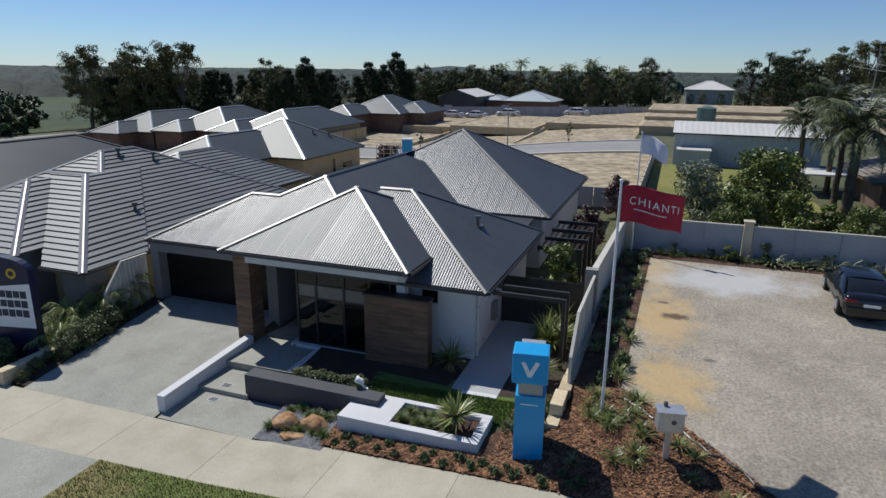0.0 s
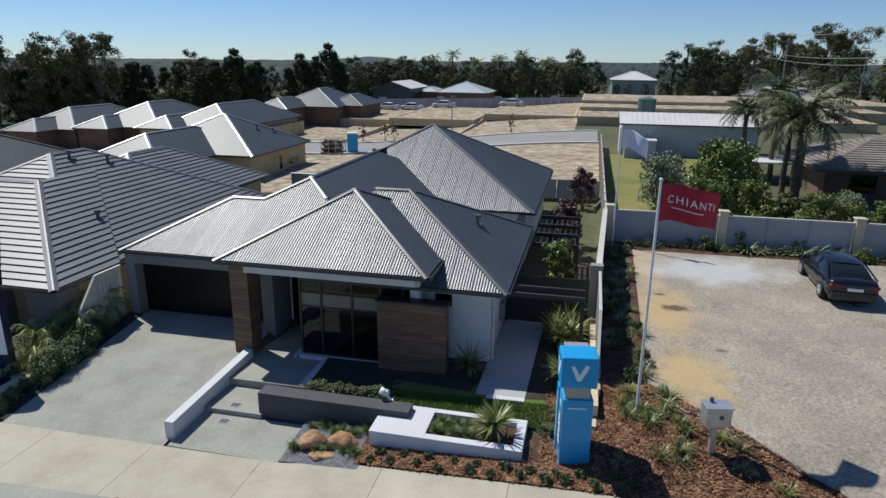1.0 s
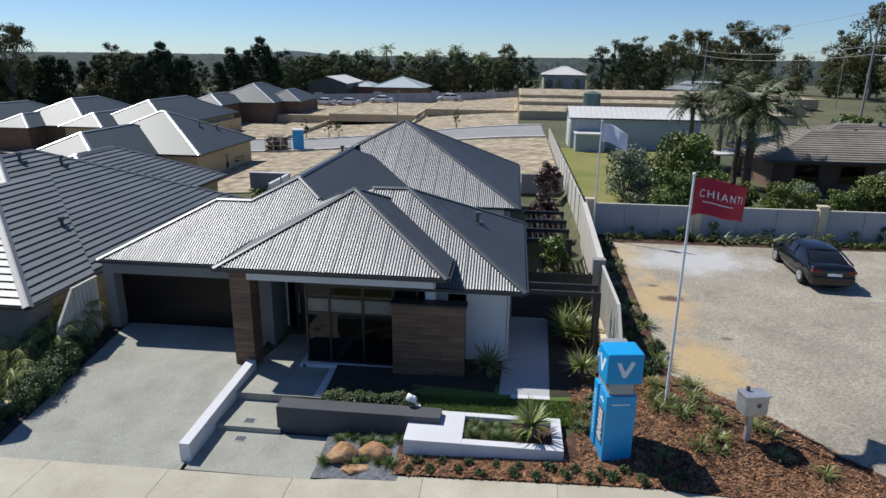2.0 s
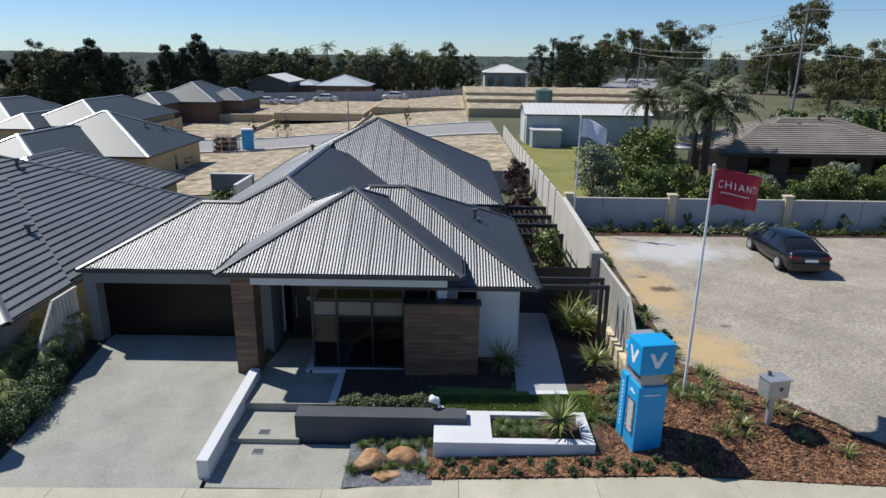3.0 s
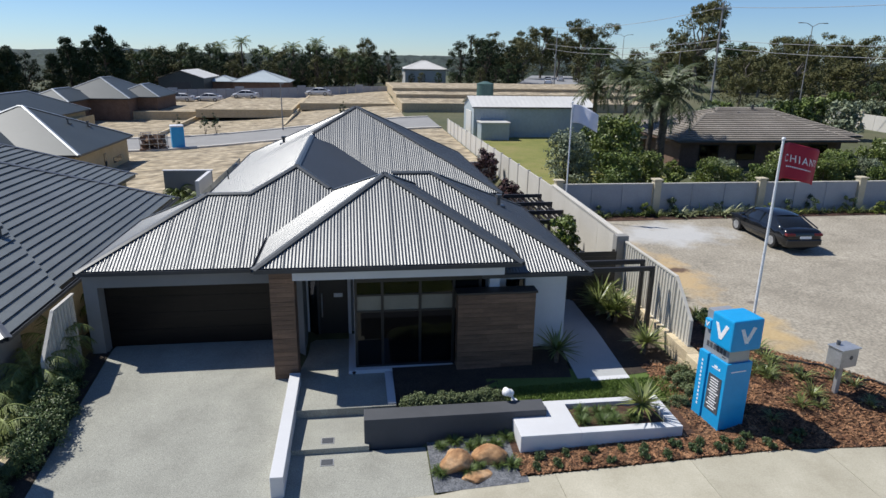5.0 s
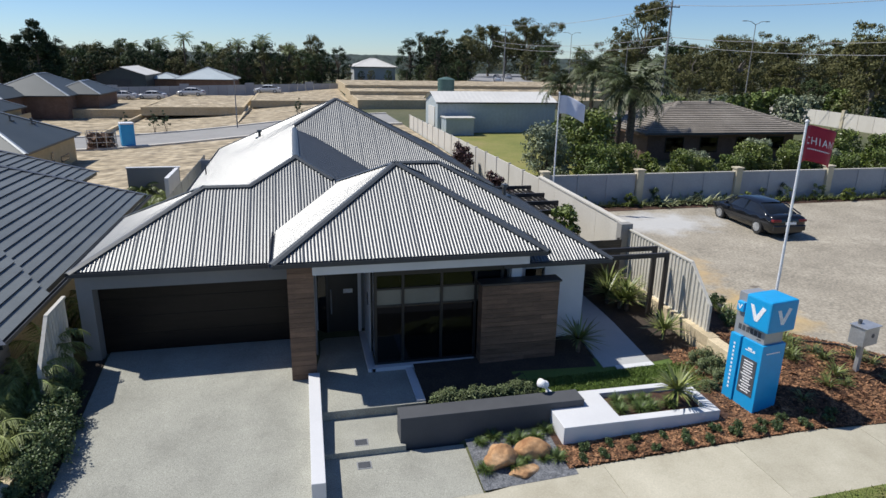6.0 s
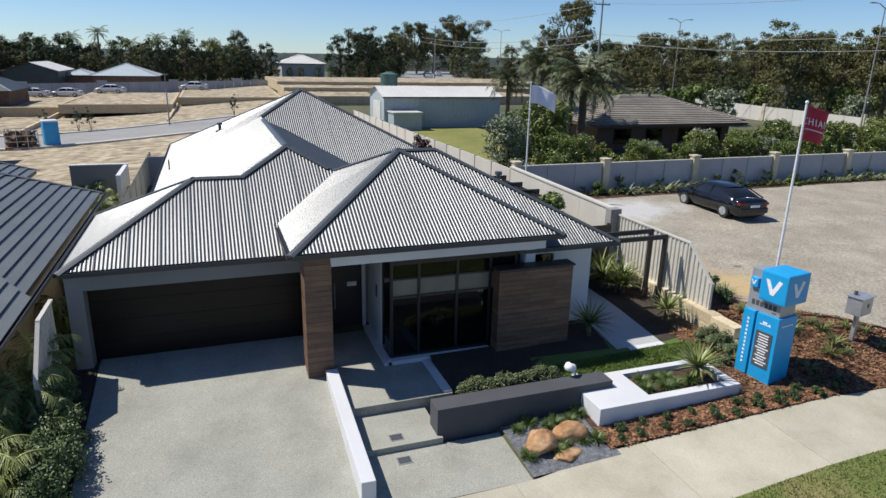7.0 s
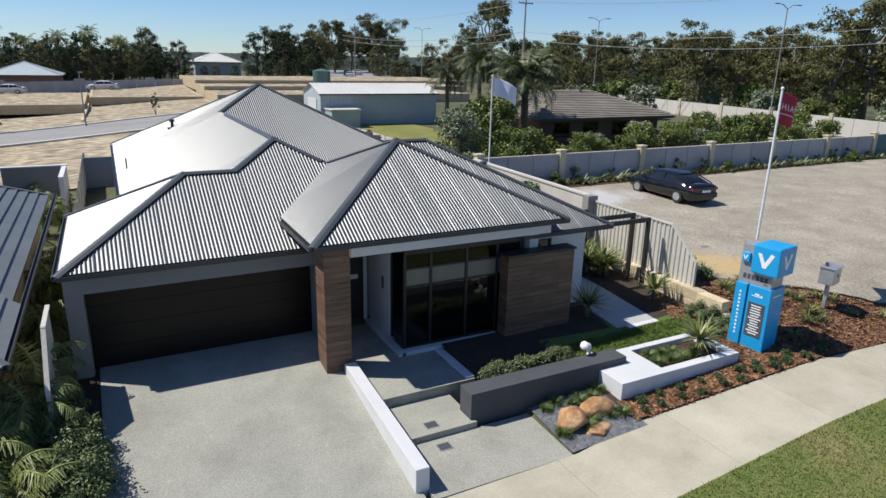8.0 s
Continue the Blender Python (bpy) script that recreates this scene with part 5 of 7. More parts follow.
# ---- streets, lots and houses behind ----
sheet("sand_lot", [(-60, 45.5), (-1.35, 45.5), (-1.3, 74.6), (-60, 63.0)], 60, 40, M["sand"], 0.03, label="bare yellow sand building lot with tracks", category="building lot")
sheet("back_road", [(-46, 66.0), (-1.4, 73.4), (-1.4, 86.0), (-46, 75.2)], 40, 8, M["road_pale"], 0.09, label="pale new estate road", category="road")
for n, a, b in (("kerb", (-46, 75.1), (-1.4, 85.9)), ("kerb", (-46, 65.5), (-1.4, 72.9))):
    bm = bmesh.new()
    for i in range(40):
        p, q = [(a[0] + (b[0] - a[0]) * t / 40, a[1] + (b[1] - a[1]) * t / 40) for t in (i, i + 1)]
        za, zb = ground_z(*p) + 0.2, ground_z(*q) + 0.2
        vs = [bm.verts.new(v) for v in ((p[0], p[1], za - 0.3), (q[0], q[1], zb - 0.3), (q[0], q[1], zb), (p[0], p[1], za), (p[0], p[1] + 0.6, za), (q[0], q[1] + 0.6, zb))]
        bm.faces.new((vs[0], vs[1], vs[2], vs[3]))
        bm.faces.new((vs[3], vs[2], vs[5], vs[4]))
    tagged(part("kerb", bm, M["kerb"]), "pale concrete kerb of the estate road", "kerb", "", "structure")
sheet("side_road", [(-97, 46), (-88, 46), (-79, 90), (-86, 90)], 8, 20, M["road_pale"], 0.05, label="pale estate side road", category="road")
sheet("sand_lot", [(-88, 46), (-60, 46), (-60, 82), (-80.5, 82)], 20, 20, M["sand"], 0.03, label="bare yellow sand lot beside the corner house", category="building lot")
for i in range(5):
    tagged(part("side_wall", boxed(-73.6, -73.4, 58.6 + i * 2.6, 61.16 + i * 2.6, -0.4, 1.35), M["brick_brown"]), "low brown brick boundary wall of the corner lot", "wall", "lot walls")
sheet("sand_lot", [(-62, 70.2), (-4.4, 80.4), (-4.4, 150), (-62, 150)], 50, 60, M["sand"], 0.04, label="bare raked sand building lots", category="building lot")


def terrace(x0, x1, y0, y1, z0, z1, label):
    t = thing("terrace", label, "retaining wall", group="sand terraces")
    n = max(1, round((x1 - x0) / 2.4))
    for i in range(n):
        a, b = x0 + (x1 - x0) * i / n, x0 + (x1 - x0) * (i + 1) / n
        for k in range(2):
            zz = z0 + (z1 - z0) * k / 2
            part("block", boxed(a + 0.01, b - 0.01, y0 - 0.02 * (k == 0), y0 + 0.4, zz, zz + (z1 - z0) / 2 - 0.015), M["sand_wall"], t)
    m = max(1, round((y1 - y0) / 3.5))
    for i in range(m):
        a, b = y0 + 0.4 + (y1 - y0 - 0.4) * i / m, y0 + 0.4 + (y1 - y0 - 0.4) * (i + 1) / m
        part("block", boxed(x0, x0 + 0.4, a + 0.01, b - 0.01, z0, z1 - 0.015), M["sand_wall"], t)
        part("block", boxed(x1 - 0.4, x1, a + 0.01, b - 0.01, z0, z1 - 0.015), M["sand_wall"], t)
    bm = bmesh.new()
    nx, ny = 24, 24
    g = [[bm.verts.new((x0 + 0.38 + (x1 - x0 - 0.76) * i / nx, y0 + 0.38 + (y1 - y0 - 0.4) * j / ny, z1 - 0.06 + 0.12 * noise.noise((i * 0.5 + x0, j * 0.5, 1.0)))) for i in range(nx + 1)] for j in range(ny + 1)]
    for j in range(ny):
        for i in range(nx):
            bm.faces.new((g[j][i], g[j][i + 1], g[j + 1][i + 1], g[j + 1][i]))
    part("fill", bm, M["sand"], t, "raked sand fill", True)


terrace(-58, -33.8, 99.0, 122.6, -0.2, 1.0, "low limestone retaining wall holding a sand lot")
terrace(-33.4, -19.9, 97.0, 124, 0.35, 1.5, "stepped limestone retaining wall holding a sand lot")
terrace(-19.4, -4.7, 104.0, 126, 0.9, 1.95, "limestone retaining wall holding an upper sand lot")
terrace(-4.3, 34, 94, 106, 0.7, 2.75, "tall limestone retaining wall of the upper lots")
terrace(-4.3, 40, 106.2, 116, 1.6, 3.3, "second step of the limestone terraces")
terrace(-4.3, 46, 116.2, 140, 2.2, 3.8, "third step of the limestone terraces")


def lot_divider(p, q, z0, z1, label):
    """A thin limestone side wall whose top climbs from z0 to z1."""
    d = thing("lot_divider", label, "retaining wall", group="lot dividers")
    p, q = Vector((*p, 0)), Vector((*q, 0))
    n = max(2, round((q - p).length / 3.0))
    along = (q - p) / n
    for i in range(n):
        a, za = p + along * i, z0 + (z1 - z0) * i / n
        zb = z0 + (z1 - z0) * (i + 0.99) / n
        bm = bmesh.new()
        prism(bm, [(0, za - 1.2), (0.99, zb - 1.2), (0.99, zb), (0, za)], along, (0, 0, 1), (0.26, 0, 0), a)
        part("block", bm, M["limestone"], d)


lot_divider((-34.2, 76.9), (-33.9, 99), -0.02, 0.35, "low cream block wall between two sand lots")
lot_divider((-20.2, 86.0), (-19.75, 104), 0.52, 1.15, "cream block wall between climbing sand lots")

ROOF2 = M["roof_far"] = material("grey_estate_roof_steel", [(0.044, 0.053, 0.053), (0.060, 0.070, 0.069)], 0.25, 0.5, 0, 0.0, 12, 0.1, 0.4)
CAP2 = M["cap_far"] = material("pale_roof_cap_steel", [(0.26, 0.28, 0.29), (0.33, 0.35, 0.36)], 0.5, 0.3, 0.2)
EST = "estate houses"
h2, _ = hip_house("estate_house", "grey steel hip-roofed house with cream brick side walls", [(-43.5, -31.0, 50.4, 62.5), (-43.0, -34.6, 42.6, 58.0)], 1.95, 0.5, ROOF2, M["brick_cream"], -0.7, caps=CAP2, group=EST)
vent(h2, -34.2, 57.2, 3.6)
vent(h2, -33.4, 59.0, 3.2)
for y0, y1, z0, z1 in ((56.2, 56.7, -0.1, 1.2), (58.2, 60.2, 0.1, 0.6)):
    w = part("window", boxed(-31.47, -31.43, y0, y1, z0, z1), M["frame"], h2)
    part("pane", boxed(-31.43, -31.42, y0 + 0.06, y1 - 0.06, z0 + 0.06, z1 - 0.06), M["glass"], w)
hip_house("estate_house", "grey steel hip-roofed house with a long cream fence", [(-53.8, -44.0, 69.0, 88.0), (-55.2, -50.0, 66.0, 80.0)], 2.2, 0.5, ROOF2, M["brick_cream"], -0.5, caps=CAP2, group=EST)
hip_house("estate_house", "grey steel hip-roofed house with dark front walls", [(-62.5, -52.0, 66.5, 82.0), (-62.0, -57.0, 63.8, 76.0)], 2.2, 0.5, ROOF2, M["brick_brown"], -0.5, caps=CAP2, group=EST)
hip_house("estate_house", "pale grey steel hip-roofed corner house", [(-70.5, -61.6, 64.0, 80.0), (-69.0, -64.0, 60.8, 72.0)], 1.95, 0.5, ROOF2, M["brick_brown"], -0.5, caps=CAP2, group=EST)
hip_house("estate_house", "wide grey hip-roofed house with brown brick walls", [(-53.0, -42.0, 97.0, 112.0), (-53.2, -47.2, 90.0, 101.0), (-46.0, -39.2, 101.0, 112.0)], 2.9, 0.48, ROOF2, M["brick_brown"], -0.2, caps=CAP2, group=EST)
hip_house("estate_house", "low grey steel hip roof behind the next lot", [(-48.0, -37.0, 24.0, 42.0)], 2.3, 0.48, ROOF2, M["brick_cream"], -0.5, caps=ROOF2, group=EST)
hip_house("farm_house", "verandah house with pale blue-grey hip roof among trees", [(-35.0, -23.5, 133.5, 145.0), (-39.5, -34.0, 134.5, 142.0)], 3.8, 0.37, M["shed"], M["brick_brown"], 1.0, caps=CAP2)
hip_house("white_house", "large cream-roofed house with pale walls in the distance", [(1.4, 12.6, 166.0, 176.0)], 6.0, 0.40, M["shed_roof"], M["path_white"], 2.0, caps=M["shed_roof"])
for i in range(5):
    tagged(part("side_wall", boxed(-43.8 + i * 0.0, -43.6, 70 + i * 3.6, 73.5 + i * 3.6, -0.4, 1.5), M["brick_cream"]), "cream block boundary wall of a lot", "wall", "lot walls")

def barn():
    g = thing("barn", "grey steel barn with a pale gable roof behind the fence", "barn")
    bm = bmesh.new()
    prism(bm, [(-46.5, 0.5), (-38.5, 0.5), (-38.5, 4.6), (-42.5, 5.9), (-46.5, 4.6)], (1, 0, 0), (0, 0, 1), (0, 14, 0), (0, 127.5, 0))
    part("body", bm, M["roof_far"], g)
    for p in ([(-38.3, 127.2, 4.65), (-38.3, 141.7, 4.65), (-42.5, 141.7, 6.02), (-42.5, 127.2, 6.02)], [(-46.7, 141.7, 4.65), (-46.7, 127.2, 4.65), (-42.5, 127.2, 6.02), (-42.5, 141.7, 6.02)]):
        corrugated(g, p, M["shed_roof"], 0.5, 0.012, 4)
    part("door", boxed(-44.2, -40.8, 127.44, 127.5, 0.8, 3.9), M["gutter"], g)


barn()

# back fence of grey panels
bf = thing("back_fence", "long grey fibre-cement panel fence before the trees", "fence")
for i in range(40):
    a = Vector((-66 + i * 1.58, 117 + i * 0.45, 0))
    z = 1.0 + 0.02 * i
    bm = boxed(0, 1.6, -0.03, 0.03, -0.6, 1.5 if i % 7 else 1.85, 0, Matrix.Translation((a.x, a.y, z)) @ Matrix.Rotation(math.atan2(0.45, 1.58), 4, "Z"))
    part("panel", bm, M["fence_panel"], bf)


# ---- shed, tank, tiled house on the right ----
def shed():
    g = thing("shed", "long pale blue steel shed with cream roof", "shed")
    ribbed(g, (0.6, 64.0), (12.9, 64.0), 1.3, 4.55, M["shed"], pitch=0.4, depth=-0.012, name="wall")
    bm = bmesh.new()
    prism(bm, [(64.02, 1.3), (70, 1.3), (70, 4.55), (67, 5.35), (64.02, 4.55)], (0, 1, 0), (0, 0, 1), (12.2, 0, 0), (0.65, 0, 0))
    part("body", bm, M["shed"], g)
    for p in ([(0.4, 63.8, 4.5), (13.1, 63.8, 4.5), (13.1, 67, 5.42), (0.4, 67, 5.42)], [(13.1, 70.2, 4.5), (0.4, 70.2, 4.5), (0.4, 67, 5.42), (13.1, 67, 5.42)]):
        corrugated(g, p, M["shed_roof"], 0.5, 0.012, 4)
    part("door", boxed(0.58, 0.64, 65.4, 68.4, 1.4, 4.0), M["shed_roof"], g)
    part("gutter", boxed(0.4, 13.1, 63.7, 63.82, 4.42, 4.54), M["gutter"], g)
    l = thing("garden_shed", "small blue-grey steel garden shed with pale roof", "shed")
    part("body", boxed(0.95, 3.7, 61.7, 63.8, 1.3, 3.15), M["shed"], l)
    part("roof", boxed(0.85, 3.8, 61.55, 63.85, 3.15, 3.25), M["shed_roof"], l)
    t = thing("water_tank", "round dark green corrugated water tank", "tank", pose(3.4, 72.6, 4.25))
    for x in (-0.6, 0.6):
        for y in (-0.6, 0.6):
            part("leg", boxed(x - 0.08, x + 0.08, y - 0.08, y + 0.08, -3.0, 0), M["steel"], t)
    for i in range(12):
        part("ring", tube(bmesh.new(), (0, 0, i * 0.18), (0, 0, i * 0.18 + 0.178), 0.92 + 0.02 * (i % 2), n=28), M["tank"], t)
    part("lid", tube(bmesh.new(), (0, 0, 2.16), (0, 0, 2.4), 0.96, 0.2, 28), M["tank"], t)


shed()
sheet("yard_lawn", [(-1.0, 34.0), (10.0, 34.0), (10.0, 64.0), (-1.0, 64.0)], 10, 20, M["lawn_yard"], 0.03, label="yellow-green back yard lawn", category="lawn")


def tiled_house():
    g = thing("tiled_house", "low brown brick house with weathered brown tile hip roof", "house")
    for k, (x0, x1, y0, y1, z, pitch) in enumerate(((12.2, 26.9, 45.0, 54.0, 3.6, 0.36), (15.5, 31.0, 49.5, 60.5, 3.4, 0.34))):
        part("wall", boxed(x0 + 0.9, x1 - 0.9, y0 + 1.1, y1 - 0.9, 1.2, z - 0.1), M["brick_brown"], g)
        r = part("roof", boxed(x0 + 0.05, x1 - 0.05, y0 + 0.05, y1 - 0.05, z - 0.18, z - 0.06 - 0.01 * k), M["brick_brown"], g)
        planes, hips, ridge = hip_corners(x0, x1, y0, y1, z, pitch)
        for p in planes:
            tiled(r, p, M["tile_brown"], 0.34, 0.06)
        for p, q in hips:
            cap(r, p, q, M["tile_brown"], 0.3, 0.16)
        cap(r, ridge[0], ridge[1], M["tile_brown"], 0.4, 0.16)
        gutter(r, (x0, y0, z), (x1, y0, z), M["gutter"])
    for x in (14.6, 17.6, 20.8, 23.6):
        w = part("window", boxed(x, x + 1.6, 46.05, 46.1, 2.0, 3.2), M["frame"], g)
        part("pane", boxed(x + 0.07, x + 1.53, 46.03, 46.05, 2.07, 3.13), M["glass"], w)
    for x, y, z in ((20.5, 51.0, 4.75), (24.0, 54.6, 5.1)):
        part("roof_vent", tube(bmesh.new(), (x, y, z - 0.2), (x, y, z + 0.45), 0.12, n=10), M["gutter"], g, "small dark roof vent")
    c = thing("carport", "white flat-roofed carport beside the tiled house", "carport")
    part("roof", boxed(9.6, 13.6, 51.0, 54.5, 3.0, 3.12), M["shed_roof"], c)
    for x in (9.8, 13.3):
        for y in (51.2, 54.2):
            part("post", boxed(x, x + 0.1, y, y + 0.1, 1.3, 3.0), M["shed_roof"], c)


tiled_house()
sw = thing("side_street_wall", "pale panel wall along the side street", "wall")
for i in range(18):
    x, y = 46.0 + i * 0.35, 36.0 + i * 2.5
    bm = boxed(0, 2.48, -0.05, 0.05, -0.2, 1.95, 0, Matrix.Translation((x, y, 1.3)) @ Matrix.Rotation(math.atan2(2.5, 0.35), 4, "Z"))
    part("panel", bm, M["boundary"], sw)
    if i % 3 == 0:
        part("pier", boxed(x - 0.2, x + 0.2, y - 0.2, y + 0.2, 1.1, 3.6), M["pier"], sw)

# portable toilet, rubble bin, poles
pt = thing("portable_toilet", "bright blue portable site toilet", "portable toilet", pose(-29.0, 69.5, -0.15, 0, 0, 20))
part("body", boxed(-0.6, 0.6, -0.6, 0.6, 0.08, 2.15, 0.04), M["blue"], pt)
part("roof", boxed(-0.63, 0.63, -0.63, 0.63, 2.15, 2.3, 0.06), M["pole_white"], pt)
part("door", boxed(-0.45, 0.45, -0.625, -0.6, 0.15, 2.0), M["blue"], pt)
bin_ = thing("rubble_bin", "mesh-sided site waste bin full of rubbish", "waste bin", pose(-31.2, 69.0, -0.2, 0, 0, 12))
part("base", boxed(-1.3, 1.3, -1.0, 1.0, 0.0, 0.15), M["brick_brown"], bin_)
rnd = random.Random(12)
heap = bmesh.new()
for i in range(60):
    box(heap, -0.3, 0.3, -0.2, 0.2, -0.05, 0.05, 0, Matrix.Translation((rnd.uniform(-1, 1), rnd.uniform(-0.7, 0.7), rnd.uniform(0.2, 1.3))) @ Euler((rnd.uniform(0, 3), rnd.uniform(0, 3), rnd.uniform(0, 3))).to_matrix().to_4x4())
part("rubbish", heap, M["brick_brown"], bin_, "jumbled rubbish")
for x in (-1.25, -0.4, 0.4, 1.2):
    for y in (-0.95, 0.95):
        part("bar", boxed(x, x + 0.06, y - 0.03, y + 0.03, 0.1, 1.6), M["steel"], bin_)
for y in (-0.98, 0.98):
    for z in (0.6, 1.1, 1.55):
        part("bar", boxed(-1.28, 1.28, y - 0.02, y + 0.02, z, z + 0.05), M["steel"], bin_)


def pole(x, y, z, h, kind, label):
    g = thing(kind, label, "pole", pose(x, y, z), "poles and lamps")
    part("shaft", tube(bmesh.new(), (0, 0, -0.3), (0, 0, h), 0.16 if kind == "power_pole" else 0.085, 0.11 if kind == "power_pole" else 0.05, 10), M["pole_grey"], g)
    if kind == "power_pole":
        part("crossarm", boxed(-1.2, 1.2, -0.06, 0.06, h - 0.9, h - 0.75), M["pole_grey"], g)
        for k in (-1.1, -0.5, 0.5, 1.1):
            part("insulator", tube(bmesh.new(), (k, 0, h - 0.75), (k, 0, h - 0.55), 0.05), M["pole_grey"], g)
    elif kind == "lamp_post":
        part("lamp_head", boxed(-0.15, 0.35, -0.1, 0.1, h, h + 0.1, 0.02), M["pole_grey"], g)
    else:
        for s in (-1, 1):
            bm = bmesh.new()
            tube(bm, (0, 0, h - 0.05), (s * 0.8, 0, h + 0.35), 0.04, n=8)
            tube(bm, (s * 0.8, 0, h + 0.35), (s * 1.5, 0, h + 0.4), 0.035, n=8)
            part("arm", bm, M["pole_grey"], g)
            part("lamp_head", boxed(s * 1.75 - 0.32, s * 1.75 + 0.32, -0.12, 0.12, h + 0.34, h + 0.44, 0.03), M["pole_grey"], g)


M["pole_grey"] = material("weathered_grey_pole", [(0.22, 0.21, 0.20), (0.30, 0.29, 0.28)], 1, 0.7)
M["wire"] = material("grey_cable", [(0.32, 0.32, 0.32), (0.40, 0.40, 0.40)], 1, 0.6)


# ---- plants ----
def leaf_material(name, dark, light, rough=0.55, spread=0.45, shine=0.4):
    return material(name, [dark, light], 0.5, rough, 0, 0, 3, 0.15, shine, island=spread)


M["leaf_pine"] = leaf_material("dark_pine_needles", (0.020, 0.034, 0.013), (0.040, 0.060, 0.024), 0.75, 0.28, 0.2)
M["leaf_gum"] = leaf_material("olive_gum_leaves", (0.076, 0.078, 0.027), (0.158, 0.150, 0.056), 0.65, 0.28, 0.25)
M["leaf_green"] = leaf_material("mid_green_leaves", (0.07, 0.105, 0.018), (0.15, 0.19, 0.042), 0.5)
M["leaf_lime"] = leaf_material("yellow_green_leaves", (0.09, 0.13, 0.02), (0.17, 0.20, 0.04), 0.5)
M["leaf_grey"] = leaf_material("grey_green_leaves", (0.16, 0.19, 0.11), (0.28, 0.31, 0.20), 0.7)
M["leaf_dark"] = leaf_material("dark_shrub_leaves", (0.032, 0.058, 0.017), (0.068, 0.10, 0.032), 0.5)
M["leaf_yard"] = leaf_material("glossy_fruit_tree_leaves", (0.08, 0.112, 0.02), (0.175, 0.205, 0.046), 0.42)
M["leaf_herb"] = leaf_material("olive_herb_leaves", (0.09, 0.12, 0.045), (0.17, 0.20, 0.09), 0.6)
M["leaf_tuft"] = leaf_material("green_tuft_blades", (0.05, 0.085, 0.02), (0.12, 0.165, 0.045), 0.5)
M["leaf_bush"] = leaf_material("deep_green_tree_leaves", (0.042, 0.068, 0.022), (0.095, 0.128, 0.046), 0.65, 0.28, 0.25)
M["leaf_red"] = leaf_material("dark_red_leaves", (0.045, 0.022, 0.022), (0.09, 0.045, 0.04), 0.5)
M["leaf_spiky"] = leaf_material("strappy_green_blades", (0.095, 0.125, 0.028), (0.225, 0.25, 0.075), 0.4, 0.4, 0.5)
M["leaf_palm"] = leaf_material("palm_leaflets", (0.095, 0.135, 0.03), (0.25, 0.28, 0.09), 0.5, 0.4, 0.4)
M["leaf_palm_dark"] = leaf_material("date_palm_leaflets", (0.042, 0.058, 0.02), (0.14, 0.16, 0.065), 0.5, 0.4, 0.4)
M["leaf_pale"] = leaf_material("cream_edged_blades", (0.20, 0.23, 0.10), (0.34, 0.36, 0.20), 0.5)
M["bark"] = material("rough_bark", [(0.07, 0.05, 0.035), (0.15, 0.115, 0.085)], 3, 0.95, 0, 0.02, 12, 0.4)
M["bark_pale"] = material("pale_gum_bark", [(0.16, 0.135, 0.11), (0.28, 0.24, 0.20)], 1.5, 0.9, 0, 0.01, 10, 0.3)
M["grass_blade"] = leaf_material("lawn_grass_blades", (0.085, 0.14, 0.022), (0.17, 0.235, 0.05), 0.6, 0.4)
M["grass_dry"] = leaf_material("verge_grass_blades", (0.09, 0.13, 0.02), (0.19, 0.21, 0.06), 0.7, 0.4)


def quads_mesh(name, verts, mat, per=4):
    """A mesh of loose faces of `per` corners each from an array of corners."""
    n = len(verts) // per
    me = bpy.data.meshes.new(name)
    me.vertices.add(len(verts))
    me.vertices.foreach_set("co", np.asarray(verts, dtype=np.float32).ravel())
    me.loops.add(n * per)
    me.loops.foreach_set("vertex_index", np.arange(n * per, dtype=np.int32))
    me.polygons.add(n)
    me.polygons.foreach_set("loop_start", np.arange(0, n * per, per, dtype=np.int32))
    me.update(calc_edges=True)
    me.materials.append(mat)
    return me


def leaf_cloud(name, clumps, per, size, mat, seed, aspect=0.55, hang=0.0, fuzz=0.0, corners=4):
    """Leaves round many clumps (x, y, z, rx, ry, rz), thicker near each clump's skin."""
    rng = np.random.default_rng(seed)
    c = np.repeat(np.asarray(clumps, dtype=float), per, axis=0)
    n = len(c)
    d = rng.normal(size=(n, 3))
    d /= np.linalg.norm(d, axis=1)[:, None]
    r = 0.35 + 0.65 * rng.random(n) ** 0.6 + fuzz * rng.random(n) ** 2
    p = c[:, :3] + d * c[:, 3:6] * r[:, None]
    nrm = d * (1.5 if corners == 3 else 0.8) + rng.normal(size=(n, 3)) * (0.5 if corners == 3 else 0.7) + np.array([0, 0, 0.35])
    nrm /= np.linalg.norm(nrm, axis=1)[:, None]
    a = np.cross(nrm, rng.normal(size=(n, 3)))
    a[:, 2] -= hang
    a /= np.linalg.norm(a, axis=1)[:, None] + 1e-6
    b = np.cross(nrm, a)
    s = (size * (0.6 + 0.8 * rng.random(n)))[:, None]
    if corners == 3:
        verts = np.stack([p - a * s * 0.6 + b * s * aspect, p - a * s * 0.6 - b * s * aspect, p + a * s], axis=1).reshape(-1, 3)
    else:
        verts = np.stack([p - a * s, p + b * s * aspect, p + a * s, p - b * s * aspect], axis=1).reshape(-1, 3)
    return quads_mesh(name, verts, mat, corners)


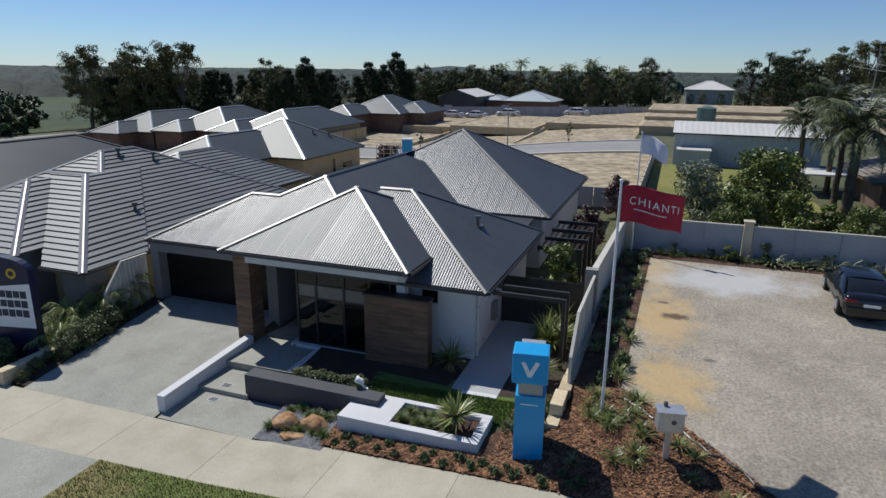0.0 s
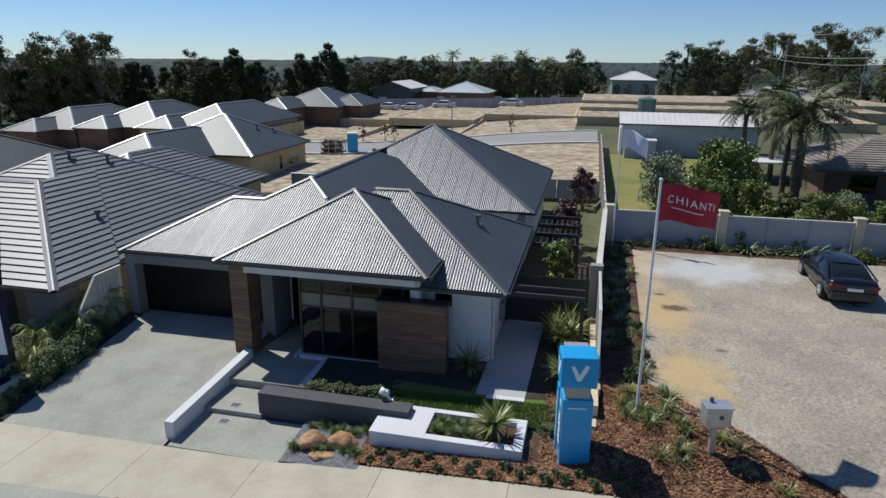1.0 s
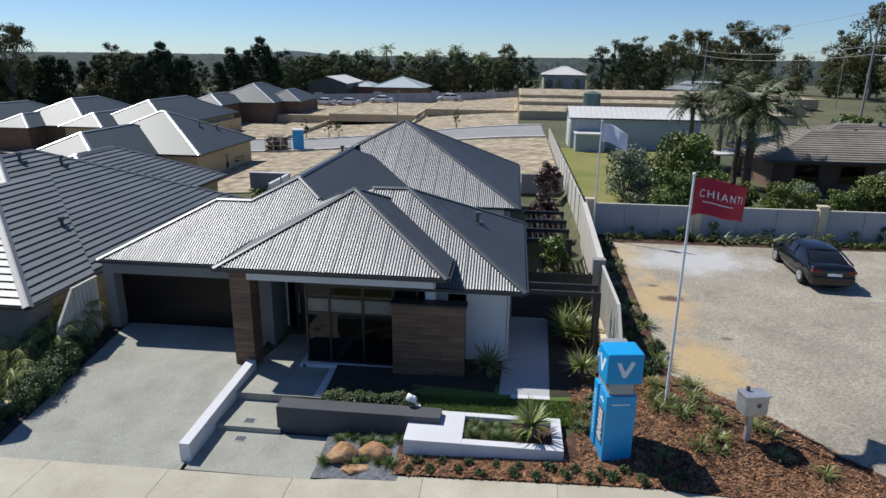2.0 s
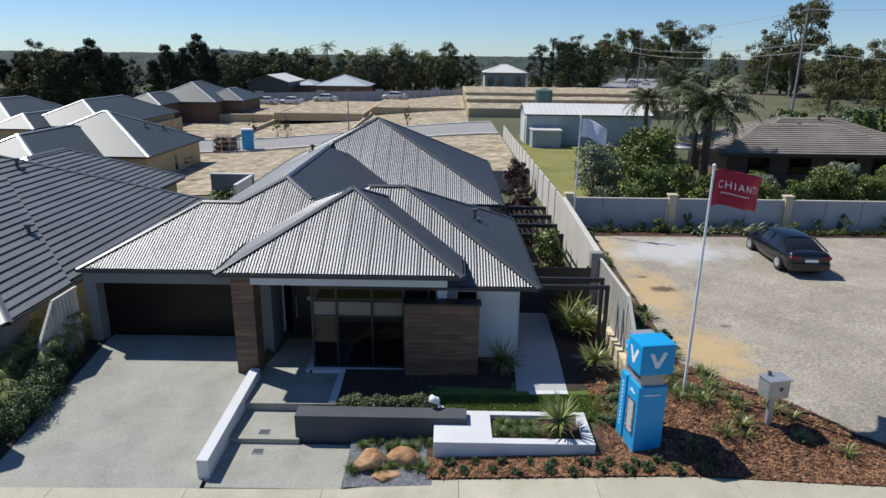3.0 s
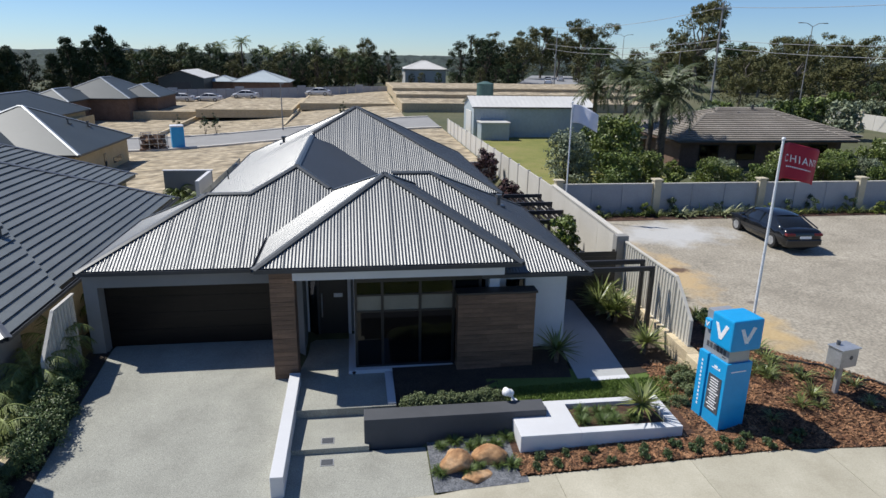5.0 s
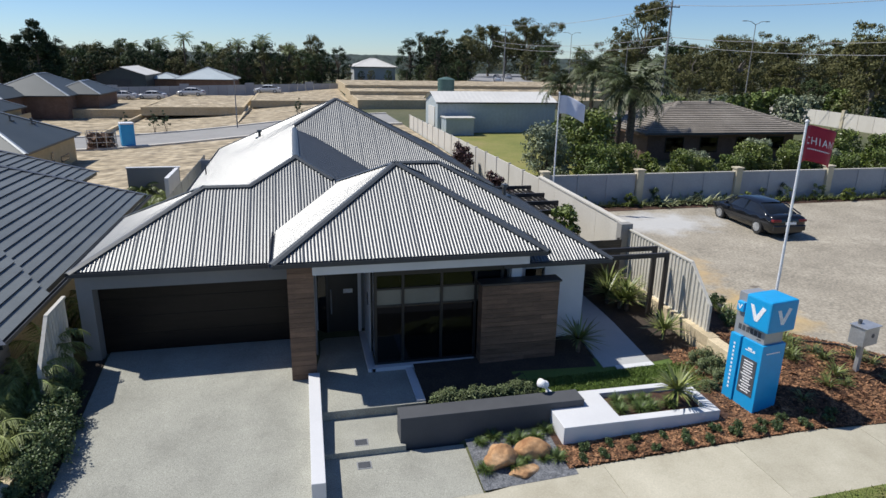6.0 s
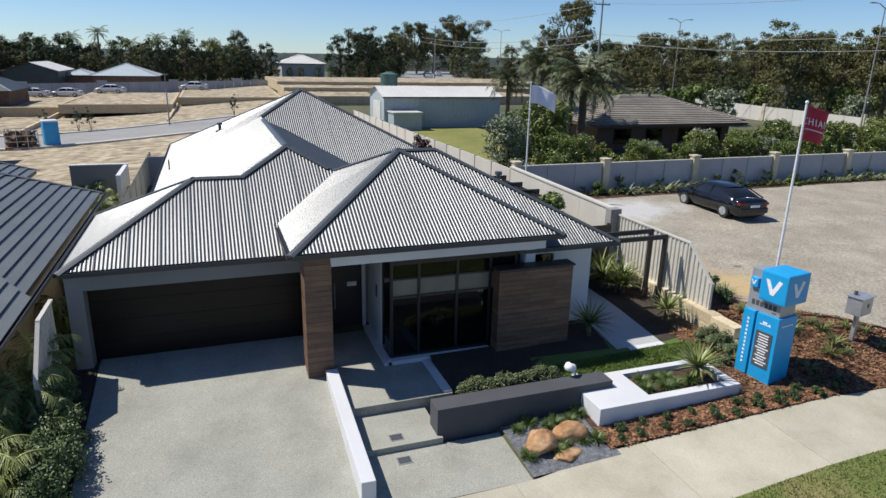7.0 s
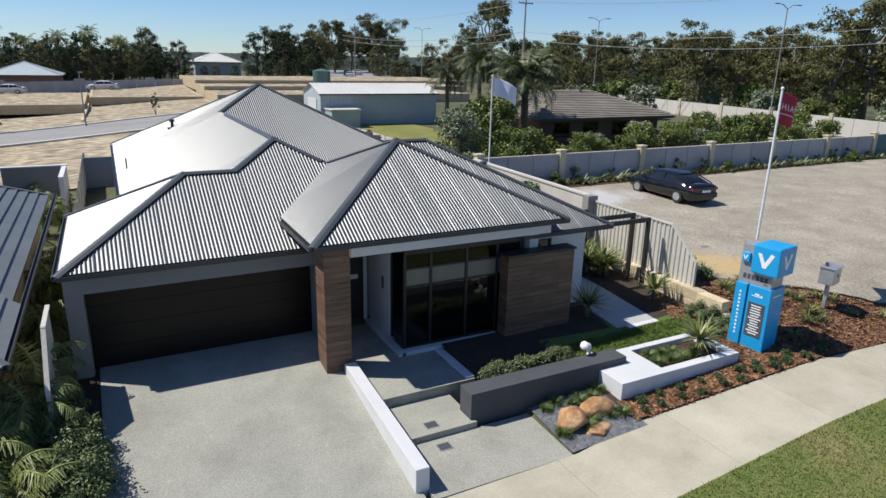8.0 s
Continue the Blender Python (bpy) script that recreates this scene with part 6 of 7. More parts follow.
def blades_mesh(name, mat, seed, count, length, width, spread, arch=0.6, low=0.0, base_r=0.06):
    """A tuft of arching strap leaves growing from the base; three-sectioned blades."""
    rng = np.random.default_rng(seed)
    out = []
    for i in range(count):
        az = rng.random() * 2 * math.pi
        tilt = spread * (0.25 + 0.75 * rng.random())
        L = length * (0.65 + 0.5 * rng.random())
        ca, sa = math.cos(az), math.sin(az)
        side = np.array([-sa, ca, 0]) * width / 2
        p = np.array([ca, sa, 0]) * base_r * rng.random() + np.array([0, 0, low])
        ang = tilt
        pts, ws = [p], [0.6, 1.0, 0.75, 0.05]
        for k in range(3):
            stepv = np.array([ca * math.sin(ang), sa * math.sin(ang), math.cos(ang)]) * L / 3
            p = p + stepv
            pts.append(p)
            ang += arch * (0.5 + 0.5 * rng.random())
        for k in range(3):
            out += [pts[k] - side * ws[k], pts[k] + side * ws[k], pts[k + 1] + side * ws[k + 1], pts[k + 1] - side * ws[k + 1]]
    return quads_mesh(name, np.array(out), mat)


def child(name, me, parent, label=""):
    ob = new(name, me)
    ob.parent = parent
    if label:
        ob["label"] = label
    return ob


def limb_path(bm, p, q, r0, r1, bend, rnd, n=4):
    p, q = Vector(p), Vector(q)
    last, lr = p, r0
    for k in range(1, n + 1):
        t = k / n
        w = p.lerp(q, t) + Vector((rnd.uniform(-1, 1), rnd.uniform(-1, 1), 0)) * bend * math.sin(math.pi * t)
        r = r0 + (r1 - r0) * t
        tube(bm, last, w, lr, r, 8, False)
        last, lr = w, r


def make_tree(name, label, kind, seed, h, group):
    """kind: gum (open, domed clumps on limbs), pine (tall, dark, ragged cone), round (dense)."""
    rnd = random.Random(seed)
    g = thing(name, label, "tree", group=group)
    bm = bmesh.new()
    clumps = []
    if kind == "gum":
        limb_path(bm, (0, 0, -0.3), (rnd.uniform(-0.6, 0.6), rnd.uniform(-0.6, 0.6), h * 0.5), h * 0.026, h * 0.017, 0.4, rnd)
        for i in range(13):
            a = i * 2.4 + rnd.uniform(-0.5, 0.5)
            reach = h * rnd.uniform(0.14, 0.34)
            z = h * rnd.uniform(0.36, 0.93)
            reach *= 1.15 - 0.45 * (z / h - 0.36) / 0.57
            tip = (reach * math.cos(a), reach * math.sin(a), z)
            limb_path(bm, (0, 0, h * rnd.uniform(0.3, 0.5)), tip, h * 0.013, h * 0.004, 0.5, rnd)
            for k in range(9):
                s = h * rnd.uniform(0.03, 0.07)
                clumps.append((tip[0] + rnd.uniform(-1, 1) * h * 0.1, tip[1] + rnd.uniform(-1, 1) * h * 0.1, tip[2] + rnd.uniform(-1.2, 0.9) * h * 0.085, s * 1.15, s * 1.15, s * 0.85))
        for i in range(26):
            a, s = rnd.uniform(0, 6.3), h * rnd.uniform(0.06, 0.1)
            rr = h * rnd.uniform(0.05, 0.3)
            clumps.append((rr * math.cos(a), rr * math.sin(a), h * rnd.uniform(0.14, 0.6), s * 1.2, s * 1.2, s * 0.8))
        bark, leaf, per, size = M["bark_pale"], M["leaf_gum"], 86, h * 0.0135
    elif kind == "pine":
        limb_path(bm, (0, 0, -0.3), (0, 0, h * 0.93), h * 0.022, h * 0.004, 0.25, rnd, 6)
        for i in range(92):
            t = rnd.random() ** 0.8
            z = h * (0.04 + 0.92 * t)
            reach = h * 0.22 * (1 - t) ** 0.55 * rnd.uniform(0.45, 1.1) + 0.3
            a = rnd.uniform(0, 6.3)
            s = h * rnd.uniform(0.035, 0.075) * (1.15 - 0.5 * t)
            clumps.append((reach * math.cos(a), reach * math.sin(a), z, s * 1.3, s * 1.3, s * 1.1))
            if i % 5 == 0:
                tube(bm, (0, 0, z - 0.3), (reach * math.cos(a), reach * math.sin(a), z), h * 0.006, h * 0.002, 6, False)
        bark, leaf, per, size = M["bark"], M["leaf_pine"], 95, h * 0.0135
    else:
        limb_path(bm, (0, 0, -0.3), (0, 0, h * 0.5), h * 0.03, h * 0.015, 0.2, rnd)
        for i in range(95):
            a, e = rnd.uniform(0, 6.3), rnd.uniform(-1.25, 1.4)
            rr = h * 0.33 * rnd.uniform(0.55, 1.05)
            s = h * rnd.uniform(0.04, 0.085)
            tip = (rr * math.cos(a) * math.cos(e), rr * math.sin(a) * math.cos(e), h * 0.5 + h * 0.42 * math.sin(e) * rnd.uniform(0.75, 1.1))
            clumps.append((*tip, s, s, s * 0.85))
            if i % 4 == 0:
                tube(bm, (0, 0, h * 0.35), tip, h * 0.01, h * 0.003, 6, False)
        bark, leaf, per, size = M["bark"], (M["leaf_pine"] if seed == 31 else M["leaf_bush"]) if seed % 2 else M["leaf_gum"], 32, h * 0.0205
    part("trunk", bm, bark, g, "bare branching trunk", True)
    child("crown", leaf_cloud("crown", clumps, per, size, leaf, seed, hang=0.5 if kind == "gum" else 0.0, fuzz=0.3, corners=3), g)
    return g


def plant_at(ob, x, y, z=None, s=1.0, turn=0.0, first=False):
    zz = ground_z(x, y) if z is None else z
    m = pose(x, y, zz, 0, 0, turn)
    if first:
        ob.matrix_world = m @ Matrix.Scale(s, 4)
        return ob
    c = copy_thing(ob, m)
    c.scale = (s, s, s)
    return c


def belt(protos, a, b, n, depth, lo, hi, seed, z=None):
    """Trees scattered along a line on the plan; heights between lo and hi."""
    rnd = random.Random(seed)
    for i in range(n):
        t = (i + rnd.uniform(0.1, 0.9)) / n
        x = a[0] + (b[0] - a[0]) * t + rnd.uniform(-1, 1) * depth * 0.3
        y = a[1] + (b[1] - a[1]) * t + rnd.uniform(-1, 1) * depth
        ob, h0 = rnd.choice(protos)
        if protos is rounds and 147 < y < 226 and 26 + 0.3 * (y - 150) < x < 42 + 0.3 * (y - 150):
            continue  # the highway runs here
        s = rnd.uniform(lo, hi) / h0
        plant_at(ob, x, y, z, s, rnd.uniform(0, 360), first=ob["unset"] == 1)
        ob["unset"] = 0


def proto(name, label, kind, seed, h, group):
    t = make_tree(name, label, kind, seed, h, group)
    t["unset"] = 1
    return (t, h)


gums = [proto("gum_tree", "tall olive gum tree with open clumped crown", "gum", s, 16, "gum trees") for s in (11, 12, 13)]
pines = [proto("pine_tree", "tall dark ragged pine tree in a windbreak", "pine", s, 17, "windbreak pines") for s in (21, 22, 23)]
rounds = [proto("shade_tree", "dense dark rounded shade tree", "round", s, 10, "shade trees") for s in (31, 32, 33, 34)]

# windbreak to the left, garden trees behind the lots, bush along the highway
belt(pines, (-92, 85), (-66, 120), 26, 4, 8.5, 11, 1)
for x, y, hh in ((-93.4, 82.5, 12.0), (-90.5, 85.5, 14.2), (-87, 89, 14.3), (-82.7, 93, 14.0), (-74.2, 106, 11.6)):
    belt(gums, (x, y), (x + 0.5, y + 0.5), 1, 0.5, hh, hh + 0.5, int(hh * 10))
for x, y, hh in ((-62.8, 102, 12.0), (-65.5, 100.5, 10.0), (-60.6, 104, 9.4), (-67.5, 99, 8.2), (-52.3, 118.2, 12.9), (-54.6, 117, 10.6), (-50.4, 119.5, 9.4), (-57, 115.5, 11.2), (-59, 114, 8.6)):
    belt(pines, (x, y), (x + 0.4, y + 0.4), 1, 0.3, hh, hh + 0.3, int(hh * 10))
belt(rounds, (-76, 112), (-50, 128), 10, 3, 6.5, 9, 31)
belt(rounds, (-64, 152), (-4, 170), 24, 6, 8, 11.5, 5)
belt(rounds, (-60, 146), (-38, 152), 8, 3, 7, 10, 6)
belt(rounds, (-50, 147), (-2, 153), 20, 2, 6.5, 8.5, 35)
belt(rounds, (16, 162), (52, 168), 15, 6, 8, 11.5, 7)
SKYLINE = ((25.6, 178, 13.5), (39.7, 195, 14.5), (47, 202, 15.5), (54, 207, 17.0), (61, 208, 19.5), (67, 207, 18.5), (68.2, 146, 19.5), (76.6, 180, 11.5), (71.4, 126, 10.5),
           (58.2, 97, 11.6), (89.8, 108, 11.5), (46.7, 93, 9.6), (70.4, 99, 12.0), (60, 52, 9.5), (82, 118, 12.5), (56.1, 68.4, 12.6), (65.6, 70, 11.4), (66, 62.5, 12.6), (64.1, 50.4, 15.6), (69.5, 48, 16.0))
for x, y, hh in SKYLINE:
    belt(gums, (x, y), (x + 0.3, y + 0.3), 1, 0.3, hh, hh + 0.5, int(x * 10))
belt(rounds, (58, 160), (100, 140), 12, 6, 8, 12, 10)
belt(gums, (84, 150), (140, 70), 15, 8, 9, 13.5, 11)
belt(rounds, (76, 126), (116, 60), 18, 6, 4.5, 7.5, 12)
belt(gums, (104, 120), (154, 40), 8, 8, 11, 15, 13)
belt(rounds, (-90, 84), (-64, 112), 22, 4, 4, 7, 21)
belt(rounds, (-64, 148), (-2, 164), 18, 3, 4, 6.5, 22)
belt(rounds, (14, 156), (60, 158), 20, 4, 3.5, 6, 23)
belt(rounds, (60, 158), (118, 70), 26, 7, 4, 7.5, 24)
belt(rounds, (-2, 158), (16, 160), 6, 2, 2.5, 4, 25)
belt(rounds, (60, 100), (84, 62), 10, 4, 4, 7, 14)
belt(rounds, (74, 150), (134, 62), 22, 6, 5.5, 8.5, 26)
belt(rounds, (90, 160), (160, 60), 16, 6, 7, 9.5, 27)


def far_woods():
    """Low wooded ground rolling to the horizon, and hills tinted blue with haze."""
    bm = bmesh.new()
    grid, n = [], 460
    for j in range(44):
        d = 232 * 1.058 ** j
        row = []
        for i in range(n + 1):
            a = radians(-75 + 155 * i / n)
            r = d * (1 + 0.02 * noise.noise((i * 0.3, j * 1.7, 2.0)))
            x, y = r * math.sin(a), r * math.cos(a)
            z = 0.5 if j == 0 else 4.2 + 0.0012 * d + 2.4 * noise.noise((x * 0.02, y * 0.02, 1)) + 4.0 * noise.noise((x * 0.11, y * 0.11, 6))
            row.append(bm.verts.new((x, y, z)))
        grid.append(row)
    for p, q in zip(grid, grid[1:]):
        for i in range(n):
            bm.faces.new((p[i], p[i + 1], q[i + 1], q[i]))
    tagged(part("far_woods", bm, M["woods"], smooth=False), "distant dark bushland rolling to the horizon", "woods", "", "stuff")
    bm = bmesh.new()
    lo, hi = [], []
    for i in range(301):
        a = radians(-75 + 110 * i / 300)
        x, y = 3000 * math.sin(a), 3000 * math.cos(a)
        bump = 7 * max(0, noise.noise((i * 0.03, 2, 0))) + 3 * noise.noise((i * 0.3, 2, 0)) + 15 * math.exp(-((i - 152) / 7.0) ** 2)
        lo.append(bm.verts.new((x, y, -5)))
        hi.append(bm.verts.new((x * 1.02, y * 1.02, 7 + bump)))
    for i in range(300):
        bm.faces.new((lo[i], lo[i + 1], hi[i + 1], hi[i]))
    tagged(part("backdrop_hills", bm, M["hills"], smooth=True), "low hills on the horizon, tinted blue-green with haze", "hills", "", "structure")


M["woods"] = material("bushland_canopy", [(0.014, 0.026, 0.018), (0.026, 0.04, 0.028), (0.042, 0.055, 0.036)], 0.06, 0.95, 0, 0, 0.35, 0.6)
# distance haze is put into the blue-green of the hills
M["hills"] = material("hazy_hill_bush", [(0.06, 0.09, 0.105), (0.08, 0.112, 0.128)], 0.004, 0.95, 0, 0, 0.02, 0.2)
far_woods()


# shrubs behind the rear wall and round the yard
def shrub(name, label, seed, w, h, leaf, size, per=90, clumps=26, group="yard shrubs", low=0.1, puff=1.0):
    rnd = random.Random(seed)
    g = thing(name, label, "shrub", group=group)
    bm = bmesh.new()
    cl = []
    for i in range(clumps):
        a, t = rnd.uniform(0, 6.3), rnd.random()
        r = w / 2 * math.sqrt(rnd.random()) * (1 - 0.45 * t)
        s = min(w, h) * rnd.uniform(0.07, 0.15) * puff
        z = low + s * 0.6 + (h - 1.4 * s) * t
        cl.append((r * math.cos(a), r * math.sin(a), z, s, s, s * 0.9))
        if i % 4 == 0:
            tube(bm, (rnd.uniform(-0.05, 0.05), rnd.uniform(-0.05, 0.05), -0.1), (r * math.cos(a), r * math.sin(a), z), 0.03 * h / 2, 0.008 * h / 2, 6, False)
    part("stem", bm, M["bark"], g, "thin woody stems")
    child("foliage", leaf_cloud("foliage", cl, per, size, leaf, seed, fuzz=0.45), g)
    g["unset"] = 1
    return g


def put(ob, x, y, s=1.0, turn=0.0, z=None):
    r = plant_at(ob, x, y, z, s, turn, first=ob["unset"] == 1)
    ob["unset"] = 0
    return r


far_bush = shrub("field_bush", "low dark bush out in the paddock", 46, 4.0, 2.6, M["leaf_dark"], 0.28, 14, 26, "paddock bushes")
street_dark = shrub("street_shrub", "rounded olive shrub beside the side street", 47, 4.2, 3.4, M["leaf_green"], 0.17, 34, 60, "street shrubs")
street_grey = shrub("street_shrub", "pale grey-green shrub beside the side street", 48, 3.8, 3.2, M["leaf_grey"], 0.15, 34, 60, "street shrubs")
big_green = shrub("shrub", "big bushy mid-green fruit shrub", 41, 4.2, 3.6, M["leaf_yard"], 0.105, 64, 76)
big_dark = shrub("shrub", "dense dark green shrub behind the wall", 42, 4.0, 3.2, M["leaf_green"], 0.105, 64, 76)
big_grey = shrub("shrub", "soft grey-green shrub behind the wall", 43, 3.6, 3.4, M["leaf_grey"], 0.08, 95, 76)
lime = shrub("shrub", "bright yellow-green shrub behind the wall", 44, 2.6, 2.2, M["leaf_lime"], 0.12, 100, 24)
for ob, x, y, s in ((big_grey, 2.2, 39.6, 1.0), (big_green, 5.6, 41.0, 1.15), (big_green, 7.2, 38.6, 0.62), (big_dark, 4.4, 37.0, 0.75), (big_green, 7.0, 44.0, 1.0), (lime, 9.2, 39.2, 0.7), (big_dark, 6.4, 45.0, 1.0), (big_green, 11.5, 36.5, 0.6),
                    (big_dark, 12.6, 40.5, 0.65), (big_green, 14.2, 36.6, 0.75), (big_dark, 16.4, 38.0, 0.85), (big_green, 18.6, 36.6, 0.8), (big_green, 20.4, 39.0, 0.85), (big_dark, 22.2, 36.8, 0.75), (lime, 24.8, 37.6, 1.0), (big_green, 27.6, 37.4, 0.95), (big_green, 30.2, 36.6, 0.85), (big_dark, 29.0, 40.5, 0.9), (lime, 32.0, 41.0, 1.2), (big_green, 34.2, 38.5, 0.9), (big_green, 36.5, 40.5, 0.95), (big_green, 25.6, 40.5, 0.9), (big_dark, 31.6, 37.5, 0.9), (big_green, 33.0, 35.2, 0.8), (big_dark, 24.2, 35.6, 0.8), (big_green, 28.4, 35.0, 0.75), (big_dark, 20.6, 35.4, 0.75), (big_dark, 3.4, 35.2, 0.5), (lime, 6.8, 35.0, 0.7),
                    (big_green, 10.0, 36.8, 0.55), (big_grey, 11.9, 37.8, 0.75), (big_dark, 13.0, 36.2, 0.75), (big_green, 15.4, 37.4, 0.9), (big_grey, 17.6, 39.6, 0.95), (big_dark, 19.6, 37.8, 0.95), (big_green, 17.4, 36.2, 0.8), (big_green, 22.6, 38.6, 0.95), (big_grey, 21.2, 37.2, 0.8)):
    put(ob, x, y, s * (0.73 if 11 < x < 24 else 0.85 if x > 11 else 1.0), (x * 77) % 360)
for i in range(16):
    put((street_dark, street_dark, street_grey)[i % 3], 54.5 + i * 0.55 + 2 * math.sin(i * 3.1), 84 - i * 2.9 + 2 * math.sin(i * 2.3), 0.8 + 0.5 * ((i * 37) % 10) / 10, i * 70)
for i in range(7):
    put((street_grey, street_dark)[i % 2], 26 + i * 2.3, 65 + 2.5 * math.sin(i * 1.9), 1.0 + 0.04 * i, i * 50)
rnd0 = random.Random(9)
for i in range(24):
    put(far_bush, -91 - (i % 8) * 2.6 - (i // 8) * 5, 63 + (i % 8) * 2.4 + (i // 8) * 5 + (i % 3) * 1.2, 1.0 + 0.25 * (i % 4), i * 40)
for j in range(6):
    for i in range(7):
        put(far_bush, -112 - j * 13 - i * 2.4 + rnd0.uniform(-1, 1), 74 + j * 9 + i * 3.6 + rnd0.uniform(-1, 1), rnd0.uniform(0.5, 0.9), i * 50)
sheet("field", [(-260, 60), (-96, 60), (-84, 150), (-260, 230)], 40, 20, M["paddock"], 0.1, label="green open paddock beyond the estate", category="field")


# ---- palms ----
def palm(x, y, z, h, reach, seed, label, fronds=26, leaf="leaf_palm"):
    rng = random.Random(seed)
    g = thing("palm_tree", label, "palm", pose(x, y, z), "palms")
    bm = bmesh.new()
    steps = 14
    for k in range(steps):
        z0, z1 = h * k / steps, h * (k + 1) / steps
        r = (0.32 if reach > 3 else 0.2 if reach > 1.7 else 0.1) * (1 - 0.25 * k / steps)
        tube(bm, (0.03 * math.sin(k), 0, z0 - 0.1), (0.03 * math.sin(k + 1), 0, z1), r * 1.08, r * 0.92, 12, False)
    part("trunk", bm, M["bark"], g, "ringed grey-brown trunk", True)
    for f in range(fronds):
        az = f * 2.399 + rng.uniform(-0.2, 0.2)
        up = 1.25 - 1.75 * (f / fronds) + rng.uniform(-0.12, 0.12)
        L = reach * rng.uniform(0.85, 1.1)
        ca, sa = math.cos(az), math.sin(az)
        verts, p, e = [], Vector((0, 0, h - 0.1)), up
        n = 16
        for k in range(n):
            d = Vector((ca * math.cos(e), sa * math.cos(e), math.sin(e)))
            q = p + d * (L / n)
            side = Vector((-sa, ca, 0))
            w = 0.02
            verts += [p - side * w, p + side * w, q + side * w, q - side * w]
            for s in (-1, 1):
                for m in (0.0, 0.33, 0.66):
                    t = (k + m) / n
                    if t < 0.1:
                        continue
                    ll = L * (0.19 if reach > 2 else 0.21) * math.sin(math.pi * min(1, 0.12 + t * 0.9)) + 0.06
                    o = p.lerp(q, m)
                    tip = o + (side * s * 0.8 + d * 0.5 + Vector((0, 0, (-0.3 if reach > 2 else -0.45) - 0.35 * t)) + Vector((rng.uniform(-1, 1), rng.uniform(-1, 1), rng.uniform(-1, 1))) * 0.25).normalized() * ll * rng.uniform(0.7, 1.3)
                    b = d * (0.0105 if reach > 2 else 0.0085) * reach
                    verts += [o - b, o + b, tip + b * 0.3, tip - b * 0.3]
            p = q
            e -= ((0.045 + 0.0075 * k) if reach > 2 else (0.07 + 0.009 * k)) * rng.uniform(0.6, 1.4)
        child("frond", quads_mesh("frond", np.array([tuple(v) for v in verts]), M[leaf]), g)
    return g


palm(11.2, 45.5, 1.45, 5.5, 3.7, 5, "tall feathery date palm with arching fronds", 36, "leaf_palm_dark")
palm(10.6, 46.2, 1.45, 5.2, 2.6, 8, "shorter date palm close beside the tall one", 14, "leaf_palm_dark")
palm(11.4, 52.8, 1.45, 6.4, 3.0, 6, "tall feathery palm behind the yard", 34, "leaf_palm_dark")
palm(9.9, 55.9, 1.45, 5.2, 2.6, 7, "shorter feathery palm near the shed", 32, "leaf_palm_dark")
for i in range(7):
    palm(-46 + i * 5.4, 154 + 2 * math.sin(i * 2.2), 1.5, 8.0 + (i % 3), 2.6, 60 + i, "distant feathery garden palm", 18)
for i in range(3):
    palm(19.5 + i * 2.4, 172, 2.0, 12 - 0.8 * i, 1.8, 80 + i, "slender tall fan palm on the skyline", 22, "leaf_pine")
for x, y, h, s in ((-19.55, 17.3, 1.3, 9), (-19.5, 18.6, 1.5, 11), (-20.1, 17.9, 1.1, 20), (-19.9, 15.7, 0.8, 10), (-19.4, 16.2, 0.7, 19), (-20.3, 16.3, 1.1, 22), (-19.6, 15.1, 0.5, 23), (-19.8, 23.0, 1.0, 13), (-19.7, 26.5, 1.1, 14), (-19.6, 29.5, 1.0, 15), (-20.6, 36.5, 1.2, 16), (-20.2, 39.0, 1.0, 17), (-21.6, 40.2, 1.3, 18)):
    palm(x, y, ground_z(x, y), h, 1.3, s, "young feathery palm in a garden bed", 24, "leaf_lime" if y > 22 else "leaf_palm")

# ---- garden planting ----
tuft = thing("strappy_tuft", "small green strappy-leaved tuft in mulch", "plant", group="strappy tufts")
child("foliage", blades_mesh("foliage", M["leaf_spiky"], 1, 46, 0.42, 0.022, 0.9, 0.55), tuft)
tuft["unset"] = 1
pale_tuft = thing("flax_tuft", "cream-edged flax tuft below the rear wall", "plant", group="flax tufts")
child("foliage", blades_mesh("foliage", M["leaf_pale"], 2, 60, 0.75, 0.05, 1.1, 0.6), pale_tuft)
pale_tuft["unset"] = 1
yucca = thing("yucca", "spiky green yucca rosette on a short stem", "plant", group="yuccas")
part("stem", tube(bmesh.new(), (0, 0, -0.1), (0, 0, 0.4), 0.06, 0.05, 10), M["bark"], yucca, "short woody stem")
child("foliage", blades_mesh("foliage", M["leaf_spiky"], 3, 90, 0.62, 0.045, 1.65, 0.12, 0.35), yucca)
yucca["unset"] = 1
ball = shrub("ground_shrub", "small dark green ground-cover shrub in mulch", 51, 0.45, 0.32, M["leaf_dark"], 0.028, 60, 16, "ground-cover shrubs", 0.0, 1.7)
grass_ball = thing("grass_tuft", "fine dark green grass tuft on dark gravel", "plant", group="grass tufts")
child("foliage", blades_mesh("foliage", M["leaf_tuft"], 4, 190, 0.26, 0.014, 1.15, 0.5), grass_ball)
grass_ball["unset"] = 1
rnd = random.Random(77)
for i in range(22):
    x = -7.2 + i * 0.32
    put(ball, x + rnd.uniform(-0.1, 0.1), path_in(x) + 0.2 + 0.3 * (i % 2) + rnd.uniform(-0.05, 0.05), rnd.uniform(0.5, 0.78), rnd.uniform(0, 360))
for i in range(12):
    put(grass_ball, -9.35 + 0.165 * i + rnd.uniform(-0.1, 0.1), (13.42, 14.22, 13.5, 14.3)[i % 4] + rnd.uniform(-0.12, 0.12), rnd.uniform(0.8, 1.1), rnd.uniform(0, 360))
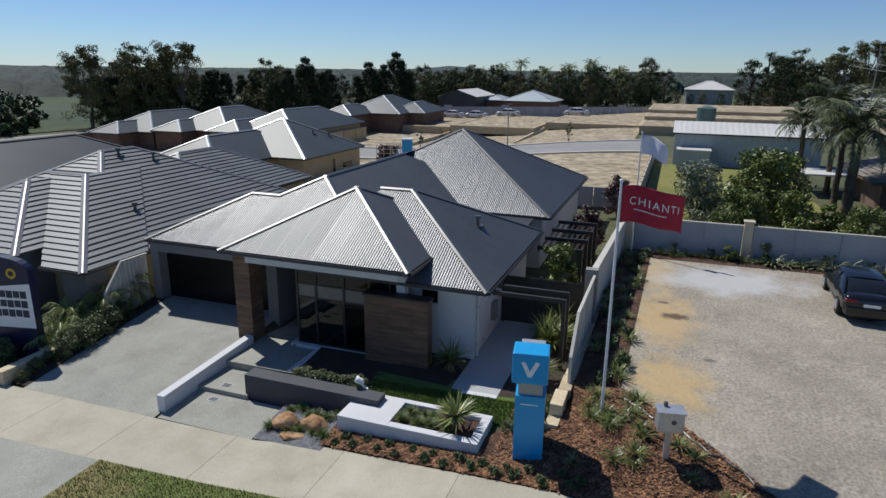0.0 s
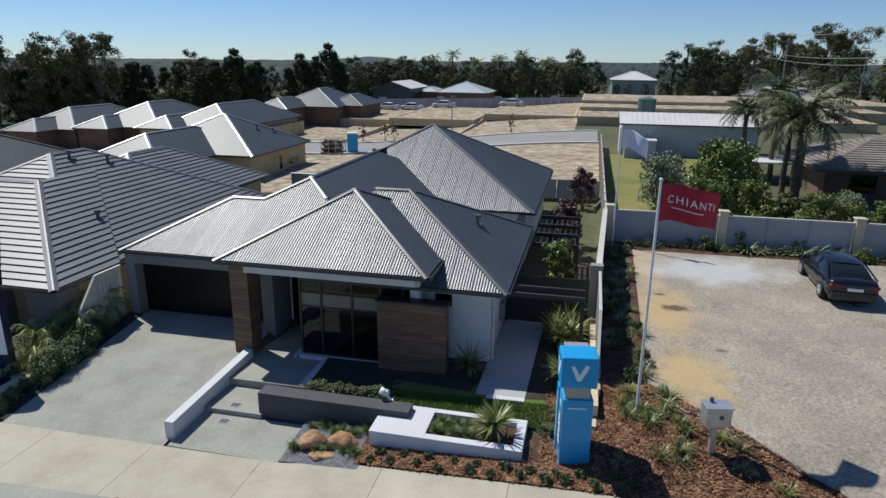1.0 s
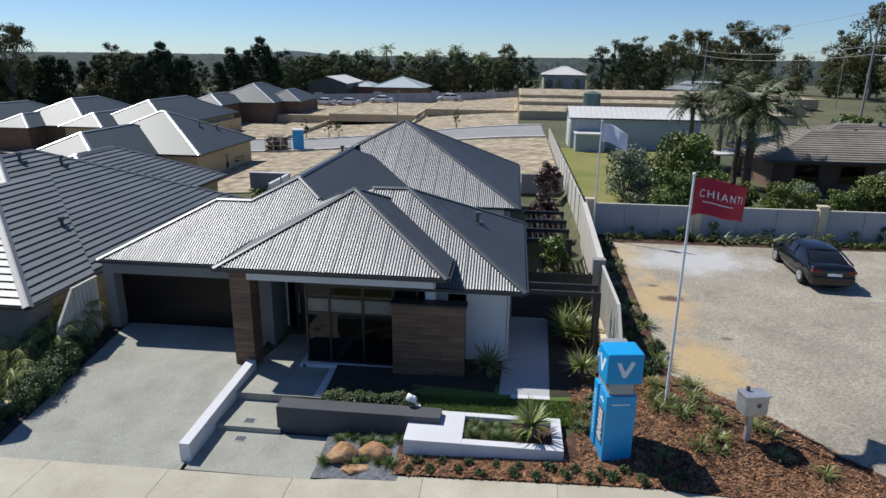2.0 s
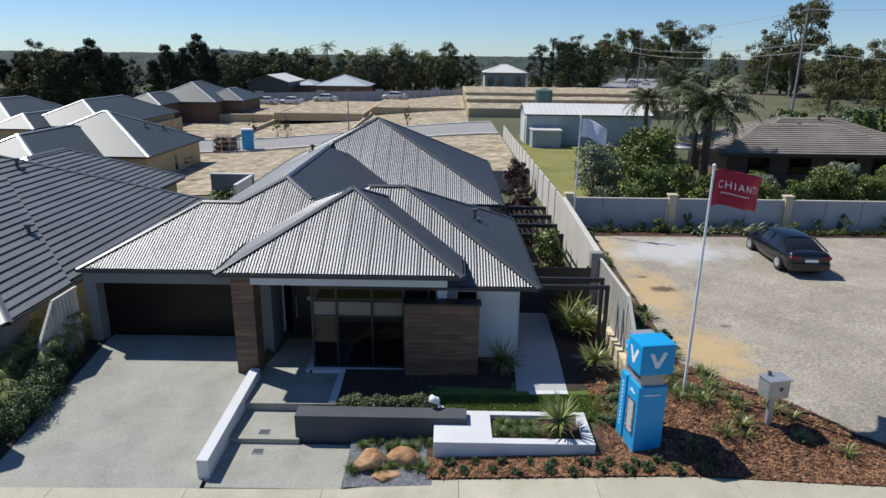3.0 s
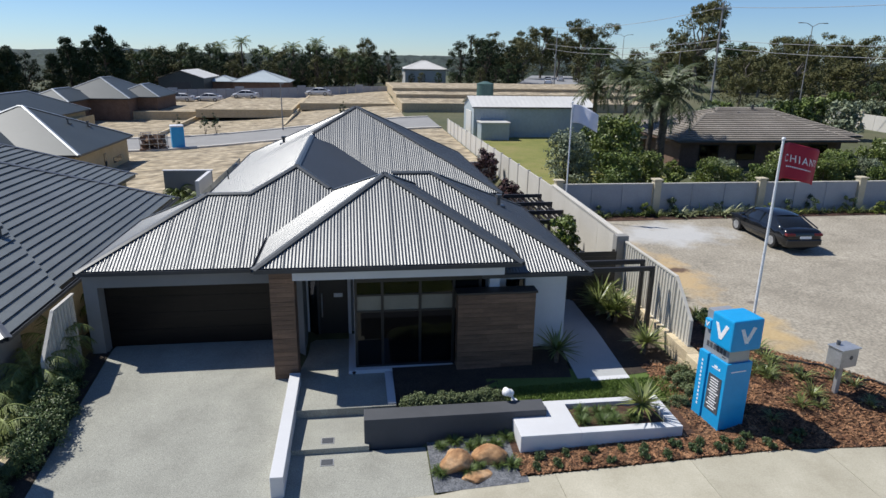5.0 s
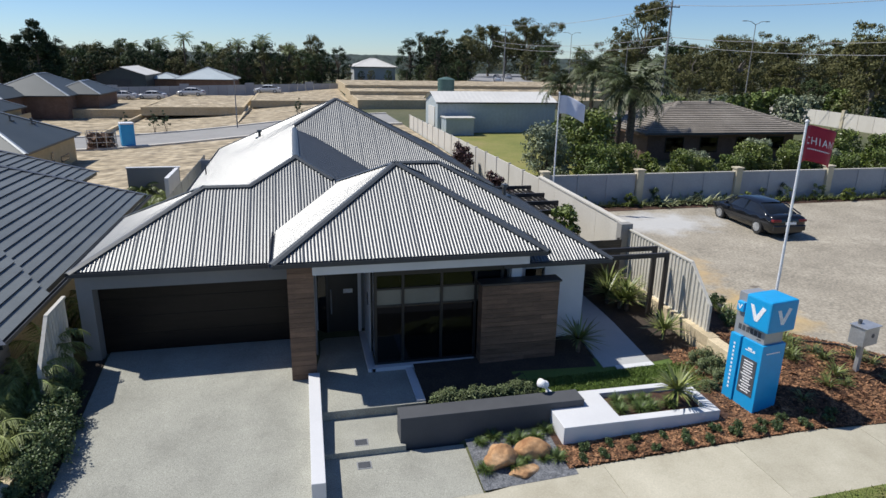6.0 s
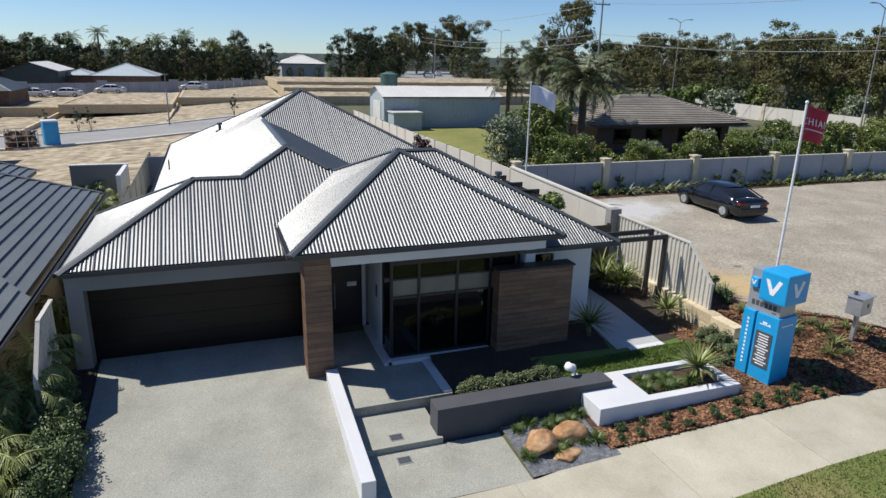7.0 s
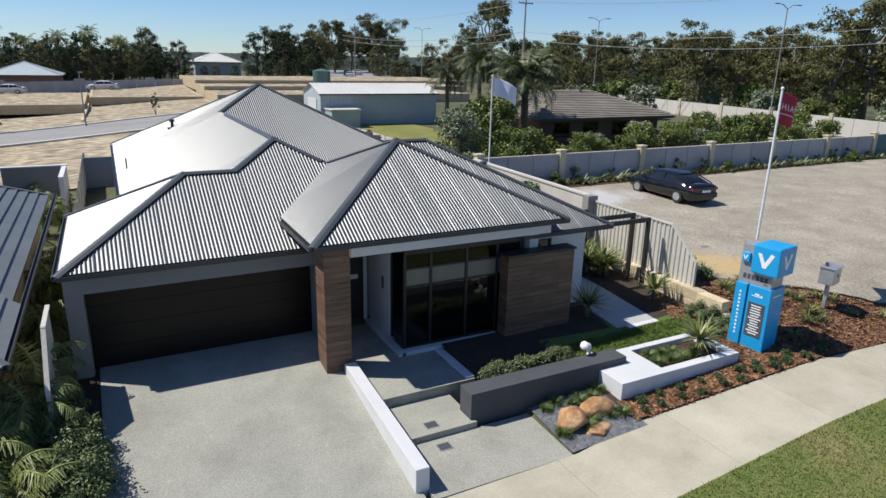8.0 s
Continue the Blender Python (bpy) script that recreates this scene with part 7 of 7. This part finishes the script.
for i in range(26):
    t = rnd.random()
    x, y = -0.9 + 4.0 * rnd.random(), 13.3 + 3.4 * t
    if x > 3.0 - 2.4 * (t ** 0.9) or (abs(x - 1.25) < 0.3 and abs(y - 14.45) < 0.3):
        x = -0.7 + 1.6 * rnd.random()
    put(tuft, x, y, rnd.uniform(0.8, 1.25), rnd.uniform(0, 360))
for i in range(34):
    put(tuft if i % 3 else ball, -0.75 + rnd.uniform(-0.35, 0.7), 17.4 + i * 0.4, rnd.uniform(0.9, 1.5), rnd.uniform(0, 360))
for i in range(60):
    x = 0.6 + i * 0.6
    pale = (4.6 < x < 9.5) or (20 < x < 27)
    put(pale_tuft if pale else (lime if i % 11 == 5 else tuft), x, 31.05 + rnd.uniform(-0.2, 0.15), rnd.uniform(0.8, 1.1) * (1.0 if pale else (0.35 if i % 11 == 5 else 1.5)), rnd.uniform(0, 360))
wispy = shrub("wall_shrub", "sparse dark shrub against the rear wall", 53, 1.5, 1.3, M["leaf_dark"], 0.05, 45, 20, "wall shrubs", 0.0)
for i in range(16):
    put(wispy, 0.9 + i * 2.1 + rnd.uniform(-0.5, 0.5), 31.3, rnd.uniform(0.4, 0.8), rnd.uniform(0, 360))
# planter, lawn edge, side bed
put(yucca, -4.1, 14.45, 1.15, 20, 0.58)
put(yucca, -5.35, 17.55, 1.25, 80)
put(yucca, -2.5, 17.7, 1.2, 140)
for i in range(7):
    put(grass_ball, -5.6 + (i % 4) * 0.42 + rnd.uniform(-0.1, 0.1), 14.3 + 0.45 * (i // 4) + rnd.uniform(-0.08, 0.08), rnd.uniform(1.0, 1.3), i * 40, 0.58)
for x, y, s in ((-2.55, 19.9, 1.25), (-2.9, 20.6, 1.3), (-2.5, 21.4, 1.4), (-2.3, 20.4, 1.35), (-2.7, 20.1, 1.15)):
    put(yucca, x, y, s, x * 90)
herb = shrub("rosemary_bush", "soft grey-green bush beside the pylon sign", 55, 1.1, 0.7, M["leaf_herb"], 0.03, 120, 26, "rosemary bushes", 0.0, 1.7)
for x, y, s in ((-2.2, 15.75, 0.8), (-2.15, 15.2, 0.75), (-2.15, 16.3, 0.75), (-2.75, 15.05, 0.5)):
    put(herb, x, y, s, x * 50)
citrus = shrub("courtyard_tree", "small bright green courtyard tree", 56, 1.9, 2.2, M["leaf_lime"], 0.07, 130, 30, "courtyard trees", 0.5)
put(citrus, -3.1, 24.0, 1.0, 30)
redleaf = shrub("purple_shrub", "dark red-leaved shrub by the courtyard", 57, 2.2, 2.4, M["leaf_red"], 0.08, 90, 28, "purple shrubs", 0.3)
put(redleaf, -3.2, 33.0, 0.9, 10)
put(redleaf, -2.9, 31.2, 0.75, 80)
put(redleaf, -2.4, 42.5, 1.0, 40)
hedge_bit = shrub("hedge_plant", "low leafy hedge plant in a clipped row", 58, 0.62, 0.46, M["leaf_herb"], 0.026, 120, 24, "low hedge", 0.0, 1.9)
for i in range(9):
    put(hedge_bit, -9.85 + i * 0.29, 15.75 + 0.06 * math.sin(i * 2.0), rnd.uniform(0.95, 1.15), i * 50)
M["leaf_drive"] = leaf_material("deep_green_drive_leaves", (0.05, 0.082, 0.024), (0.12, 0.16, 0.06), 0.5)
drive_shrub = shrub("drive_shrub", "bushy green shrub beside the driveway", 59, 1.3, 1.1, M["leaf_drive"], 0.038, 150, 30, "driveway shrubs", 0.0, 1.9)
for i in range(9):
    put(drive_shrub, -18.85 + rnd.uniform(-0.1, 0.15), 13.2 + i * 0.55, rnd.uniform(0.6, 1.0) * (0.55 if i < 3 else 1.0), i * 60)
for i in range(3):
    put(drive_shrub, -20.6 - (i % 3) * 0.7, 13.6 + i * 0.5, rnd.uniform(0.8, 1.1), i * 75)
sapling = shrub("sapling", "thin staked street sapling on sand", 61, 1.6, 2.6, M["leaf_dark"], 0.11, 26, 16, "street saplings", 1.0)
for x, y in ((-28.6, 80.3), (-27.4, 80.6), (-12.5, 85.0), (-31.5, 79.6)):
    put(sapling, x, y, 0.72, x * 30)


# ---- wood chips and grass blades ----
def scatter_chips(name, region, n, seed, label):
    rng = np.random.default_rng(seed)
    out = []
    while len(out) < n * 4:
        x, y = region(rng)
        z = ground_z(x, y) + 0.035
        a = rng.random() * math.pi
        tx, ty = rng.normal() * 0.25, rng.normal() * 0.25
        l, w = 0.025 + 0.055 * rng.random(), 0.01 + 0.018 * rng.random()
        u = np.array([math.cos(a), math.sin(a), tx]) * l
        v = np.array([-math.sin(a), math.cos(a), ty]) * w
        p = np.array([x, y, z + 0.012 * rng.random()])
        out += [p - u - v, p + u - v, p + u + v, p - u + v]
    tagged(new(name, quads_mesh(name, np.array(out), M["chips"])), label, "mulch", "", "stuff")


scatter_chips("wood_chips", lambda r: (lambda x: (x, path_in(x) + 0.03 + r.random() * max(0.12, min(13.75, bed_edge(x) + 0.15) - path_in(x))))(-7.5 + r.random() * 11.4), 9500, 5, "loose red-brown wood chips along the footpath")
scatter_chips("wood_chips", lambda r: (lambda t: (-2.9 + r.random() * (6.6 - 3.55 * t), 13.8 + 3.3 * t))(r.random()), 9000, 6, "loose red-brown wood chips on the bank")


def scatter_grass(name, region, n, seed, mat, height, label, dz=0.0):
    rng = np.random.default_rng(seed)
    out = []
    for _ in range(n):
        x, y = region(rng)
        z = ground_z(x, y) + dz
        a = rng.random() * math.pi * 2
        h, w = height * (0.5 + rng.random()), 0.012
        lean = rng.normal(size=2) * h * 0.5
        c, s = math.cos(a) * w, math.sin(a) * w
        out += [(x - c, y - s, z), (x + c, y + s, z), (x + lean[0], y + lean[1], z + h)]
    tagged(new(name, quads_mesh(name, np.array(out), mat, 3)), label, "grass", "", "stuff")


scatter_grass("grass", lambda r: (-7.4 + r.random() * 4.9, 15.2 + r.random() * 1.2), 16000, 1, M["grass_blade"], 0.06, "short green lawn blades", 0.03)
scatter_grass("grass", lambda r: (lambda x: (x, 6.4 + r.random() * (path_out(x) - 6.4)))(-12.7 + r.random() * 18), 52000, 2, M["grass_dry"], 0.05, "short patchy verge grass blades", 0.01)

# ---- poles and wires along the highway ----
pole(37.3, 84.5, 1.5, 15.1, "power_pole", "tall grey timber power pole with cross-arm")
pole(47.0, 139.0, 1.5, 12.4, "street_lamp", "tall grey twin-arm street lamp")
pole(51.0, 121.0, 1.5, 10.6, "street_lamp", "tall grey twin-arm street lamp by the highway")
pole(48.0, 81.0, 1.5, 12.2, "street_lamp", "tall grey twin-arm street lamp near the bush")
pole(46.0, 49.6, 1.5, 12.2, "street_lamp", "tall grey twin-arm street lamp behind the street wall")
pole(-19.6, 80.2, 0.3, 5.5, "lamp_post", "slim dark street lamp post on the estate road")
pole(38.0, 158.0, 1.5, 14.0, "power_pole", "distant grey power pole")


def wire(points, label):
    line = [Vector(points[0])]
    for a, b in zip(points, points[1:]):
        a, b = Vector(a), Vector(b)
        line += [a.lerp(b, k / 12) - Vector((0, 0, 4.8 * (k / 12) * (1 - k / 12))) for k in range(1, 13)]
    bm = bmesh.new()
    last = None
    for i, p in enumerate(line):
        d = (line[min(i + 1, len(line) - 1)] - line[max(i - 1, 0)]).normalized()
        s = Vector((-d.y, d.x, 0)).normalized() * 0.03
        u = d.cross(s)
        ring = [bm.verts.new(p + v) for v in (s, u, -s, -u)]
        if last:
            for k in range(4):
                bm.faces.new((last[k], last[(k + 1) % 4], ring[(k + 1) % 4], ring[k]))
        last = ring
    tagged(part("power_line", bm, M["wire"], smooth=True), label, "power line", "power lines")


wire([(32, 150, 12.5), (37.3, 84.5, 11.9), (58, 40, 12.6), (76, 4, 13)], "sagging overhead power line")
wire([(32, 150, 11.5), (37.3, 84.5, 10.9), (58, 40, 11.0), (76, 4, 11.4)], "lower sagging overhead power line")
wire([(32, 150, 16), (37.3, 84.5, 16.0), (58, 40, 17.0), (76, 4, 17.5)], "high overhead power line")

# highway strip and far vehicles
def highway_z(x, y):
    return ground_z(x, y) + 0.6 * smooth01((y - 146) / 8)


sheet("highway", [(25, 147), (42, 145), (68, 228), (52, 230)], 8, 16, M["asphalt"], 0.1, height=highway_z, label="pale highway beyond the lots", category="road")
sheet("highway_verge", [(12, 142.5), (60, 142), (42, 145), (25, 147)], 12, 3, M["sand"], 0.1, height=highway_z, label="pale sandy highway verge", category="verge")
for x, y, z, t, p in ((-17.6, 124.3, 1.92, 84, "car_white"), (-41.0, 120.3, 0.97, 80, "car_white"), (-36.5, 121.0, 0.97, 82, "car_white"), (-30.4, 122.2, 1.47, 84, "car_white"), (-45.5, 119.8, 0.97, 80, "car_black"), (36.5, 158.0, highway_z(36.5, 158) + 0.1, -16, "car_white"), (46.0, 178.0, highway_z(46, 178) + 0.1, -16, "car_white"), (40.0, 170.0, highway_z(40, 170) + 0.1, 164, "car_black")):
    car(pose(x, y, z, 0, 0, t), M[p], "parked pale sedan in the distance" if p == "car_white" else "dark sedan on the distant highway")
